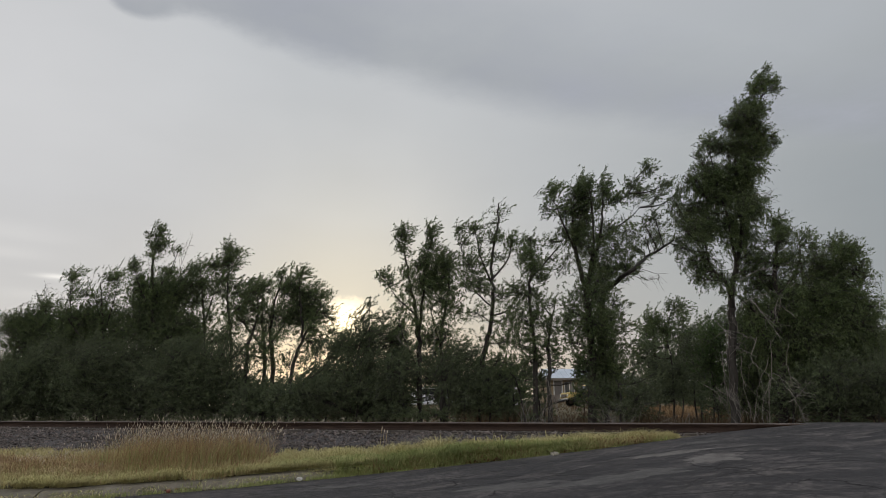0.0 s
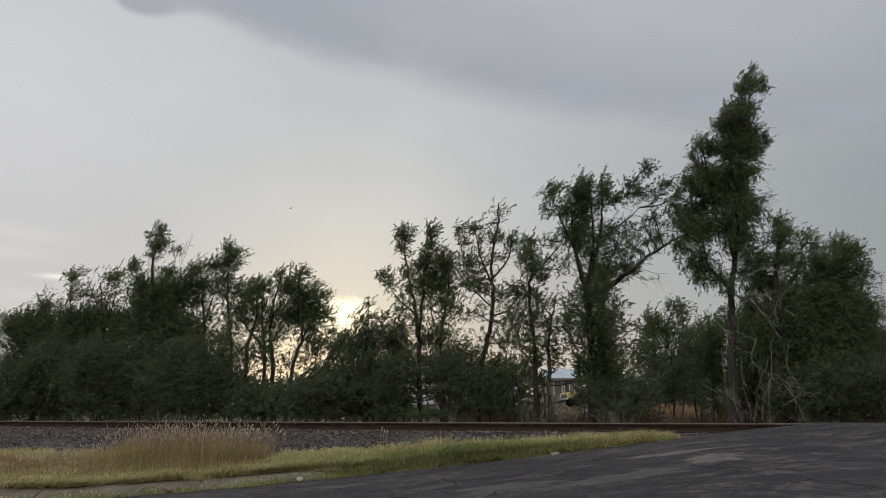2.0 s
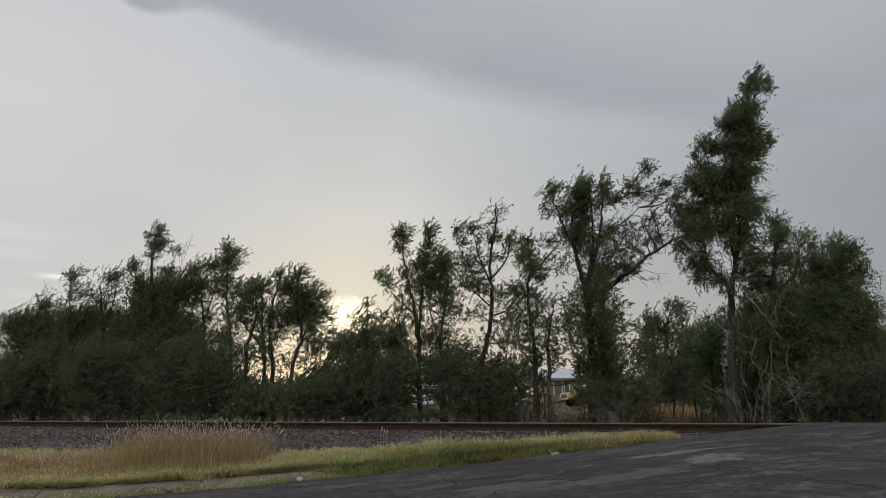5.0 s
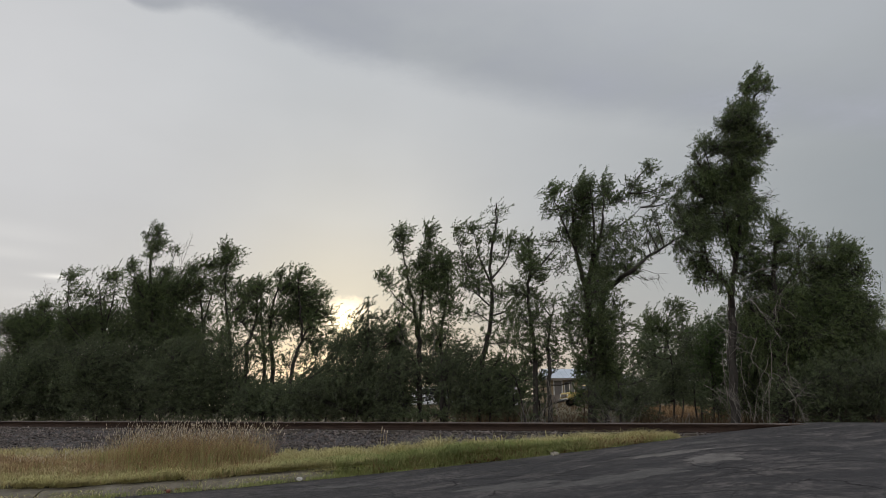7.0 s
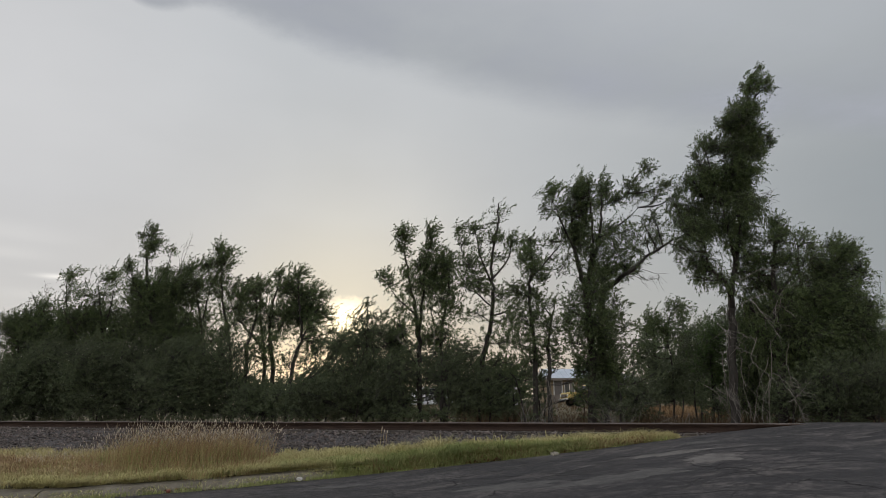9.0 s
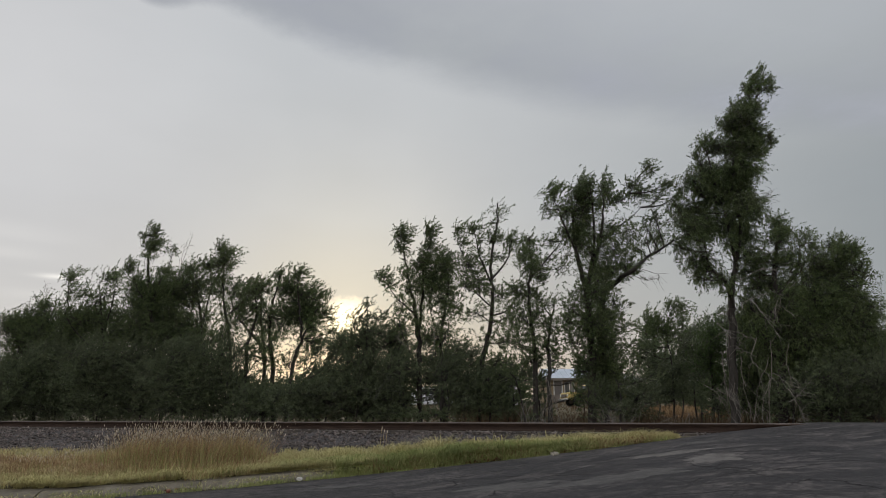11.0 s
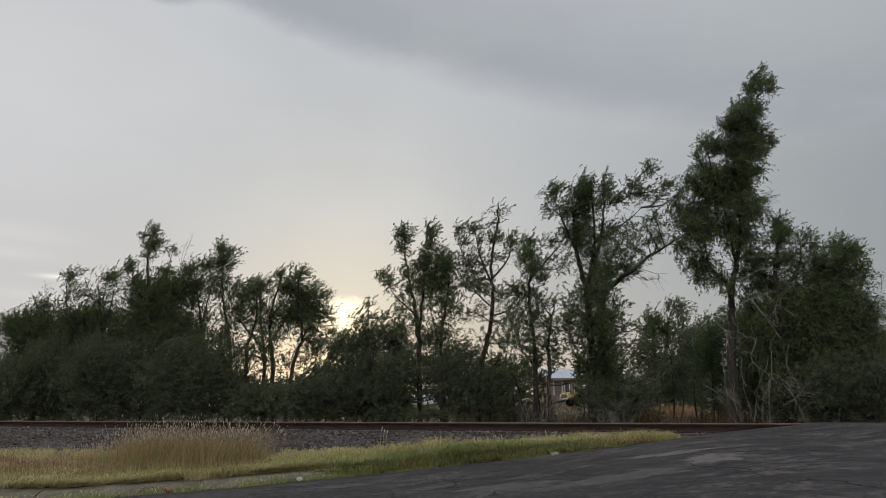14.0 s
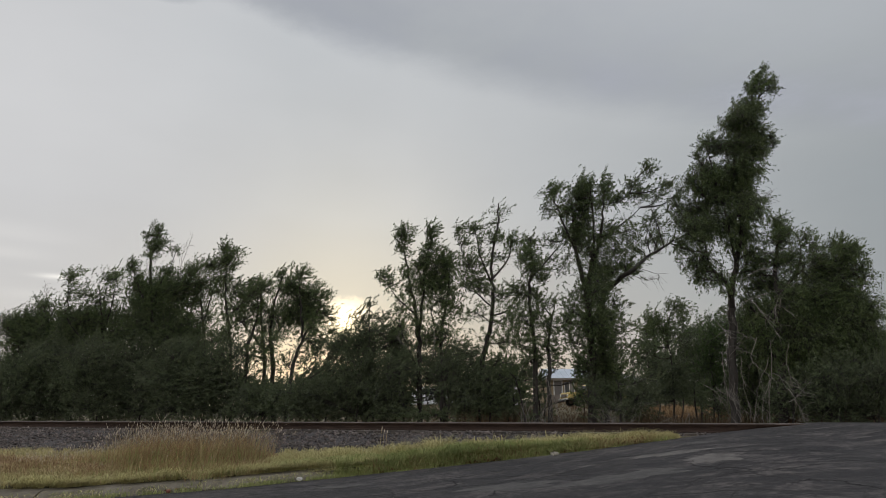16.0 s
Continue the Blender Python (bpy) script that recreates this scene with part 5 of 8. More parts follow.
grow("shrub", "scrubby shrub in the yard behind the elms", "shrub", (8.49, 33.46, 1.19), 0.09, "s", shoots=18, low=0.42,
     limbs=[(0.05, 0.0, 0.0, 0.17, 1.02, 0.04, 2.08)],
     crown=[(0.2, 1.15, 0.87, 0.49, 1.5)])
grow("shrub", "scrubby shrub in the yard behind the elms", "shrub", (10.62, 34.69, 1.29), 0.09, "s", shoots=18, low=0.42,
     limbs=[(0.05, 0.0, 0.0, 0.18, 0.95, 0.07, 2.05)],
     crown=[(0.29, 2.75, 0.74, 0.8, 1.5)])
grow("shrub", "scrubby shrub in the yard behind the elms", "shrub", (10.62, 31.4, 1.14), 0.09, "s", shoots=18, low=0.42,
     limbs=[(0.05, 0.0, 0.0, 0.17, 1.02, 0.08, 2.02)],
     crown=[(0.21, 2.66, 0.77, 0.82, 1.5)])
grow("shrub", "scrubby shrub in the yard behind the elms", "shrub", (11.03, 30.12, 1.09), 0.09, "s", shoots=18, low=0.42,
     limbs=[(0.05, 0.0, 0.0, 0.17, 1.05, 0.09, 2.01)],
     crown=[(0.2, 2.49, 0.74, 0.99, 1.8), (0.22, 1.29, 0.61, 0.61, 1.4)])
grow("shrub", "scrubby shrub in the yard behind the elms", "shrub", (5.97, 30.21, 0.99), 0.09, "s", shoots=18, low=0.42,
     limbs=[(0.05, 0.0, 0.0, 0.14, 1.15, 0.01, 2.11)],
     crown=[(0.45, 1.6, 0.45, 0.7, 1.4)])
grow("shrub", "scrubby shrub in the yard behind the elms", "shrub", (7.19, 31.85, 1.09), 0.09, "s", shoots=18, low=0.42,
     limbs=[(0.05, 0.0, 0.0, 0.15, 1.08, 0.03, 2.1)],
     crown=[(0.03, 3.13, 0.73, 1.05, 1.6), (0.21, 1.59, 0.78, 0.78, 1.6)])
grow("shrub", "dense dark green shrub under the row of elms", "shrub", (0.96, 25.89, 0.7), 0.08, "s", shoots=18, low=0.42,
     limbs=[(0.05, 0.0, 0.0, 0.09, 1.35, -0.05, 2.17)],
     crown=[(0.13, 3.22, 0.53, 0.53, 1.2)])
grow("shrub", "dense dark green shrub under the row of elms", "shrub", (2.45, 25.21, 0.7), 0.08, "s", shoots=18, low=0.42,
     limbs=[(0.05, 0.0, 0.0, 0.1, 1.33, -0.03, 2.14)],
     crown=[(-0.06, 2.54, 0.62, 0.41, 1.3)])
grow("shrub", "dense dark green shrub under the row of elms", "shrub", (-5.26, 29.23, 0.72), 0.08, "s", shoots=18, low=0.42,
     limbs=[(0.05, 0.0, 0.0, 0.06, 1.4, -0.15, 2.33)],
     crown=[(-0.13, 3.63, 0.72, 0.48, 1.2), (0.82, 3.99, 0.6, 0.48, 1.3)])
grow("shrub", "distant trees beyond the yard", "shrub", (-28.8, 98.49, 2.85), 0.24, "s", shoots=18, low=0.42,
     limbs=[(0.05, 0.0, 0.0, 0.12, 0.74, -0.66, 3.87)],
     crown=[(-0.29, 2.14, 3.52, 2.08, 2.0)])
grow("shrub", "distant trees beyond the yard", "shrub", (-24.19, 99.7, 2.85), 0.24, "s", shoots=18, low=0.42,
     limbs=[(0.05, 0.0, 0.0, 0.16, 0.76, -0.6, 3.94)],
     crown=[(-0.23, 1.87, 3.56, 2.1, 2.0)])
grow("shrub", "distant trees beyond the yard", "shrub", (-19.44, 100.86, 2.85), 0.24, "s", shoots=18, low=0.42,
     limbs=[(0.05, 0.0, 0.0, 0.2, 0.79, -0.53, 4.0)],
     crown=[(-0.2, 2.23, 3.6, 2.13, 2.0)])
grow("shrub", "distant trees beyond the yard", "shrub", (-13.07, 91.41, 2.85), 0.24, "s", shoots=18, low=0.42,
     limbs=[(0.05, 0.0, 0.0, 0.21, 0.59, -0.41, 3.5)],
     crown=[(-0.12, 1.6, 3.26, 1.93, 2.0)])
grow("shrub", "distant trees beyond the yard", "shrub", (-8.64, 92.7, 2.85), 0.24, "s", shoots=18, low=0.42,
     limbs=[(0.05, 0.0, 0.0, 0.24, 0.62, -0.35, 3.57)],
     crown=[(-0.09, 1.94, 3.31, 1.96, 2.0)])
grow("shrub", "distant trees beyond the yard", "shrub", (-4.07, 93.94, 2.85), 0.24, "s", shoots=18, low=0.42,
     limbs=[(0.05, 0.0, 0.0, 0.28, 0.64, -0.29, 3.63)],
     crown=[(-0.04, 1.68, 3.35, 1.98, 2.0)])
grow("shrub", "distant trees beyond the yard", "shrub", (0.55, 85.28, 2.85), 0.24, "s", shoots=18, low=0.42,
     limbs=[(0.05, 0.0, 0.0, 0.28, 0.46, -0.2, 3.17)],
     crown=[(0.01, 1.67, 3.04, 1.8, 2.0)])
grow("shrub", "distant trees beyond the yard", "shrub", (4.87, 86.62, 2.85), 0.24, "s", shoots=18, low=0.42,
     limbs=[(0.05, 0.0, 0.0, 0.31, 0.49, -0.14, 3.24)],
     crown=[(0.05, 1.45, 3.09, 1.83, 2.0)])
grow("shrub", "distant trees beyond the yard", "shrub", (9.32, 87.91, 2.85), 0.24, "s", shoots=18, low=0.42,
     limbs=[(0.05, 0.0, 0.0, 0.35, 0.51, -0.08, 3.31)],
     crown=[(0.1, 1.77, 3.14, 1.85, 2.0)])
grow("shrub", "distant trees beyond the yard", "shrub", (12.45, 79.92, 2.85), 0.24, "s", shoots=18, low=0.42,
     limbs=[(0.05, 0.0, 0.0, 0.34, 0.34, -0.01, 2.89)],
     crown=[(0.12, 1.23, 2.85, 1.68, 2.0)])
grow("shrub", "distant trees beyond the yard", "shrub", (16.72, 81.29, 2.85), 0.24, "s", shoots=18, low=0.42,
     limbs=[(0.05, 0.0, 0.0, 0.38, 0.37, 0.04, 2.96)],
     crown=[(0.17, 1.53, 2.9, 1.72, 2.0)])
grow("shrub", "distant trees beyond the yard", "shrub", (21.1, 82.61, 2.85), 0.24, "s", shoots=18, low=0.42,
     limbs=[(0.05, 0.0, 0.0, 0.41, 0.4, 0.11, 3.03)],
     crown=[(0.2, 1.32, 2.95, 1.74, 2.0)])
grow("shrub", "distant trees beyond the yard", "shrub", (22.95, 75.19, 2.85), 0.24, "s", shoots=18, low=0.42,
     limbs=[(0.05, 0.0, 0.0, 0.4, 0.24, 0.15, 2.64)],
     crown=[(0.24, 1.32, 2.68, 1.59, 2.0)])
grow("shrub", "distant trees beyond the yard", "shrub", (27.19, 76.58, 2.85), 0.24, "s", shoots=18, low=0.42,
     limbs=[(0.05, 0.0, 0.0, 0.43, 0.27, 0.21, 2.71)],
     crown=[(0.26, 1.12, 2.73, 1.61, 2.0)])
grow("shrub", "distant trees beyond the yard", "shrub", (31.54, 77.91, 2.85), 0.24, "s", shoots=18, low=0.42,
     limbs=[(0.05, 0.0, 0.0, 0.46, 0.3, 0.27, 2.78)],
     crown=[(0.32, 1.41, 2.78, 1.64, 2.0)])
grow("shrub", "distant trees beyond the yard", "shrub", (32.28, 71.0, 2.85), 0.24, "s", shoots=18, low=0.42,
     limbs=[(0.05, 0.0, 0.0, 0.45, 0.16, 0.3, 2.42)],
     crown=[(0.31, 0.94, 2.53, 1.5, 2.0)])
grow("shrub", "distant trees beyond the yard", "shrub", (36.51, 72.38, 2.85), 0.24, "s", shoots=18, low=0.42,
     limbs=[(0.05, 0.0, 0.0, 0.48, 0.18, 0.35, 2.49)],
     crown=[(0.37, 1.22, 2.58, 1.53, 2.0)])
grow("shrub", "distant trees beyond the yard", "shrub", (40.86, 73.71, 2.85), 0.24, "s", shoots=18, low=0.42,
     limbs=[(0.05, 0.0, 0.0, 0.51, 0.21, 0.41, 2.56)],
     crown=[(0.39, 1.03, 2.63, 1.55, 2.0)])
grow("shrub", "low scrub along the far side of the track", "shrub", (4.23, 23.31, 0.7), 0.07, "s", shoots=18, low=0.42,
     limbs=[(0.05, 0.0, 0.0, 0.1, 1.29, 0.0, 2.04)],
     crown=[(0.5, 0.6, 0.4, 0.16, 1.2)])
grow("shrub", "low scrub along the far side of the track", "shrub", (5.96, 21.44, 0.7), 0.07, "s", shoots=18, low=0.42,
     limbs=[(0.05, 0.0, 0.0, 0.11, 1.25, 0.03, 1.94)],
     crown=[(-0.07, 0.83, 0.6, 0.24, 1.4)])
grow("shrub", "low scrub along the far side of the track", "shrub", (7.58, 25.1, 0.8), 0.07, "s", shoots=18, low=0.42,
     limbs=[(0.05, 0.0, 0.0, 0.13, 1.23, 0.05, 2.03)],
     crown=[(-0.19, 0.64, 0.32, 0.12, 1.2)])
grow("shrub", "low scrub along the far side of the track", "shrub", (7.88, 22.77, 0.7), 0.07, "s", shoots=18, low=0.42,
     limbs=[(0.05, 0.0, 0.0, 0.13, 1.28, 0.06, 2.01)],
     crown=[(0.19, 0.73, 0.29, 0.09, 1.2)])
grow("shrub", "low scrub along the far side of the track", "shrub", (7.86, 21.68, 0.7), 0.07, "s", shoots=18, low=0.42,
     limbs=[(0.05, 0.0, 0.0, 0.12, 1.26, 0.06, 1.95)],
     crown=[(0.13, 1.09, 0.28, 0.44, 1.2)])
grow("shrub", "low scrub along the far side of the track", "shrub", (2.81, 23.95, 0.7), 0.07, "s", shoots=18, low=0.42,
     limbs=[(0.05, 0.0, 0.0, 0.1, 1.31, -0.02, 2.07)],
     crown=[(-0.09, 0.93, 0.54, 0.31, 1.3)])
grow("shrub", "dense dark green shrub under the row of elms", "shrub", (-0.99, 26.21, 0.7), 0.08, "s", shoots=18, low=0.42,
     limbs=[(0.05, 0.0, 0.0, 0.08, 1.36, -0.08, 2.19)],
     crown=[(-0.06, 2.72, 0.75, 0.64, 1.7), (0.58, 2.51, 0.64, 0.54, 1.4), (-0.82, 3.25, 0.54, 0.54, 1.5)])
grow("shrub", "dense dark green shrub under the row of elms", "shrub", (0.02, 25.76, 0.7), 0.08, "s", shoots=18, low=0.42,
     limbs=[(0.05, 0.0, 0.0, 0.08, 1.35, -0.06, 2.17)],
     crown=[(0.11, 3.1, 0.53, 0.64, 1.6), (-0.32, 3.63, 0.43, 0.53, 1.2)])
grow("shrub", "dense dark green shrub under the row of elms", "shrub", (1.32, 25.72, 0.7), 0.08, "s", shoots=18, low=0.42,
     limbs=[(0.05, 0.0, 0.0, 0.09, 1.35, -0.04, 2.16)],
     crown=[(-0.04, 2.47, 0.63, 0.46, 1.8), (0.69, 2.12, 0.67, 0.54, 1.6)])
grow("shrub", "dense dark green shrub under the row of elms", "shrub", (2.35, 24.16, 0.7), 0.08, "s", shoots=18, low=0.42,
     limbs=[(0.05, 0.0, 0.0, 0.09, 1.31, -0.02, 2.08)],
     crown=[(-0.08, 1.27, 0.35, 0.43, 0.5), (0.69, 2.12, 0.35, 0.35, 0.8)])
grow("shrub", "dense dark green shrub under the row of elms", "shrub", (-4.68, 27.87, 0.7), 0.08, "s", shoots=18, low=0.42,
     limbs=[(0.05, 0.0, 0.0, 0.06, 1.39, -0.14, 2.28)],
     crown=[(-0.19, 2.39, 0.8, 0.5, 1.8), (0.6, 2.61, 0.57, 0.5, 1.6)])
grow("shrub", "scrubby shrub in the yard behind the elms", "shrub", (15.87, 49.88, 2.07), 0.11, "s", shoots=18, low=0.42,
     limbs=[(0.05, 0.0, 0.0, 0.27, 0.49, 0.11, 2.07)],
     crown=[(0.38, 1.36, 1.62, 0.81, 2)])
grow("shrub", "scrubby shrub in the yard behind the elms", "shrub", (16.91, 47.21, 1.97), 0.11, "s", shoots=18, low=0.42,
     limbs=[(0.05, 0.0, 0.0, 0.27, 0.53, 0.13, 2.03)],
     crown=[(0.38, 1.35, 1.53, 0.84, 2)])
grow("shrub", "dense dark green shrub under the row of elms", "shrub", (-0.63, 27.15, 0.72), 0.08, "s", shoots=18, low=0.42,
     limbs=[(0.05, 0.0, 0.0, 0.08, 1.35, -0.08, 2.22)],
     crown=[(-0.16, 1.78, 0.35, 0.35, 0.9), (0.37, 1.63, 0.44, 0.31, 0.9), (0.76, 1.78, 0.31, 0.31, 0.9)])
grow("shrub", "low scrub along the far side of the track", "shrub", (5.67, 21.02, 0.7), 0.08, "s", shoots=18, low=0.42,
     limbs=[(0.05, 0.0, 0.0, 0.11, 1.25, 0.03, 1.91)],
     crown=[(-0.1, 1.16, 0.51, 0.48, 1.2), (0.48, 1.41, 0.44, 0.51, 0.9), (0.18, 0.83, 0.59, 0.2, 1.3)])
grow("shrub", "scrubby shrub in the yard behind the elms", "shrub", (12.2, 38.37, 1.48), 0.08, "s", shoots=18, low=0.42,
     limbs=[(0.05, 0.0, 0.0, 0.21, 0.83, 0.08, 2.05)],
     crown=[(0.06, 1.32, 1.0, 0.62, 1.6)])
grow("shrub", "scrubby shrub in the yard behind the elms", "shrub", (13.47, 38.89, 1.53), 0.08, "s", shoots=18, low=0.42,
     limbs=[(0.05, 0.0, 0.0, 0.22, 0.79, 0.1, 2.03)],
     crown=[(0.36, 1.41, 0.88, 0.69, 1.5)])
grow("shrub", "low scrub along the far side of the track", "shrub", (5.08, 22.93, 0.7), 0.08, "s", shoots=18, low=0.42,
     limbs=[(0.05, 0.0, 0.0, 0.11, 1.29, 0.02, 2.02)],
     crown=[(0.11, 2.05, 0.41, 0.41, 1.0), (0.8, 2.29, 0.45, 0.34, 0.6)])
grow("shrub", "low scrub along the far side of the track", "shrub", (2.87, 21.52, 0.7), 0.075, "s", shoots=18, low=0.42,
     limbs=[(0.05, 0.0, 0.0, 0.09, 1.26, -0.01, 1.94)],
     crown=[(-0.01, 1.43, 0.31, 0.7, 1.1), (0.27, 1.05, 0.24, 0.43, 1.0), (-0.25, 0.83, 0.35, 0.21, 1.2)])
grow("shrub", "low scrub along the far side of the track", "shrub", (6.33, 23.46, 0.7), 0.075, "s", shoots=18, low=0.42,
     limbs=[(0.05, 0.0, 0.0, 0.12, 1.3, 0.03, 2.04)],
     crown=[(0.17, 2.61, 0.35, 0.5, 0.8), (-0.2, 2.01, 0.38, 0.31, 0.8)])
grow("shrub", "low scrub along the far side of the track", "shrub", (3.09, 21.63, 0.7), 0.07, "s", shoots=18, low=0.42,
     limbs=[(0.05, 0.0, 0.0, 0.09, 1.26, -0.01, 1.95)],
     crown=[(0.0, 1.77, 0.19, 0.56, 1.1), (0.6, 2.47, 0.39, 0.21, 0.5)])

grow("tree", "broad dark elm tree thick with leaves to the ground", "tree", (10.79, 20.3, 0.7), 0.075, "g", shoots=16, low=0.3,
     limbs=[(0.16, 0.0, 0.0, 0.04, 2.37, 0.09, 4.05, 0.11, 5.62), (0.1, 0.9, 0.0, 1.21, 2.37, 1.65, 3.71, 2.02, 5.09), (0.1, -0.8, 0.0, -0.89, 2.2, -0.88, 3.71, -0.83, 4.91)],
     crown=[(-1.03, 3.61, 0.76, 0.76, 2.0), (0.08, 3.96, 1.02, 0.85, 2.2), (0.88, 3.96, 0.58, 0.64, 2.0), (-0.6, 2.53, 1.00, 0.92, 2.2), (0.67, 2.7, 1.09, 1.00, 2.2), (1.81, 2.5, 0.73, 0.77, 2.2), (1.96, 2.95, 0.34, 0.37, 1.5), (-1.37, 2.37, 0.58, 0.75, 2.0), (-1.56, 1.39, 0.66, 0.66, 2.0)] + [(-0.33, 1.39, 0.99, 0.66, 2.0), (1.0, 1.47, 0.99, 0.74, 2.0), (2.0, 1.55, 0.82, 0.82, 2.0), (-0.72, 4.39, 0.44, 0.44, 1.3)])
grow("shrub", "tall loose shrub behind the gap between two elms", "shrub", (8.88, 27, 0.9), 0.085, "s", shoots=16, low=0.3,
     limbs=[(0.06, 0.0, 0.0, 0.09, 2.47, -0.05, 3.57), (0.05, 0.9, 0.0, 0.93, 2.47, 1.18, 3.57)],
     crown=[(-0.97, 3.08, 0.44, 0.53, 1.1), (-0.58, 2.36, 0.75, 0.75, 1.5), (0.42, 2.47, 0.80, 0.80, 1.5), (1.39, 2.69, 0.66, 1.00, 1.8), (0.73, 3.57, 0.62, 0.76, 1.1), (-0.73, 3.44, 0.49, 0.58, 1.0), (1.54, 3.84, 0.49, 0.63, 1.5), (-0.09, 1.6, 1.32, 0.48, 1.5), (-1.52, 1.6, 0.57, 0.66, 1.6)])
grow("shrub", "olive green shrub behind the tall elm", "shrub", (10.03, 24, 0.8), 0.075, "s", shoots=16, low=0.3,
     limbs=[(0.06, 0.0, 0.0, 0.1, 2.36, 0.32, 3.54)],
     crown=[(-0.55, 3.34, 0.44, 0.79, 1.8), (-0.04, 3.94, 0.52, 0.60, 1.7), (0.76, 3.94, 0.52, 0.64, 1.8), (-0.49, 2.36, 0.55, 0.71, 1.9), (0.52, 2.56, 0.67, 0.87, 2.0), (-0.19, 1.4, 0.78, 0.62, 1.7)])
grow("tree", "dark elm tree with its crown closed among its neighbours", "tree", (-18.65, 35.2, 0.8), 0.085, "a", shoots=16, low=0.3,
     limbs=[(0.12, 0.0, 0.0, -0.28, 3.42, -0.7, 5.74, -0.87, 7.53), (0.07, -0.41, 3.99, -1.84, 5.74, -2.45, 6.93), (0.07, -0.41, 3.99, 0.8, 5.74, 1.06, 7.23)],
     crown=[(-0.81, 5.68, 1.05, 0.59, 1.7), (-2.51, 5.3, 1.46, 0.76, 2.0), (0.67, 5.62, 1.00, 0.59, 1.7)])
grow("tree", "dark elm tree with its crown closed among its neighbours", "tree", (-13.37, 33.4, 0.8), 0.085, "a", shoots=16, low=0.3,
     limbs=[(0.12, 0.0, 0.0, -0.21, 3.28, -0.54, 5.48, -0.65, 7.18), (0.07, -0.32, 3.83, -1.62, 5.48, -2.16, 6.61), (0.07, -0.32, 3.83, 0.88, 5.48, 1.18, 6.9)],
     crown=[(-1.35, 6.33, 0.67, 0.84, 1.7), (-0.41, 7.04, 0.84, 0.90, 1.8), (-0.09, 5.48, 1.28, 1.00, 2.0), (0.84, 4.37, 0.99, 0.83, 2.0), (-1.7, 4.93, 1.11, 0.72, 2.0)])
grow("tree", "dark elm tree with its crown closed among its neighbours", "tree", (-7.89, 31.0, 0.8), 0.085, "a", shoots=16, low=0.3,
     limbs=[(0.12, 0.0, 0.0, -0.14, 3.1, -0.37, 5.14, -0.42, 6.72), (0.07, -0.22, 3.6, -1.38, 5.14, -1.84, 6.19), (0.07, -0.22, 3.6, 0.95, 5.14, 1.27, 6.45)],
     crown=[(-1.62, 6.72, 0.52, 0.57, 1.0), (-0.68, 6.4, 0.63, 0.57, 1.1), (-1.53, 5.4, 0.41, 0.67, 0.7), (-0.34, 5.14, 0.52, 0.67, 0.6), (1.07, 5.14, 0.67, 0.57, 1.1), (1.7, 5.53, 0.57, 0.52, 1.1)])
grow("shrub", "dark scrub at the foot of the thin elms", "shrub", (2.44, 26, 0.8), 0.08, "s", shoots=16, low=0.3,
     limbs=[(0.05, 0.0, 0.0, 0.0, 1.46, 0.12, 2.08)],
     crown=[(-2.1, 2.29, 0.85, 0.85, 1.9), (-1.04, 1.98, 0.76, 0.72, 1.7), (0.02, 2.12, 0.72, 0.55, 1.5), (-0.42, 1.25, 1.26, 0.55, 1.7), (0.83, 2.29, 0.51, 0.51, 1.3), (-1.78, 3.13, 0.64, 0.56, 1.4), (3.25, 1.67, 0.5, 0.6, 1.6), (3.75, 2.5, 0.64, 0.72, 1.5)])
grow("shrub", "dark scrub at the foot of the forked elm", "shrub", (-1.67, 24.6, 0.75), 0.08, "s", shoots=16, low=0.3,
     limbs=[(0.05, 0.0, 0.0, -0.0, 1.47, 0.09, 2.06)],
     crown=[(-1.21, 1.66, 0.72, 0.60, 1.8), (1.27, 2.17, 0.40, 0.44, 1.5), (1.51, 1.43, 0.24, 0.24, 1.3), (0.69, 2.17, 0.32, 0.40, 1.4), (0.29, 1.66, 0.28, 0.36, 1.4), (-0.21, 1.86, 0.68, 0.64, 1.8), (-0.0, 1.23, 0.99, 0.40, 1.8), (1.69, 1.66, 0.44, 0.52, 1.5), (-2.79, 1.47, 0.80, 0.48, 1.8), (-2.01, 1.94, 0.52, 0.44, 1.6)])
grow("shrub", "dark shrub filling the space between two elms", "shrub", (-2.57, 25.6, 0.75), 0.08, "s", shoots=16, low=0.3,
     limbs=[(0.06, 0.0, 0.0, -0.01, 1.9, -0.01, 3.36), (0.05, 0.5, 0.0, 1.13, 1.9, 1.22, 3.15)],
     crown=[(-1.23, 3.31, 0.55, 0.55, 1.6), (-0.26, 3.57, 0.76, 0.76, 1.7), (0.79, 3.57, 0.59, 0.68, 1.6), (-0.45, 2.52, 0.80, 0.67, 1.8), (0.81, 2.56, 0.75, 0.63, 1.7), (2.02, 2.73, 0.46, 0.55, 1.4), (1.75, 3.48, 0.38, 0.46, 1.0), (-1.49, 2.42, 0.54, 0.54, 1.7)])
grow("shrub", "dark shrub under the broad elm", "shrub", (-6.79, 28.5, 0.75), 0.085, "s", shoots=16, low=0.3,
     limbs=[(0.05, 0.0, 0.0, 0.0, 1.58, 0.02, 2.04)],
     crown=[(-1.4, 1.81, 0.74, 0.56, 1.7), (-0.23, 1.58, 0.79, 0.51, 1.7), (0.91, 1.81, 0.74, 0.60, 1.7), (1.7, 2.26, 0.60, 0.60, 1.5), (-2.13, 2.22, 0.51, 0.56, 1.4)])


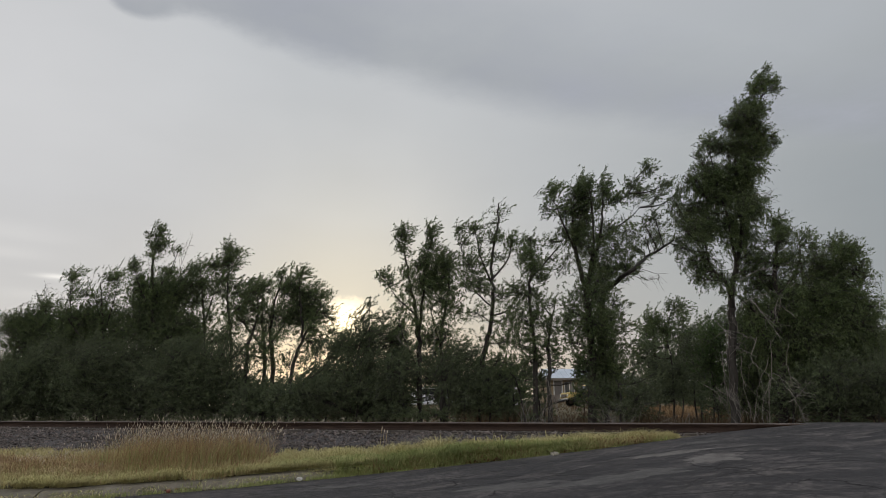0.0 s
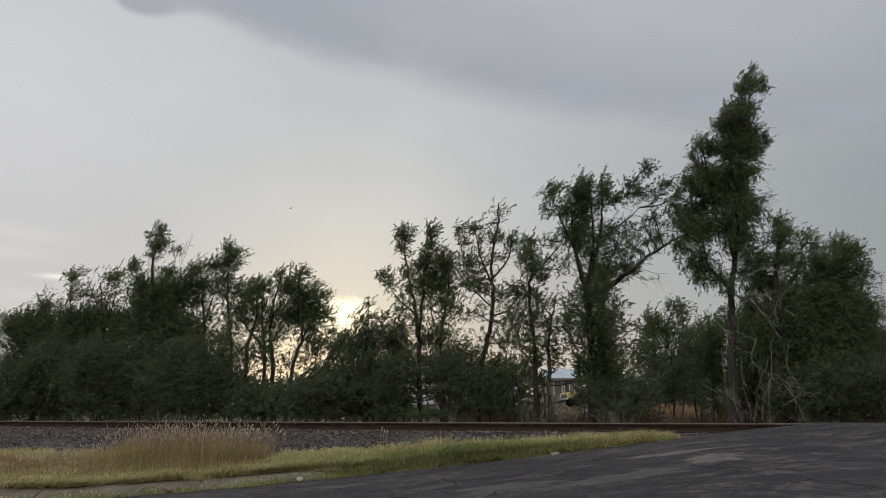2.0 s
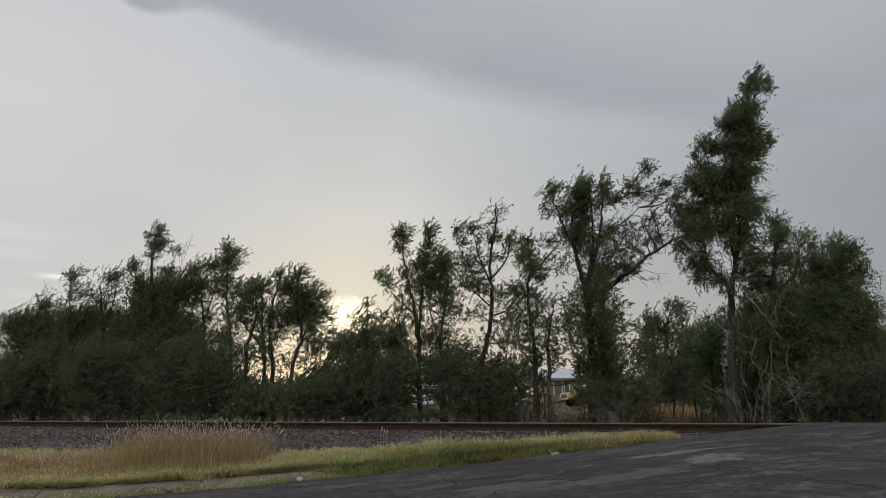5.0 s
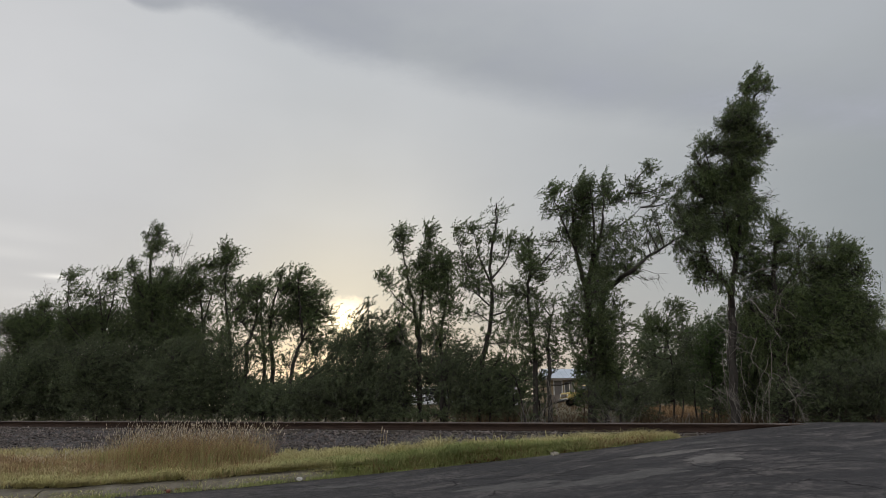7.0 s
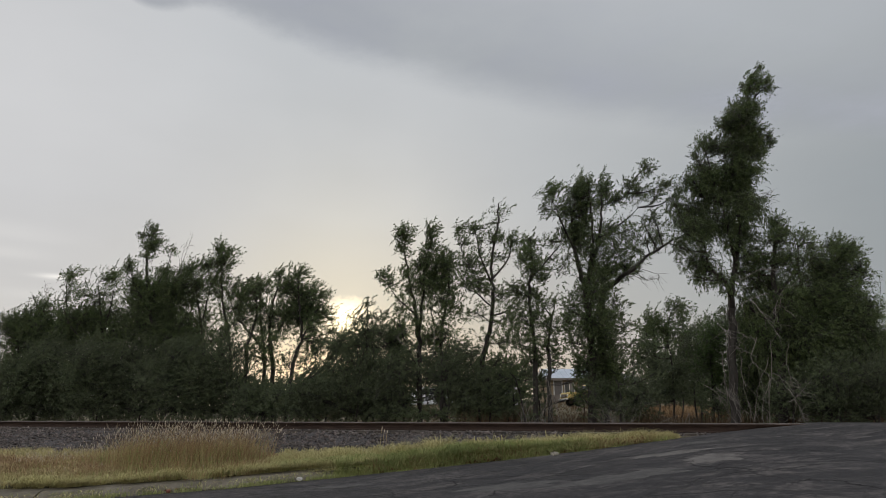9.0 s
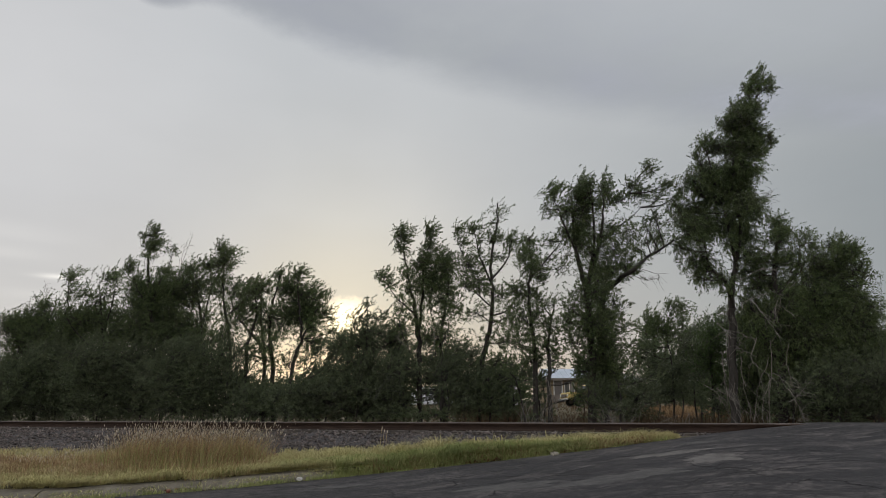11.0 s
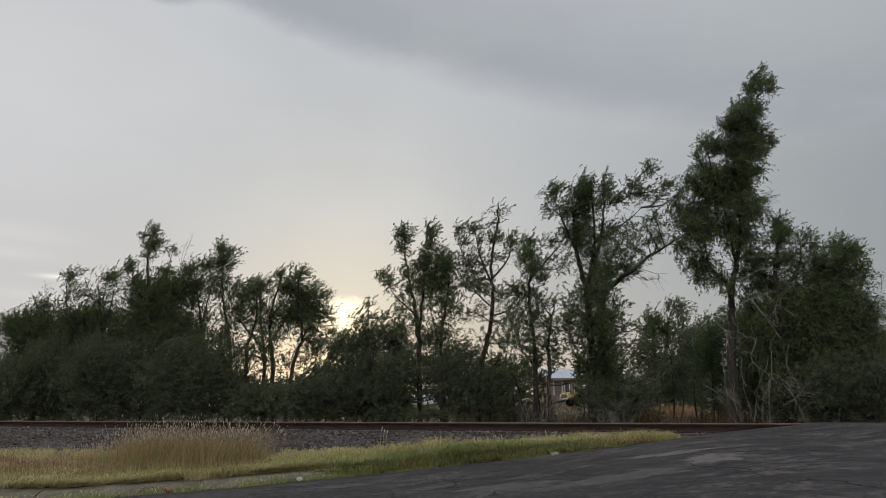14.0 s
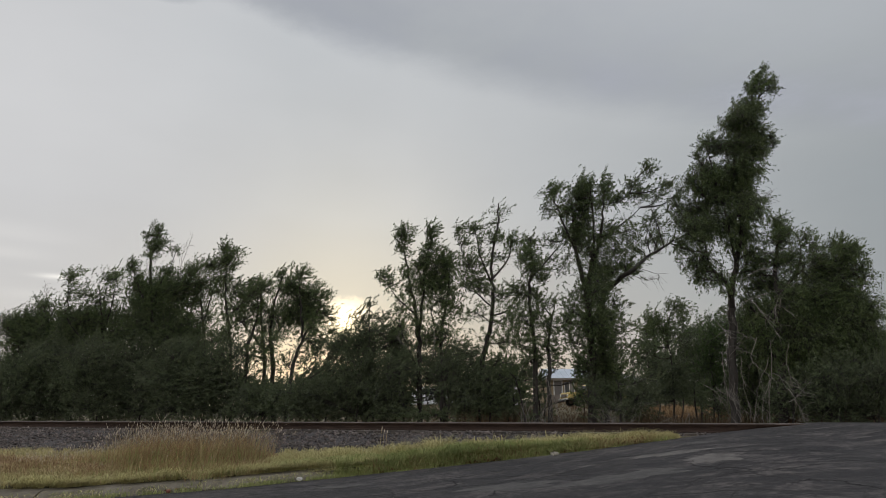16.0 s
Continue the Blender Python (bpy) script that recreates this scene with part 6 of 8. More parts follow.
# ---- railway ----
def rail_mesh(s0, s1):
    prof = [(-0.075, 0), (0.075, 0), (0.075, 0.012), (0.02, 0.03), (0.011, 0.045), (0.011, 0.125), (0.034, 0.142), (0.036, 0.172), (0.028, 0.18),
            (-0.028, 0.18), (-0.036, 0.172), (-0.034, 0.142), (-0.011, 0.125), (-0.011, 0.045), (-0.02, 0.03), (-0.075, 0.012)]
    k = len(prof)
    ss = np.array([s0, s1])
    v = np.array([(s, y, z) for s in ss for y, z in prof])
    q = np.array([(i, (i + 1) % k, k + (i + 1) % k, k + i) for i in range(k)])
    mi = [1 if i in (7, 8, 9) else 0 for i in range(k)]
    return mesh_of("rail", v, [q], [RUST, HEAD], mi)


def build_track():
    track = tagged(new("railway_track"), "rusty railway track on wooden sleepers and grey ballast", "railway", kind="structure")
    track.matrix_basis = pose(0, 0, -0.016, 0, 0, math.degrees(TRACK)) @ pose(0, 0, 0, 0, -0.04, 0)  # a slight fall along the line
    for q in (NEAR_RAIL, FAR_RAIL):
        child("rail", rail_mesh(-220, 90), track, pose(0, q, RAIL_TOP - 0.18), "rust-brown steel rail with a worn head")
    bm = box(-0.115, 0.115, -1.3, 1.3, -0.17, 0.0, 0.012)
    tie = part("sleeper", bm, TIE, track, m=pose(-40, 16.15, RAIL_TOP - 0.184))
    for i in range(1, 92):
        child("sleeper", tie.data, track, pose(-40 + i * 0.51 + random.uniform(-0.03, 0.03), 16.15 + random.uniform(-0.04, 0.04), RAIL_TOP - 0.184, 0, 0, random.uniform(-1.5, 1.5)))
    # ballast bed and its loose stones
    qs = np.array([12.9, 13.3, 13.8, 14.3, 14.75, 15.0, 15.35, 16.95, 17.5, 17.9, 18.5, 19.2])
    ss = np.arange(-220, 5.6, 0.4)
    S, Q = np.meshgrid(ss, qs, indexing="ij")
    Z = bed_z(Q) + 0.012 - 0.05 * ((Q > 15.2) & (Q < 17.2)) + np.random.default_rng(5).normal(0, 0.012, S.shape)
    Z[:, 0] -= 0.06
    n = len(qs)
    i, j = np.meshgrid(np.arange(len(ss) - 1), np.arange(n - 1), indexing="ij")
    f = np.stack([i * n + j, (i + 1) * n + j, (i + 1) * n + j + 1, i * n + j + 1], -1).reshape(-1, 4)
    tagged(child("ballast_bed", mesh_of("ballast_bed", np.stack([S, Q, Z], -1).reshape(-1, 3), [f], [GRAVEL], smooth=True), track), kind="stuff")
    rng = np.random.default_rng(11)
    # one rough stone shape, many sizes
    bm = bmesh.new()
    bmesh.ops.create_icosphere(bm, subdivisions=1, radius=1.0)
    shape = np.array([v.co[:] for v in bm.verts])
    tri = np.array([[v.index for v in f.verts] for f in bm.faces])
    bm.free()
    octa = np.array([(1, 0, 0), (-1, 0, 0), (0, 1, 0), (0, -1, 0), (0, 0, 1), (0, 0, -1)], float)
    otri = np.array([(0, 2, 4), (2, 1, 4), (1, 3, 4), (3, 0, 4), (2, 0, 5), (1, 2, 5), (3, 1, 5), (0, 3, 5)])
    small = [octa * (1 + rng.normal(0, 0.28, (6, 1))) * np.array([1.15, 0.9, 0.75]) for _ in range(9)]
    shapes = [shape * (1 + rng.normal(0, 0.25, (len(shape), 1))) * np.array([1, 0.8, 0.62]) for _ in range(9)]
    count = 22000
    s = np.where(rng.random(count) < 0.8, rng.uniform(-26, 5.5, count), rng.uniform(-60, -20, count))
    q = rng.uniform(12.95, 15.45, count)
    r = rng.uniform(0.017, 0.043, count) * np.where(rng.random(count) < 0.06, 1.7, 1.0)
    r = np.where(q > 15.0, np.minimum(r, 0.034), r)
    z = bed_z(q) + 0.012 + r * 0.25 + np.where(rng.random(count) < 0.15, 0.03, 0)
    near = np.where((s > -14) & (s < 4) & (r > 0.043))[0][:290]
    is_part = np.zeros(count, bool)
    is_part[near] = True
    vs, fs, c = [], [], 0
    for k in np.where(~is_part)[0]:
        a = rng.uniform(0, 6.28)
        m = np.array([[math.cos(a), -math.sin(a), 0], [math.sin(a), math.cos(a), 0], [0, 0, 1]])
        body, face = (shapes[k % 9], tri) if r[k] > 0.034 and s[k] > -20 else (small[k % 9], otri)
        vs.append(body @ m.T * r[k] + np.array([s[k], q[k], z[k]]))
        fs.append(face + c)
        c += len(body)
    tagged(child("ballast_stones", mesh_of("ballast_stones", np.vstack(vs), [np.vstack(fs)], [STONE]), track), kind="stuff")
    stone_meshes = [mesh_of("stone", sh, [tri], [STONE]) for sh in shapes]
    for k in near:
        ob = child("stone", stone_meshes[k % 9], track, pose(s[k], q[k], z[k] + 0.01, rng.uniform(-20, 20), rng.uniform(-20, 20), rng.uniform(0, 360)))
        ob.scale = (r[k],) * 3


build_track()


# ---- kerb and verge ----
def build_kerb():
    kerb = tagged(new("kerb"), "broken weathered concrete kerb half buried in grass", "kerb", kind="structure")
    x = -16.0
    rng = random.Random(4)
    while x < -1.95:
        w = min(rng.uniform(2.2, 3.4), -1.9 - x)
        xs = np.linspace(x, x + w - 0.02, 8)
        ys, zs = edge_y(xs), edge_z(xs)
        vs = []
        drop = rng.uniform(-0.008, 0.008)
        for a, b, h in zip(xs, ys, zs):
            sunk = np.interp(a, [-3.2, -1.6], [1.0, 0.65])
            for dy, dz in ((-0.08, -0.1), (-0.08, 0.012), (-0.01, 0.085), (0.10, 0.155), (0.30, 0.185), (0.55, 0.192), (0.57, -0.1)):
                vs.append((a + rng.uniform(-0.012, 0.012), b + dy + rng.uniform(-0.012, 0.012), h + dz * sunk + drop + (rng.uniform(-0.012, 0.006) if dz > 0 else 0)))
        f = [(i * 7 + j, i * 7 + (j + 1) % 7, i * 7 + 7 + (j + 1) % 7, i * 7 + 7 + j) for i in range(7) for j in range(7)]
        me = bpy.data.meshes.new("kerb_section")
        me.from_pydata(vs, [], f + [tuple(range(7))[::-1], tuple(range(49, 56))])
        me.materials.append(CONCRETE)
        child("kerb_section", me, kerb)
        x += w


def blades(rng, x, y, z, h, width, lean, curl=0.5):
    """Curved grass blades rooted at x, y, z."""
    n = len(x)
    a = rng.uniform(0, 2 * np.pi, n)
    side = np.stack([np.cos(a), np.sin(a), np.zeros(n)], 1) * (np.asarray(width) * rng.uniform(0.7, 1.3, n))[:, None]
    b = a + np.pi / 2 + rng.normal(0, 0.5, n)
    bend = np.stack([np.cos(b), np.sin(b), np.zeros(n)], 1) * (h * rng.uniform(0.1, curl, n))[:, None] + np.array([lean, 0, 0]) * h[:, None]
    p = np.stack([x, y, z], 1)
    up = np.zeros((n, 3))
    up[:, 2] = h
    mid, tip = p + up * 0.55 + bend * 0.3, p + up * rng.uniform(0.85, 1, n)[:, None] + bend
    v = np.stack([p - side, p + side, mid + side * 0.8, mid - side * 0.8, tip], 1).reshape(-1, 3)
    k = np.arange(n)[:, None] * 5
    return v, k + np.array([[0, 1, 2, 3]]), k + np.array([[3, 2, 4]])


def arched(rng, x, y, z, h, reach, away, width):
    """Drooping blades: they rise, arch over towards the angle away and hang."""
    n = len(x)
    d = np.stack([np.cos(away), np.sin(away), np.zeros(n)], 1)
    side = np.stack([-np.sin(away), np.cos(away), np.zeros(n)], 1) * (width * rng.uniform(0.7, 1.3, n))[:, None]
    p = np.stack([x, y, z], 1)
    up = np.array([0, 0, 1.0]) * h[:, None]
    r = reach[:, None] * d
    drop = rng.uniform(0.45, 0.95, n)[:, None]
    p1, p2, p3 = p + up * 0.7 + r * 0.22, p + up + r * 0.6, p + up * drop + r
    v = np.stack([p - side, p + side, p1 + side, p1 - side, p2 + side * 0.75, p2 - side * 0.75, p3], 1).reshape(-1, 3)
    k = np.arange(n)[:, None] * 7
    return v, np.vstack([k + np.array([[0, 1, 2, 3]]), k + np.array([[3, 2, 4, 5]])]), k + np.array([[5, 4, 6]])


def tussocks(rng, cx, cy, spread, per, h, reach, bias, width):
    """Tufts of arched blades round the given centres, leaning out and towards the road by bias."""
    n = len(cx) * per
    k = np.repeat(np.arange(len(cx)), per)
    a = rng.uniform(0, 2 * np.pi, n)
    x, y = cx[k] + np.cos(a) * np.abs(rng.normal(0, spread, n)), cy[k] + np.sin(a) * np.abs(rng.normal(0, spread, n))
    away = np.arctan2(np.sin(a) - bias, np.cos(a) + 0.25) + rng.normal(0, 0.5, n)
    size = rng.uniform(0.7, 1.25, len(cx))[k]
    return arched(rng, x, y, land_z(x, y) - 0.01, h[k] * size * rng.uniform(0.55, 1.2, n), reach[k] * size * rng.uniform(0.5, 1.3, n), away, width)


def noise2(x, y, s):
    return np.array([noise.noise((a * s, b * s, 3.3)) for a, b in zip(x, y)])


def build_verge():
    rng = np.random.default_rng(21)
    n = 64000
    x = rng.uniform(-17, 4.45, n)
    ey = edge_y(x)
    toe = (13.35 - ACROSS[0] * x) / ACROSS[1] + 0.1
    f = rng.random(n)
    s0 = np.where(x < -1.95, 0.31, 0.0)
    y = ey + s0 + (np.maximum(toe, ey + 0.75) - ey - s0) * f
    keep = (x > -2.0) | (y > ey + 0.3)
    x, y, f, ey = x[keep], y[keep], f[keep], ey[keep]
    z = land_z(x, y) - 0.01 + 0.03 * ((x < -1.5) & (y < ey + 0.56))
    nz = noise2(x, y, 0.7)
    h = (0.15 + 0.05 * nz + 0.14 * np.clip((x + 3.0) / 3, 0, 1)) * rng.uniform(0.6, 1.35, len(x))
    h *= np.where((f < 0.03) | (f > 0.94), 0.6, 1.0)
    h *= np.interp(x, [0, 1.5, 2.5, 3.5, 4.45], [1, 0.85, 0.75, 0.6, 0.35])
    h *= np.clip(1.0 + 1.2 * noise2(x, y + 9, 3.6), 0.45, 1.75)
    h = np.clip(h, 0.04, 0.52)
    brown = rng.random(len(x)) < np.interp(x, [-4, -2.6], [1, 0.05]) * np.interp(f + 0.12 * nz, [0.1, 0.28, 0.55, 0.72], [0.08, 0.62, 0.62, 0.12])
    straw = rng.random(len(x)) < np.clip(0.35 + 0.9 * noise2(x + 40, y, 0.5) + 0.75 * f + np.where(x < -3.5, 0.32, -0.36) + np.interp(x, [2.0, 3.3], [0, 0.8]), 0.08, 0.95)
    pale = ~brown & (f > np.where(x > -3.6, 0.2, 0.62) + 0.15 * nz) & (rng.random(len(x)) < 0.88)
    h *= np.where(x < -3.6, 0.82, np.interp(f, [0, 0.2, 0.5, 1], [0.4, 0.5, 0.95, 1.05]))
    for name, pick, mat, lab in (("verge_grass", ~straw & ~brown & ~pale, GREEN_BLADE, "short green grass on the verge"), ("brown_verge_grass", brown, RUST_STEM, "brown dead grass on the verge"), ("pale_verge_grass", pale, PALE_BLADE, "pale yellow-green grass on the verge"), ("dry_verge_grass", straw & ~brown & ~pale, STRAW_BLADE, "dry yellow grass on the verge")):
        v, q, t = blades(rng, x[pick], y[pick], z[pick], h[pick], 0.005, 0.1, 1.5)
        tagged(new(name, mesh_of(name, v, [q, t], [mat])), lab, "grass", kind="stuff")
    # drooping tussocks along the road's edge, and looser ones over the dry part
    for name, count, x0, x1, f0, f1, per, hh, rr, bias, mat, lab in (
            ("tussock_grass", 240, -3.9, 3.2, 0.0, 0.24, 70, 0.17, 0.24, 0.7, GREEN_BLADE, "drooping green grass tussocks along the road edge"),
            ("pale_tussock_grass", 230, -3.6, 3.8, 0.25, 0.95, 60, 0.25, 0.16, 0.3, PALE_BLADE, "pale green grass tussocks on the verge"),
            ("dry_tussock_grass", 240, -14, -3.6, 0.15, 0.7, 60, 0.16, 0.2, 0.3, STRAW_BLADE, "loose tussocks of dry straw grass"),
            ("brown_tussock_grass", 190, -12, -3.6, 0.2, 0.6, 70, 0.17, 0.2, 0.3, RUST_STEM, "loose tussocks of brown dead grass"),
            ("kerb_tussock_grass", 210, -14, -1.5, -0.05, 0.03, 60, 0.15, 0.27, 1.2, PALE_BLADE, "yellow-green grass hanging over the kerb"),
            ("green_tussock_grass", 170, -14, -3.4, 0.0, 0.3, 70, 0.12, 0.2, 0.6, PALE_BLADE, "low yellow-green tussocks beside the kerb")):
        cx = rng.uniform(x0, x1, count)
        ey = edge_y(cx) + np.where(cx < -1.95, 0.36, 0.16)
        cy = ey + (np.maximum((13.35 - ACROSS[0] * cx) / ACROSS[1], ey + 0.5) - ey) * rng.uniform(f0, f1, count)
        small = np.interp(cx, [-3.9, 0, 2.5, 3.5, 4.4], [0.65, 1.15, 0.95, 0.7, 0.4]) if x1 > 0 else np.ones(count)
        v, q, t = tussocks(rng, cx, cy, 0.09, per, hh * small, rr * small, bias, 0.0045)
        tagged(new(name, mesh_of(name, v, [q, t], [mat])), lab, "grass", kind="stuff")
    # tufts creeping over the kerb and the road's edge
    n = 7500
    c = np.concatenate([rng.uniform(-15, -1.4, 70), rng.uniform(-1.4, 4.4, 12)])
    x = c[rng.integers(0, len(c), n)] + rng.normal(0, 0.13, n)
    y = edge_y(x) + rng.uniform(-0.2, 0.04, n)
    v, q, t = blades(rng, x, y, edge_z(x) - 0.01 + 0.07 * (y > edge_y(x)) * (x < -1.5), rng.uniform(0.04, 0.13, n), 0.005, 0.1, 0.9)
    tagged(new("kerb_grass", mesh_of("kerb_grass", v, [q, t], [GREEN_BLADE])), "grass tufts growing over the kerb", "grass", kind="stuff")
    # the fringe that drapes from the verge to bare asphalt, here and there dead
    for name, n, mat, lab in (("draped_grass", 7500, GREEN_BLADE, "green grass draped over the road edge"), ("draped_dry_grass", 2500, PALE_BLADE, "dry yellow grass draped over the road edge"), ("dead_grass_fringe", 1500, RUST_STEM, "dead brown grass along the road edge")):
        x = rng.uniform(-1.7, 4.4, n)
        if mat == GREEN_BLADE:
            x = rng.uniform(-2.1, 2.9, n)
        if mat == PALE_BLADE:
            x = np.where(rng.random(n) < 0.7, rng.uniform(2.3, 4.4, n), x)
        if mat == RUST_STEM:
            x = rng.choice(np.array([-1.3, -0.5, 0.5, 0.9, 1.5, 2.9, 3.3, 3.7]), n) + rng.normal(0, 0.16, n)
        y = edge_y(x) + rng.uniform(-0.03, 0.14, n)
        small = np.interp(x, [0, 2.5, 3.6, 4.4], [1, 0.85, 0.6, 0.35])
        v, q, t = arched(rng, x, y, np.maximum(edge_z(x), land_z(x, y)) - 0.01, small * rng.uniform(0.07, 0.2, n), small * rng.uniform(0.05, 0.2, n), rng.normal(-1.45, 0.7, n), 0.0045)
        tagged(new(name, mesh_of(name, v, [q, t], [mat])), lab, "grass", kind="stuff")
    # dry grass behind the track
    n = 28000
    s, q2 = rng.uniform(-28, 14, n), 18.9 + 45 * rng.random(n) ** 2.2
    x, y = s * ALONG[0] + q2 * ACROSS[0], s * ALONG[1] + q2 * ACROSS[1]
    tall = rng.uniform(0.15, 0.55, n) * np.interp(q2, [19, 23, 30, 70], [0.4, 0.6, 0.35, 0.25])
    v, q, t = blades(rng, x, y, land_z(x, y), tall, 0.009 + 0.0007 * (q2 - 18), 0.15, 0.7)
    tagged(new("rough_dry_grass", mesh_of("rough_dry_grass", v, [q, t], [BROWN_BLADE])), "rough dry grass under the elms", "grass", kind="stuff")

    # dark low weeds along the foot of the row
    n = 16000
    s, q2 = rng.uniform(-34, 14, n), 18.95 + 2.2 * rng.random(n) ** 1.3
    x, y = s * ALONG[0] + q2 * ACROSS[0], s * ALONG[1] + q2 * ACROSS[1]
    v, q, t = blades(rng, x, y, land_z(x, y), rng.uniform(0.12, 0.5, n) * np.interp(s, [-6, -4, -2, 0], [1.0, 0.6, 0.6, 0.9]), 0.012, 0.1, 0.9)
    tagged(new("dark_weeds", mesh_of("dark_weeds", v, [q, t], [LEAF_DARK])), "low dark green weeds at the foot of the elms", "weeds", kind="stuff")

    # tall brown weeds just beyond the track
    n = 15000
    s, q2 = rng.uniform(-9, 13.5, n), rng.uniform(20.3, 24.5, n)
    x, y = s * ALONG[0] + q2 * ACROSS[0], s * ALONG[1] + q2 * ACROSS[1]
    tall = rng.uniform(0.6, 1.1, n) * (1 + 0.3 * noise2(x, y, 0.9))
    v, q, t = blades(rng, x, y, land_z(x, y), tall, 0.006, 0.1, 0.4)
    tagged(new("brown_weeds", mesh_of("brown_weeds", v, [q, t], [BROWN_BLADE])), "tall brown dry weeds beyond the track", "grass", kind="stuff")

    # a patch of pale tall grass in the yard
    n = 5000
    x, y = rng.uniform(11.6, 14.6, n), rng.uniform(35, 41, n)
    v, q, t = blades(rng, x, y, land_z(x, y), rng.uniform(0.15, 0.6, n), 0.014, 0.15, 0.9)
    tagged(new("pale_yard_grass", mesh_of("pale_yard_grass", v, [q, t], [RUST_STEM])), "pale dry grass in the yard behind the elms", "grass", kind="stuff")


TUFTS = []


def build_tall_grass():
    rng = np.random.default_rng(8)
    for i in range(31):
        front = i >= 17  # a lower ragged row before the tall one
        x0 = -8.4 + i * 0.268 + rng.normal(0, 0.05) if not front else -8.0 + (i - 17) * 0.31 + rng.normal(0, 0.1)
        tall = np.interp(x0, [-8.2, -7.0, -6.3, -4.2, -3.8], [0.42, 0.6, 1.02, 1.0, 0.85])
        tall = tall * rng.uniform(0.38, 0.62) if front else tall
        y0 = 15.0 + 0.02 * x0 + rng.normal(0, 0.25) - (0.75 if front else 0)
        z0 = float(land_z(np.array([x0]), np.array([y0]))[0])
        n = 90 if front else 260 if x0 > -6.6 else 110
        x, y = rng.normal(0, 0.2, n), rng.normal(0, 0.28, n)
        h = tall * np.clip(rng.normal(0.78, 0.15, n), 0.4, 1.12)
        v, q, t = blades(rng, x, y, np.zeros(n) - 0.02, h, 0.003, 0.11, 0.85)
        tips = v.reshape(-1, 5, 3)[:, 4]
        mids = v.reshape(-1, 5, 3)[:, 3]
        d = unit(unit(tips - mids) * 0.55 + np.array([0.12, 0, 0.8]))
        hl = rng.uniform(0.04, 0.095, n)[:, None]
        w = unit(np.cross(d, rng.normal(size=(n, 3)))) * 0.0052
        w2 = unit(np.cross(d, w)) * 0.0052
        a, m, e = tips - d * hl * 0.5, tips + d * hl * 0.1, tips + d * hl * 0.6
        headed = (rng.random(n) < (0.03 if front else 0.6)) & (h > tall * 0.66)
        hv = np.stack([a, m + w, m + w2, m - w, m - w2, e], 1)[headed].reshape(-1, 3)
        k = np.arange(headed.sum())[:, None] * 6 + len(v)
        ht = np.concatenate([k + np.array([[0, b, c]]) for b, c in ((2, 1), (3, 2), (4, 3), (1, 4))] + [k + np.array([[5, b, c]]) for b, c in ((1, 2), (2, 3), (3, 4), (4, 1))])
        # leafy lower growth
        nb = 420
        lv, lq, lt = blades(rng, rng.normal(0, 0.22, nb), rng.normal(0, 0.3, nb), np.zeros(nb) - 0.02, tall * rng.uniform(0.2, 0.66, nb), 0.004, 0.12, 1.2)
        tone, low = rng.choice(3, n, p=(0.55, 0.40, 0.05)), rng.choice(3, nb, p=(0.36, 0.22, 0.42))
        thing = tagged(new("tall_grass"), "clump of tall dry grass with pale seed heads", "grass", group="tall grass by the ballast")
        thing.location = (x0, y0, z0)
        stems = child("stems", mesh_of("stems", np.vstack([v, lv]), [np.vstack([q, lq + len(v)]), np.vstack([t, lt + len(v)])], [RUST_STEM, STRAW_BLADE, GREEN_BLADE], np.concatenate([tone, low, tone, low])), thing)
        if headed.any():
            child("seed_heads", mesh_of("seed_heads", hv, [ht - len(v)], [SEED]), thing)
        TUFTS.append((thing, Vector((x0, y0, z0)), i))


build_kerb()
build_verge()
build_tall_grass()

# ---- the yard behind the trees ----
def flat(name, col, rough=0.5, metal=0.0, spec=0.4, vary=0.12, scale=5):
    return surface(name, [tuple(c * (1 - vary * 2) for c in col), col, tuple(min(1, c * (1 + vary)) for c in col)], scale, rough, metal, spec=spec, bump=0.1)


BRICK = surface("tan_brick", [(0.13, 0.098, 0.060), (0.185, 0.142, 0.087), (0.245, 0.195, 0.125)], 3, 0.9, fine=0.4)
ROUGHSTONE = surface("grey_stone_wall", [(0.10, 0.085, 0.07), (0.16, 0.14, 0.12), (0.24, 0.215, 0.19)], 2.5, 0.9, fine=0.5)
METAL_ROOF = surface("galvanised_roof_sheet", [(0.28, 0.32, 0.37), (0.36, 0.40, 0.45), (0.43, 0.46, 0.50)], 1.0, 0.45, 0.3, fine=0.3)
SHINGLE = surface("grey_shingles", [(0.13, 0.13, 0.14), (0.20, 0.20, 0.21), (0.28, 0.27, 0.28)], 2.0, 0.9, fine=0.5)
WHITE_TRIM = flat("white_painted_trim", (0.40, 0.39, 0.37), 0.6)
DARK_DOOR = flat("dark_brown_door", (0.07, 0.06, 0.055), 0.6)
WOOD = surface("greyed_timber", [(0.07, 0.06, 0.05), (0.12, 0.10, 0.085), (0.17, 0.15, 0.13)], 3, 0.9, stretch=(1, 1, 4))
YELLOW = flat("faded_yellow_paint", (0.38, 0.28, 0.09), 0.7)
WHITE_CAR = flat("white_car_paint", (0.52, 0.53, 0.55), 0.35)
RUBBER = flat("black_rubber", (0.02, 0.02, 0.02), 0.85)
CHROME = flat("dull_chrome", (0.55, 0.55, 0.55), 0.3, 0.9)
LAMP_GLASS = flat("clear_lamp_lens", (0.6, 0.6, 0.57), 0.15)
SHED_WALL = surface("pale_shed_boards", [(0.24, 0.23, 0.24), (0.33, 0.32, 0.33), (0.42, 0.40, 0.41)], 2.5, 0.85, fine=0.3, stretch=(4, 1, 0.6))


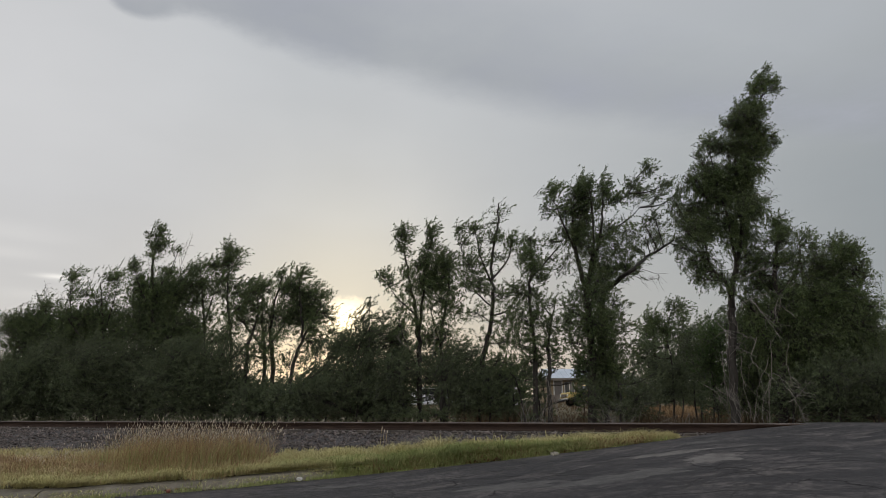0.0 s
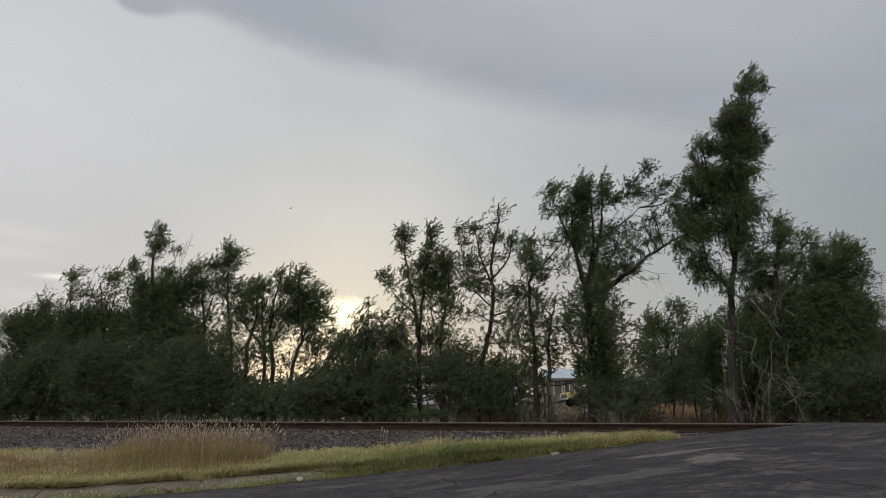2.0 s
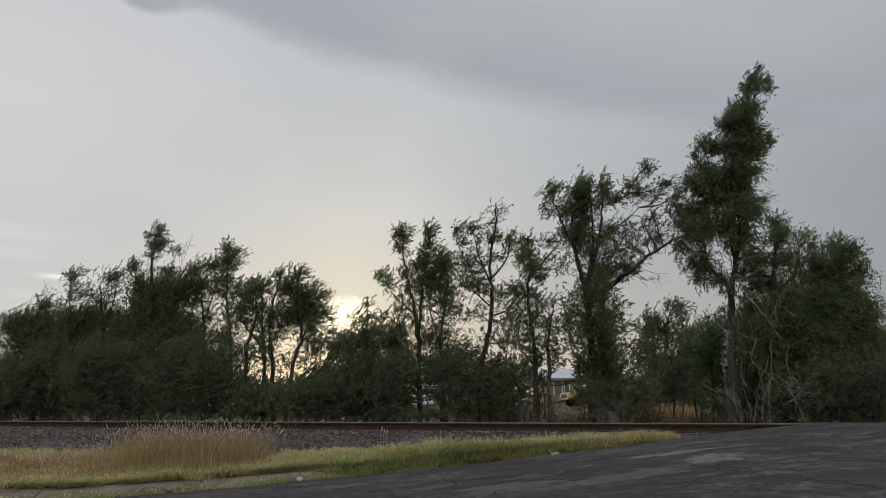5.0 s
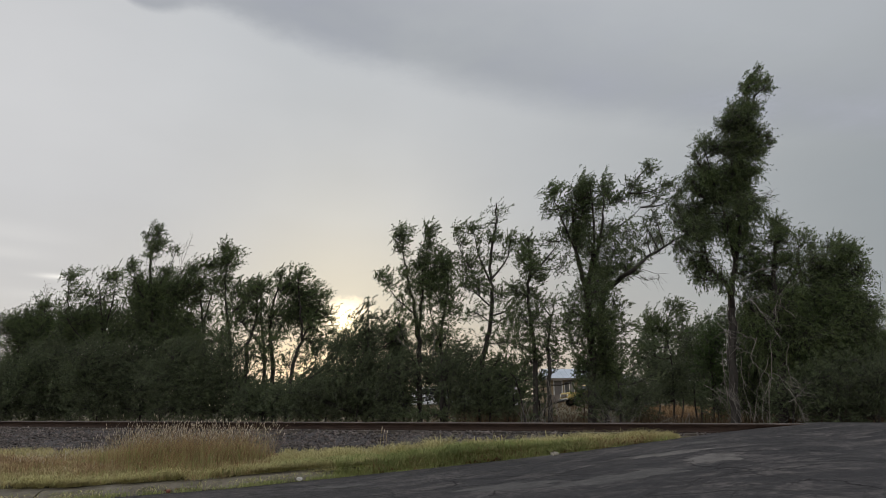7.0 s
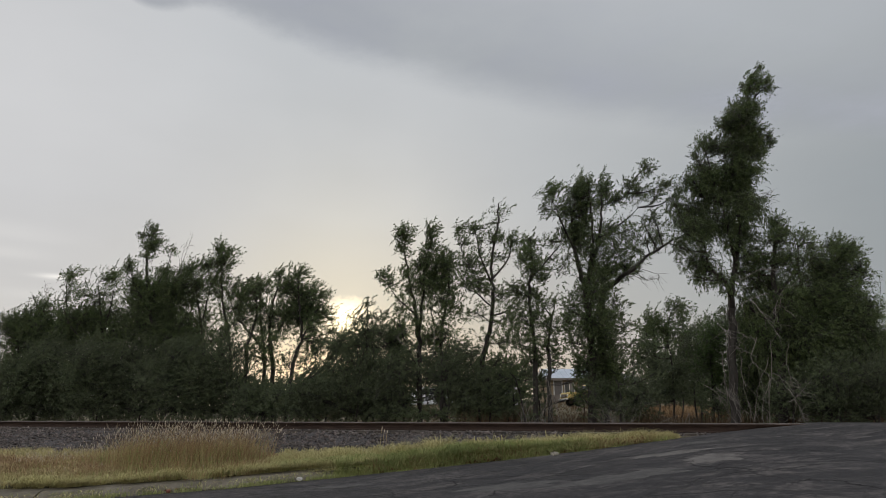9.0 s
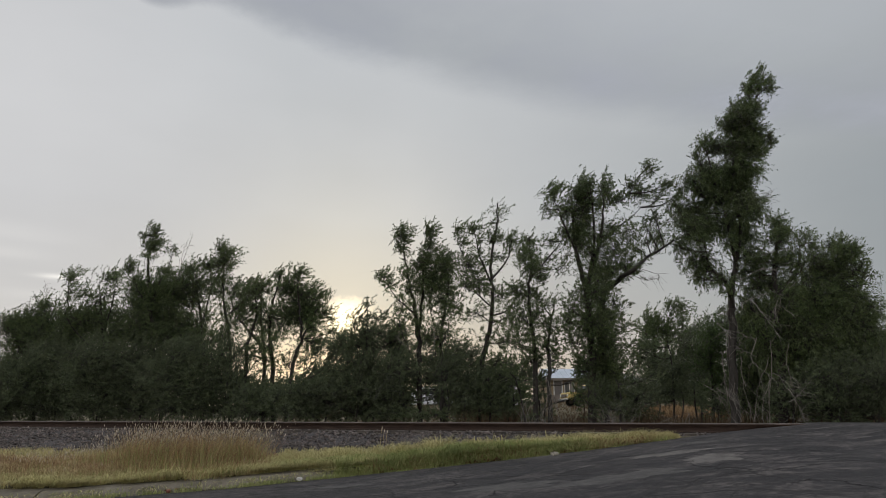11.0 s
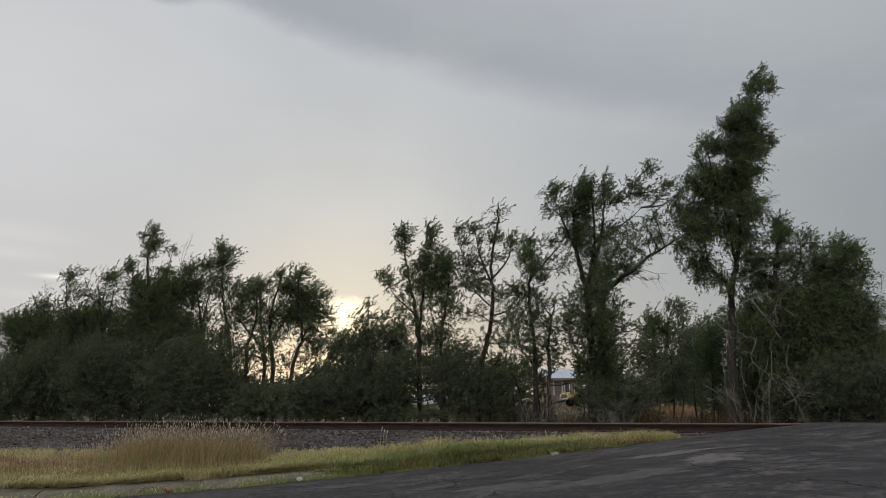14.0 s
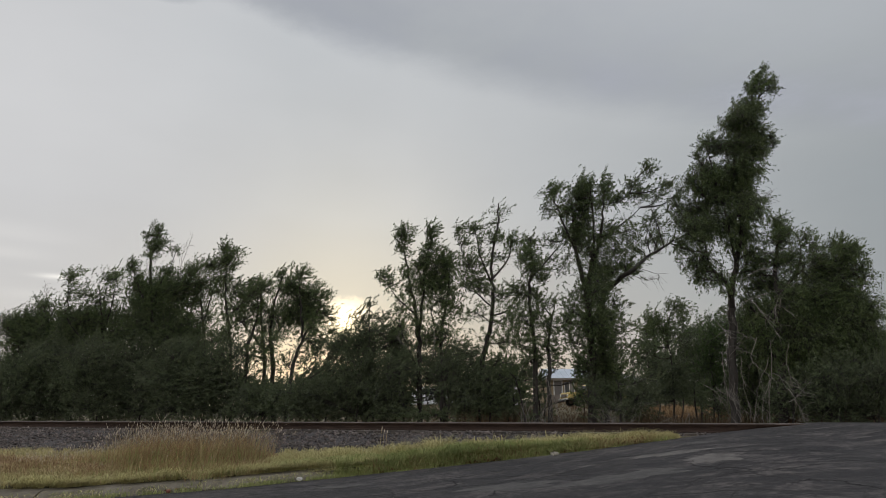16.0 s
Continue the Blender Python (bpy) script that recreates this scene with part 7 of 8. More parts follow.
def glass_material():
    m, N = material("dark_window_glass")
    p = N.add("ShaderNodeBsdfPrincipled", {"Base Color": (0.02, 0.025, 0.03, 1), "Roughness": 0.06, "Specular IOR Level": 0.6})
    N.add("ShaderNodeOutputMaterial", {0: p.outputs[0]})
    return m


GLASS = glass_material()


def window_unit(house, x, y, z, w, h):
    win = part("window", box(-w / 2, w / 2, 0.02, 0.06, 0, h), WOOD, house, m=pose(x, y, z))
    for a0, a1, b0, b1 in ((-w / 2 - .07, -w / 2, -.07, h + .07), (w / 2, w / 2 + .07, -.07, h + .07), (-w / 2, w / 2, h, h + .07), (-w / 2, w / 2, -.07, 0), (-.025, .025, 0, h)):
        part("frame", box(a0, a1, -0.05, 0.03, b0, b1, 0.008), WHITE_TRIM, win, "white painted frame")
    for a in (-1, 1):
        part("pane", box(min(a * .025, a * w / 2), max(a * .025, a * w / 2), 0.0, 0.015, 0, h), GLASS, win, "dark window pane")


def build_house():
    house = tagged(new("house"), "low tan brick house with a pale metal roof behind the elms", "house")
    house.location = (10.2, 67.5, 2.72)
    part("wall", box(0, 6.2, 0, 6, 0, 2.3), BRICK, house, "tan brick wall")
    part("stone_facing", box(2.9, 6.25, -0.06, 0.0, 0, 2.1), ROUGHSTONE, house, "rough grey stone facing")
    # main gable roof, its ridge along the front, with standing seams
    prof = [(-0.5, 2.24), (3.0, 3.36), (6.5, 2.24), (6.5, 2.36), (3.0, 3.48), (-0.5, 2.36)]
    bm = prism(prof, -0.35, 6.5)
    bm.transform(Matrix(((0, 1, 0, 0), (1, 0, 0, 0), (0, 0, 1, 0), (0, 0, 0, 1))))
    bmesh.ops.recalc_face_normals(bm, faces=bm.faces[:])
    roof = part("roof", bm, METAL_ROOF, house, "pale blue-grey metal roof")
    for i in range(12):
        bm = box(-0.02, 0.02, -0.02, 3.68, 0, 0.045)
        part("seam", bm, METAL_ROOF, roof, m=pose(-0.2 + i * 0.57, -0.5, 2.36, 17.7))
    part("fascia", box(-0.36, 6.52, -0.54, -0.5, 2.16, 2.36), WOOD, house)
    door = part("door", box(-0.36, 0.36, -0.03, 0.03, 0, 2.0, 0.01), DARK_DOOR, house, "dark door in a white frame", pose(0.95, -0.08, 0.1))
    for a, b in ((-0.44, -0.36), (0.36, 0.44)):
        part("frame", box(a, b, -0.05, 0.05, 0, 2.12, 0.01), WHITE_TRIM, door)
    part("lintel", box(-0.36, 0.36, -0.05, 0.05, 2.0, 2.12, 0.01), WHITE_TRIM, door)
    part("handle", box(0.25, 0.30, -0.09, -0.03, 0.95, 1.05, 0.01), CHROME, door)
    window_unit(house, 2.05, -0.12, 0.95, 0.85, 0.95)
    window_unit(house, 4.2, -0.12, 0.95, 1.1, 1.0)
    part("step", box(0.4, 2.0, -0.8, -0.06, -0.05, 0.12, 0.02), CONCRETE, house)
    for i in range(9):
        part("porch_board", box(-0.3 + i * 0.26, -0.08 + i * 0.26, -1.1, -1.05, 0.1, 0.75, 0.01), WOOD, house, "")
    # lower wing with a hipped shingle roof
    part("wing_wall", box(6.26, 9.0, 0.6, 5.4, 0, 2.2), ROUGHSTONE, house, "dark stone wing")
    bm = bmesh.new()
    a = [bm.verts.new(p) for p in ((5.9, 0.1, 2.2), (9.4, 0.1, 2.2), (9.4, 5.9, 2.2), (5.9, 5.9, 2.2))]
    b = [bm.verts.new(p) for p in ((5.9, 3.0, 3.25), (7.4, 3.0, 3.25))]
    for f in ((a[0], a[1], b[1], b[0]), (a[1], a[2], b[1]), (a[2], a[3], b[0], b[1]), (a[3], a[0], b[0]), (a[3], a[2], a[1], a[0])):
        bm.faces.new(f)
    bmesh.ops.recalc_face_normals(bm, faces=bm.faces[:])
    part("wing_roof", bm, SHINGLE, house, "grey shingled hip roof")
    window_unit(house, 7.8, 0.55, 0.9, 1.0, 0.9)


def wheel(parent, x, y, r, w):
    bm = bmesh.new()
    bmesh.ops.create_cone(bm, cap_ends=True, segments=24, radius1=r, radius2=r, depth=w, matrix=Matrix.Rotation(radians(90), 4, "X"))
    bmesh.ops.bevel(bm, geom=[e for e in bm.edges if e.calc_face_angle(0) > 1], offset=0.04, segments=2, affect="EDGES")
    wh = new("wheel")
    wh.parent = parent
    wh.location = (x, y, r)
    part("tyre", bm, RUBBER, wh, "black tyre", smooth=True)
    bm = bmesh.new()
    bmesh.ops.create_cone(bm, cap_ends=True, segments=20, radius1=r * 0.6, radius2=r * 0.5, depth=w + 0.03, matrix=Matrix.Rotation(radians(90), 4, "X"))
    part("rim", bm, WOOD, wh, "dull grey metal rim")


def build_pickup():
    """An old pickup, its nose towards -x."""
    t = tagged(new("pickup_truck"), "old faded yellow pickup truck parked by the house", "truck")
    t.matrix_basis = pose(9.35, 54, 2.25, 0, 0, 12)
    body = [(0.0, 0.5), (0.05, 0.95), (0.2, 1.04), (1.35, 1.10), (1.55, 1.12), (1.95, 1.62), (2.15, 1.68), (2.9, 1.68), (3.05, 1.12), (4.75, 1.12), (4.8, 0.5),
            (4.3, 0.45), (4.25, 0.7), (4.0, 0.85), (3.7, 0.85), (3.45, 0.7), (3.4, 0.42), (1.3, 0.42), (1.25, 0.7), (1.0, 0.85), (0.7, 0.85), (0.45, 0.7), (0.4, 0.45)]
    part("body", prism(body, -0.9, 0.9, 0.035), YELLOW, t, "faded yellow body")
    for x in (0.85, 3.85):
        for y in (-0.82, 0.82):
            wheel(t, x, y, 0.37, 0.24)
    part("windscreen", prism([(1.52, 1.15), (1.56, 1.15), (1.94, 1.58), (1.9, 1.58)], -0.78, 0.78), GLASS, t)
    for y in (-0.915, 0.895):
        part("side_window", prism([(1.72, 1.16), (2.8, 1.16), (2.75, 1.55), (2.05, 1.55)], y, y + 0.02), GLASS, t)
    part("bumper", box(-0.1, 0.02, -0.88, 0.88, 0.42, 0.58, 0.02), CHROME, t, "dull chrome bumper")
    part("grille", box(-0.02, 0.03, -0.5, 0.5, 0.66, 0.9, 0.01), WOOD, t)
    for y in (-0.7, 0.7):
        bm = bmesh.new()
        bmesh.ops.create_uvsphere(bm, u_segments=14, v_segments=8, radius=0.1, matrix=Matrix.Translation((0.02, y, 0.8)) @ Matrix.Diagonal((0.5, 1, 1, 1)))
        part("headlight", bm, LAMP_GLASS, t, smooth=True)


def build_car():
    t = tagged(new("car"), "white car parked among shrubs behind the track", "car")
    t.matrix_basis = pose(-3.4, 50, 1.98, 0, 0, -8)
    body = [(0.0, 0.45), (0.03, 0.75), (0.15, 0.85), (1.1, 0.98), (1.75, 1.42), (2.1, 1.48), (3.0, 1.47), (3.6, 1.05), (4.3, 0.98), (4.4, 0.5),
            (3.95, 0.4), (3.9, 0.6), (3.65, 0.72), (3.4, 0.72), (3.15, 0.6), (3.1, 0.35), (1.2, 0.35), (1.15, 0.6), (0.9, 0.72), (0.65, 0.72), (0.4, 0.6), (0.35, 0.4)]
    part("body", prism(body, -0.85, 0.85, 0.04), WHITE_CAR, t, "white car body")
    for x in (0.78, 3.52):
        for y in (-0.76, 0.76):
            wheel(t, x, y, 0.31, 0.2)
    for y in (-0.862, 0.845):
        part("side_window", prism([(1.35, 1.0), (3.35, 1.04), (2.95, 1.38), (1.85, 1.38)], y, y + 0.02), GLASS, t)
    for y in (-0.65, 0.65):
        part("headlight", box(-0.01, 0.08, y - 0.15, y + 0.15, 0.62, 0.76, 0.02), LAMP_GLASS, t)


def build_shed():
    s = tagged(new("shed"), "small pale board shed behind the elms", "shed")
    s.location = (3.8, 58, 2.42)
    part("wall", box(0, 2.5, 0, 2.2, 0, 2.2), SHED_WALL, s)
    for i in range(12):
        part("board", box(0.01 + i * 0.208, 0.195 + i * 0.208, -0.03, 0.0, 0, 2.2), SHED_WALL, s)
    part("roof", prism([(-0.15, 2.2), (1.25, 2.75), (2.65, 2.2), (2.65, 2.28), (1.25, 2.85), (-0.15, 2.28)], -0.2, 2.4), SHINGLE, s, "grey shed roof")


def outline(rng, rx, ry, n=34, rough=0.34):
    a = np.linspace(0, 2 * np.pi, n, endpoint=False)
    r = 1 + rough * (0.5 * np.sin(2 * a + rng.uniform(0, 6)) + 0.45 * np.sin(5 * a + rng.uniform(0, 6)) + 0.4 * np.sin(8 * a + rng.uniform(0, 6))) + rng.normal(0, rough * 0.2, n)
    return np.cos(a) * rx * r, np.sin(a) * ry * r


def build_patches():
    """Thin pale and dark repairs lying on the road."""
    rng = np.random.default_rng(17)
    pale = surface("pale_worn_patch", [(0.030, 0.027, 0.026), (0.080, 0.073, 0.068), (0.135, 0.124, 0.114)], 4, 0.9, fine=0.5)
    mid = surface("grey_worn_patch", [(0.024, 0.022, 0.022), (0.048, 0.045, 0.043), (0.085, 0.080, 0.074)], 3, 0.9, fine=0.5)
    for x, y, rx, ry, mat, what in ((3.89, 10.27, 0.44, 0.30, pale, "pale worn patch on the asphalt road"), (3.55, 11.14, 0.7, 0.16, pale, "pale worn patch on the asphalt road"),
                                    (4.36, 11.98, 0.40, 0.14, mid, "grey worn patch on the asphalt road"), (0.92, 10.11, 0.7, 0.3, mid, "grey worn patch on the asphalt road"),
                                    (2.42, 9.73, 0.9, 0.3, mid, "grey worn patch on the asphalt road"), (-1.75, 12.11, 0.6, 0.14, mid, "grey worn patch on the asphalt road")):
        ox, oy = outline(rng, rx, ry)
        rings = []
        for k in (1.0, 0.85, 0.55, 0.2):
            X, Y = x + ox * k, y + oy * k
            rings.append(np.stack([X, Y, road_z(X, Y) + (0.006 if k < 1 else -0.004)], 1))
        n = len(ox)
        i = np.arange(n)
        f = [np.stack([r * n + i, r * n + (i + 1) % n, (r + 1) * n + (i + 1) % n, (r + 1) * n + i], 1) for r in range(3)]
        tagged(new("road_patch", mesh_of("road_patch", np.vstack(rings), f + [(3 * n + i)[None, :]], [mat], smooth=True)), what, "road patch", kind="structure")


def build_cracks():
    """Open cracks in the old asphalt: thin ragged strips of dark filling."""
    rng = np.random.default_rng(29)
    tar = surface("dark_crack_filling", [(0.006, 0.0055, 0.006), (0.010, 0.009, 0.0095), (0.016, 0.0145, 0.015)], 9, 0.9)
    for wide, *flat_line in ((0.03, 3.56, 10.58, 3.62, 10.13, 3.73, 9.69, 4.01, 9.35, 4.03, 9.02, 4.08, 8.59),
                                 (0.026, 4.38, 8.37, 4.56, 8.32, 4.65, 8.18, 4.68, 7.98, 4.75, 7.8),
                                 (0.028, 0.02, 11.41, 0.14, 11.24, 0.16, 10.84, 0.12, 10.58),
                                 (0.018, 0.16, 11.36, 0.54, 11.26, 0.96, 11.16, 1.4, 10.9, 1.74, 10.69),
                                 (0.022, 0.53, 10.16, 0.57, 9.85, 0.61, 9.56),
                                 (0.022, 3.66, 12.84, 4.02, 12.89, 4.3, 12.73, 4.62, 12.43),
                                 (0.02, 3.57, 11.35, 4.09, 11.04, 4.57, 10.92),
                                 (0.02, 2.02, 11.82, 2.53, 11.57, 3.13, 11.4),
                                 (0.022, -3.48, 12.88, -2.86, 12.81, -2.13, 12.68, -1.43, 12.59),
                                 (0.018, 0.94, 10.3, 1.41, 10.21, 1.98, 9.84),
                                 (0.018, 3.98, 8.22, 4.31, 8.35, 4.38, 8.37)):
        line = curve_points(np.array(flat_line).reshape(-1, 2), 60)
        d = unit(np.gradient(line, axis=0))
        n = np.stack([-d[:, 1], d[:, 0]], 1)
        wander = np.cumsum(rng.normal(0, 0.02, 60))
        line = line + n * (wander - np.linspace(wander[0], wander[-1], 60))[:, None] + rng.normal(0, 0.006, line.shape)
        half = 0.6 * wide * np.sin(np.linspace(0.15, np.pi - 0.15, 60)) * rng.uniform(0.45, 1.3, 60)
        rows = [line + n * (half * k)[:, None] for k in (-1, 0, 1)]
        v = np.vstack([np.stack([r[:, 0], r[:, 1], road_z(r[:, 0], r[:, 1]) + lift], 1) for r, lift in zip(rows, (0.003, 0.005, 0.003))])
        i = np.arange(59)
        f = np.vstack([np.stack([k * 60 + i, k * 60 + i + 1, (k + 1) * 60 + i + 1, (k + 1) * 60 + i], 1) for k in (0, 1)])
        tagged(new("road_crack", mesh_of("road_crack", v, [f], [tar])), "dark open crack in the asphalt road", "road crack", kind="structure")


def build_litter():
    """Red-brown fallen leaves and crumbs of stone where the grass meets the road."""
    rng = np.random.default_rng(41)
    n = 1500
    c = rng.choice(np.array([-4.9, -1.2, -0.6, 0.2, 0.7, 0.95, 1.25, 1.7, 2.1, 2.6, 3.3]), n)
    x = c + rng.normal(0, 0.22, n)
    y = edge_y(x) - np.abs(rng.normal(0, 0.07, n)) + 0.08
    p = np.stack([x, y, edge_z(x) + rng.uniform(0.012, 0.06, n)], 1)
    a, b = unit(rng.normal(size=(n, 3)) * np.array([1, 1, 0.6])), rng.normal(size=(n, 3))
    b = unit(np.cross(a, b))
    ln = rng.uniform(0.02, 0.045, n)[:, None]
    v = np.stack([p - a * ln, p + b * ln * 0.5, p + a * ln, p - b * ln * 0.5], 1).reshape(-1, 3)
    q = np.arange(n * 4).reshape(-1, 4)
    leafmat = leafy("fallen_leaves", [(0.05, 0.028, 0.016), (0.12, 0.055, 0.030), (0.20, 0.11, 0.06)], 0.15)
    tagged(new("leaf_litter", mesh_of("leaf_litter", v, [q], [leafmat])), "red-brown fallen leaves along the road edge", "leaves", kind="stuff")


def build_brush():
    """Heaps of fallen dead branches along the far side of the track."""
    for x, y, w, h, n in ((4.7, 18.7, 1.0, 1.25, 55), (5.9, 18.0, 0.6, 0.9, 20), (2.35, 19.5, 0.45, 1.5, 24), (9.3, 16.9, 0.9, 1.0, 12), (8.0, 17.2, 0.8, 1.1, 8)):
        rng = np.random.default_rng(int(x * 100))
        z = float(land_z(np.array([x]), np.array([y]))[0])
        ob = tagged(new("brush_pile"), "heap of grey dead branches beside the track", "brush", group="brush heaps")
        ob.location = (x, y, z)
        for k in range(n):
            a = rng.uniform(0, 6.28)
            p0 = np.array([math.cos(a) * w * 0.35, rng.normal(0, 0.3), 0.02])
            p2 = np.array([rng.normal(0, 0.75) * w, rng.normal(0, 0.35), rng.uniform(0.1, 1.0) * h])
            p1 = 0.5 * (p0 + p2) + np.array([rng.normal(0, 0.12), 0, rng.uniform(0.05, 0.3) * h])
            v, q = tube(curve_points([p0, p1, p2], 9) + rng.normal(0, 0.008, (9, 3)), rng.uniform(0.004, 0.009), 0.002, 4)
            child("dead_branch", mesh_of("dead_branch", v, [q], [DEADWOOD], smooth=True), ob)


PALE_CONCRETE = surface("pale_broken_concrete", [(0.17, 0.15, 0.12), (0.26, 0.235, 0.195), (0.36, 0.33, 0.28)], 6, 0.9, fine=0.4)


def build_bits():
    """Litter and rubble along the road's edge."""
    rng = np.random.default_rng(3)
    bm = bmesh.new()
    bmesh.ops.create_icosphere(bm, subdivisions=3, radius=1.0)
    for v in bm.verts:
        v.co *= 0.7 + 0.6 * abs(noise.noise(v.co * 2.3)) + 0.35 * noise.noise(v.co * 6)
    paper = tagged(part("crumpled_paper", bm, WHITE_TRIM), "crumpled white paper on the road by the kerb", "litter")
    paper.matrix_basis = pose(-2.72, 13.62, 0.345) @ Matrix.Diagonal((0.062, 0.045, 0.042, 1))
    bm = box(-0.13, 0.13, -0.09, 0.09, 0, 0.11, 0.02, seg=2)
    for v in bm.verts:
        v.co += Vector(rng.normal(0, 0.012, 3))
    tagged(part("concrete_block", bm, PALE_CONCRETE), "broken pale concrete block in the grass edge", "rubble").matrix_basis = pose(2.06, 13.1, 0.80, 4, -3, 35) @ Matrix.Diagonal((0.5, 0.55, 0.6, 1))
    bm = box(-0.05, 0.05, -0.03, 0.03, 0, 0.07, 0.015)
    tagged(part("litter_cup", bm, flat("red_litter", (0.13, 0.045, 0.03), 0.8)), "small crushed red cup by the kerb", "litter").matrix_basis = pose(-4.95, 12.98, 0.165, 15, 0, 30) @ Matrix.Diagonal((0.8, 0.8, 0.8, 1))


INSECT = None


def build_insect():
    """A small fly that darts across the view."""
    fly = tagged(new("flying_insect"), "small dark flying insect with clear wings", "insect")
    bm = bmesh.new()
    for x, r in ((0.0, 0.0016), (0.0032, 0.0013), (-0.0038, 0.0014)):
        bmesh.ops.create_uvsphere(bm, u_segments=10, v_segments=6, radius=r, matrix=Matrix.Translation((x, 0, 0)) @ Matrix.Diagonal((1.6, 1, 1, 1)))
    part("body", bm, WOOD, fly, smooth=True)
    for s in (-1, 1):
        bm = bmesh.new()
        vs = [bm.verts.new((x, s * y, z)) for x, y, z in ((0.001, 0.001, 0.001), (0.003, 0.004, 0.002), (0.001, 0.0075, 0.003), (-0.003, 0.006, 0.0025), (-0.002, 0.002, 0.0015))]
        f = bm.faces.new(vs if s > 0 else vs[::-1])
        bmesh.ops.solidify(bm, geom=[f], thickness=0.0002)
        part("wing", bm, SHED_WALL, fly, "pale clear wing")
    return fly


INSECT = build_insect()
INSECT.scale = (0.65, 0.65, 0.65)
build_house()
build_pickup()
build_car()
build_shed()


def build_stalks():
    for x, y, h in ((-1.42, 16.1, 0.42), (-1.30, 16.15, 0.30), (-1.36, 16.05, 0.36)):
        z = float(bed_z(np.array([ACROSS[0] * x + ACROSS[1] * y]))[0])
        st = tagged(new("dry_stalk"), "thin dry weed stalk growing in the ballast", "weed", group="weeds in the ballast")
        st.location = (x, y, z)
        v, q = tube(curve_points([(0, 0, -0.03), (0.01, 0, h * 0.6), (0.03, 0, h)], 8), 0.005, 0.002, 5)
        child("stem", mesh_of("stem", v, [q], [STRAW_BLADE], smooth=True), st)
        v, q = tube(np.array([(0.026, 0, h * 0.82), (0.03, 0, h * 0.9), (0.034, 0, h)]), 0.011, 0.004, 6)
        child("seed_head", mesh_of("seed_head", v, [q], [SEED], smooth=True), st)


build_stalks()
build_bits()
build_patches()
build_cracks()
build_litter()
build_brush()



# ---- what the wind and the drifting cloud move ----
# metres by which the top of each tree leans, along the row
LEAN = {
    "f": ([0, 0.5, 1, 1.5, 2, 2.5, 3, 3.5, 4, 5, 6.5, 7, 7.5, 8, 9, 10, 11.5, 12, 12.5, 13.5, 14.5, 15.2, 16],
          [0, -.16, -.42, -.52, -.42, -.44, -.54, -.50, -.33, -.24, -.30, -.26, -.15, -.26, -.23, -.2, -.16, -.08, -.18, -.16, -.1, -.06, -.08]),
    "b": ([0, 3.5, 4.5, 6.5, 7, 8, 9, 10, 11.5, 13, 14, 15, 16], [0, 0, -.05, -.12, -.16, -.25, -.42, -.36, -.3, -.3, -.36, -.2, -.15]),
    "d": ([0, 2, 3, 4, 5, 6.5, 7.5, 9, 11.5, 13, 16], [0, 0, -.07, -.15, -.1, -.12, -.05, 0, -.05, -.02, 0]),
    "e": ([0, 1, 2, 3, 3.5, 4, 5.5, 6.5, 8, 9, 10.5, 11.5, 13, 16], [0, -.09, -.02, -.06, -.18, -.1, 0, .07, -.04, -.05, 0, .07, .07, .02]),
    "a": ([0, 4, 6.5, 9, 11.5, 14, 16], [0, 0, -.08, -.16, -.08, -.16, -.1]),
    "c": ([0, 3, 4.5, 7, 9, 12, 14, 16], [0, -.08, -.12, -.06, -.1, -.12, -.06, 0]),
    "g": ([0, 1.5, 3, 5, 7, 9, 12, 14, 16], [0, .06, .03, -.05, -.06, -.08, .02, .03, .02]),
    "s": ([0, 16], [0, 0]),
}


def lean_at(key, t):
    ts, vs = LEAN[key]
    return float(np.interp(t, ts, vs))


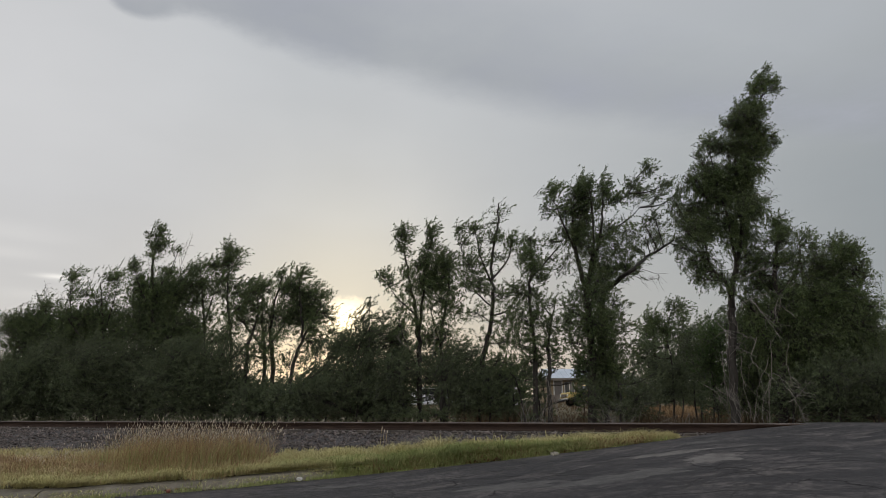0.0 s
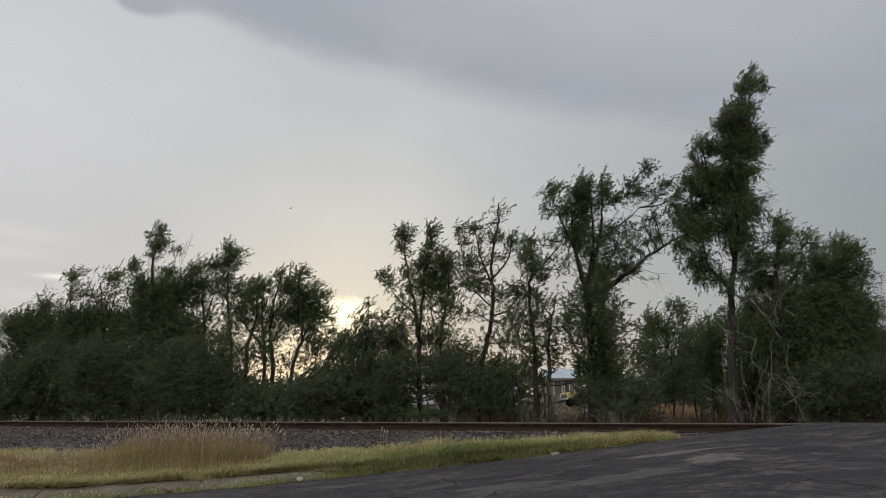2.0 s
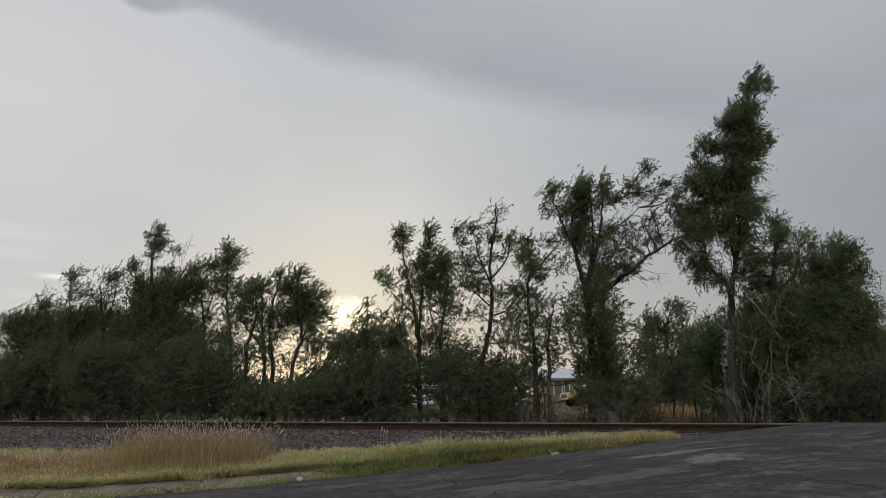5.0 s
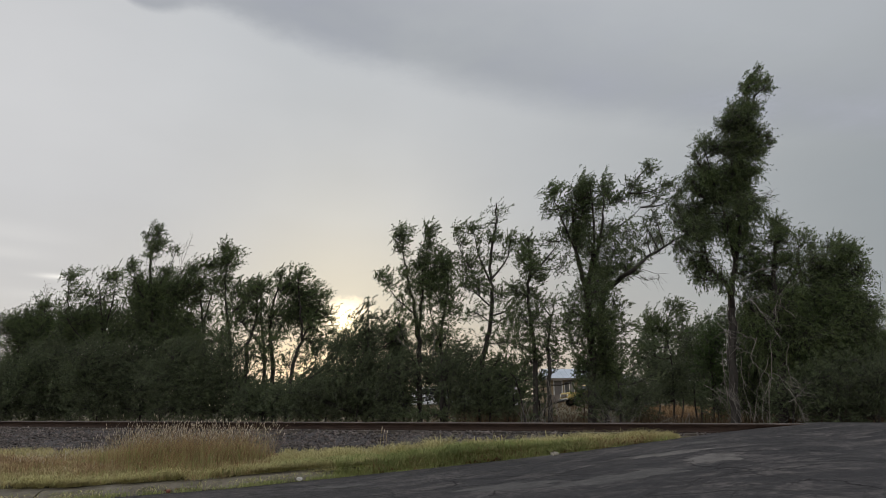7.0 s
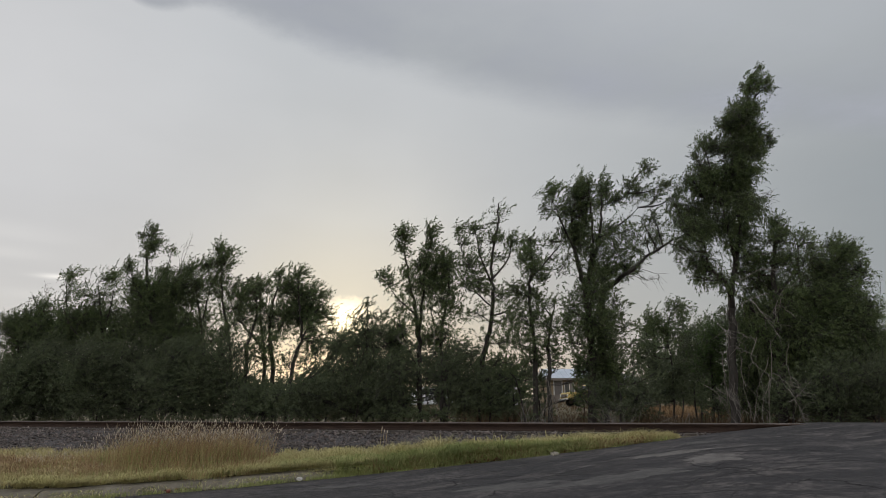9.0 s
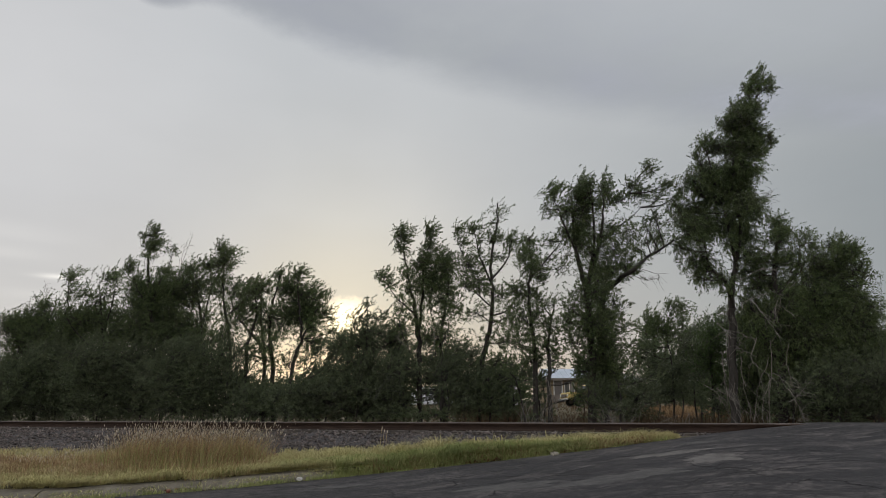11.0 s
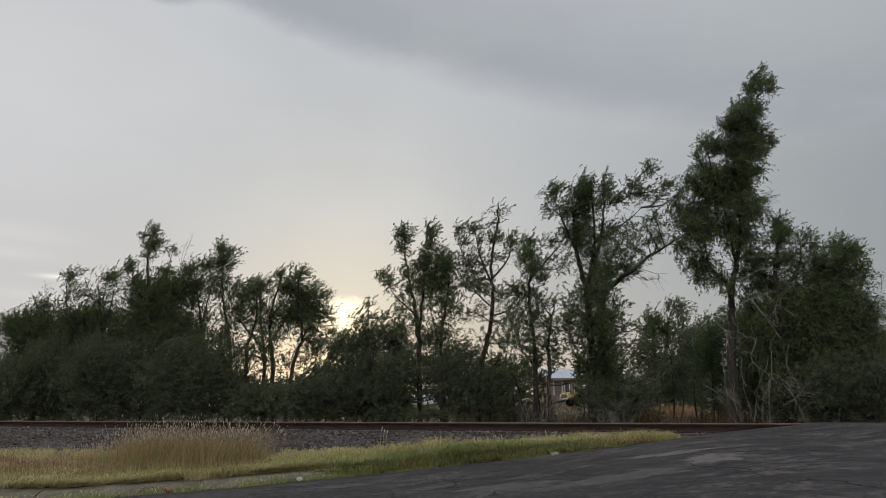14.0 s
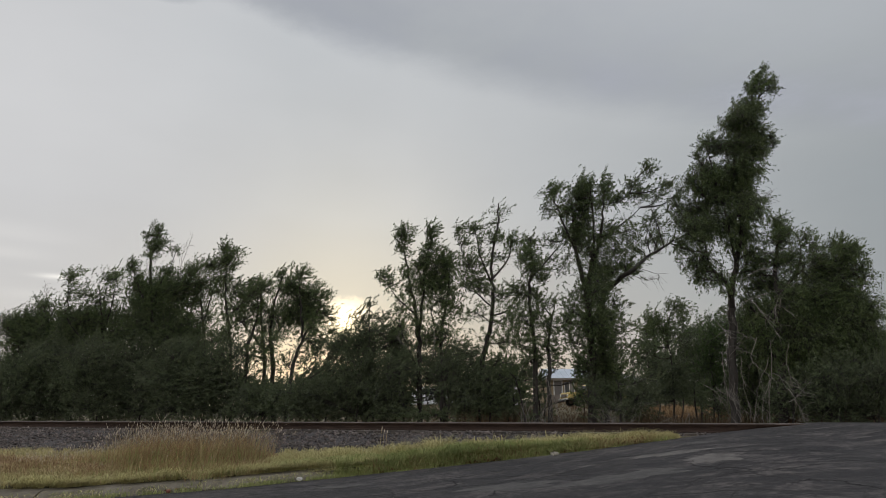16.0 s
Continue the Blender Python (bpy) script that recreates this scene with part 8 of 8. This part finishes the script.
def motions():
    walk(CLOUD_LAYER, [(t, pose(58 * t / 16, -46 * t / 16, 600)) for t in (0, 4, 8, 12, 16)])
    times = [i * 0.5 for i in range(33)]
    for ob, rest, key, h, end, top, seed, far in SWAYING:
        rng = random.Random(seed)
        w1, w2, p1, p2 = rng.uniform(1.6, 2.6), rng.uniform(3.2, 4.6), rng.uniform(0, 6.28), rng.uniform(0, 6.28)
        share = lambda z: max(0.0, (z / top - 0.3) / 0.7) ** 1.6
        rows = []
        for t in times:
            a = lean_at(key, t)
            if end is None:
                dx = a * share(h)
                flutter = (1.0 if key != "s" else 0.5) * share(h) + 0.15
                ang = math.degrees(dx) / 5 + 0.6 * flutter * (0.8 * math.sin(w1 * t + p1) + 0.4 * math.sin(w2 * t + p2) - 0.8 * math.sin(p1) - 0.4 * math.sin(p2)) * 0.8
                dy = 0.4 * flutter * (math.sin(w2 * t + p1) - math.sin(p1))
                rows.append((t, Matrix.Translation(rest + Vector((a * share(rest.z), 0, 0))) @ pose(0, 0, 0, dy, ang, 0)))
            else:
                d0, d1 = a * share(h), a * share(end)
                rows.append((t, Matrix.Translation(rest + Vector((d0, 0, 0))) @ pose(0, 0, 0, 0, math.degrees(math.atan2(d1 - d0, max(0.5, end - h))), 0)))
        if end is not None and share(end) * max(abs(v) for v in LEAN[key][1]) < 0.01:
            continue
        walk(ob, rows)
    fly = [(0, 4, 2.2, 1.0), (1.0, 2.4, 2.2, 1.6), (1.3, -0.50, 2.1, 2.36), (1.4, -0.41, 2.1, 2.22), (1.5, -0.16, 2.1, 2.46), (1.6, -0.34, 2.1, 2.21), (1.9, -0.33, 2.1, 2.37), (2.0, -0.49, 2.1, 2.15), (2.1, -0.34, 2.1, 2.21), (2.2, -0.26, 2.1, 2.13), (2.5, -0.21, 2.1, 2.65), (2.6, -0.27, 2.1, 2.40),
           (2.8, -0.40, 2.1, 2.09), (3.0, -1.05, 2.1, 2.22), (3.1, -0.94, 2.1, 2.61), (3.5, -0.68, 2.1, 2.24), (3.6, -0.89, 2.1, 2.28), (3.9, -1.19, 2.1, 2.65), (4.0, -1.00, 2.1, 2.43), (4.2, -0.6, 1.6, 3.9), (6, 3, -3, 4.5), (16, 5, -4, 3)]
    walk(INSECT, [(t, pose(x, y, z, 0, 0, 25)) for t, x, y, z in fly])
    for thing, rest, i in TUFTS:
        rows = []
        for t in times:
            gust = 1.2 * math.sin(1.9 * t + 0.35 * i) + 0.6 * math.sin(3.7 * t + i)
            rows.append((t, Matrix.Translation(rest) @ pose(0, 0, 0, 0.4 * math.sin(2.3 * t + i), gust, 0)))
        walk(thing, rows)


motions()
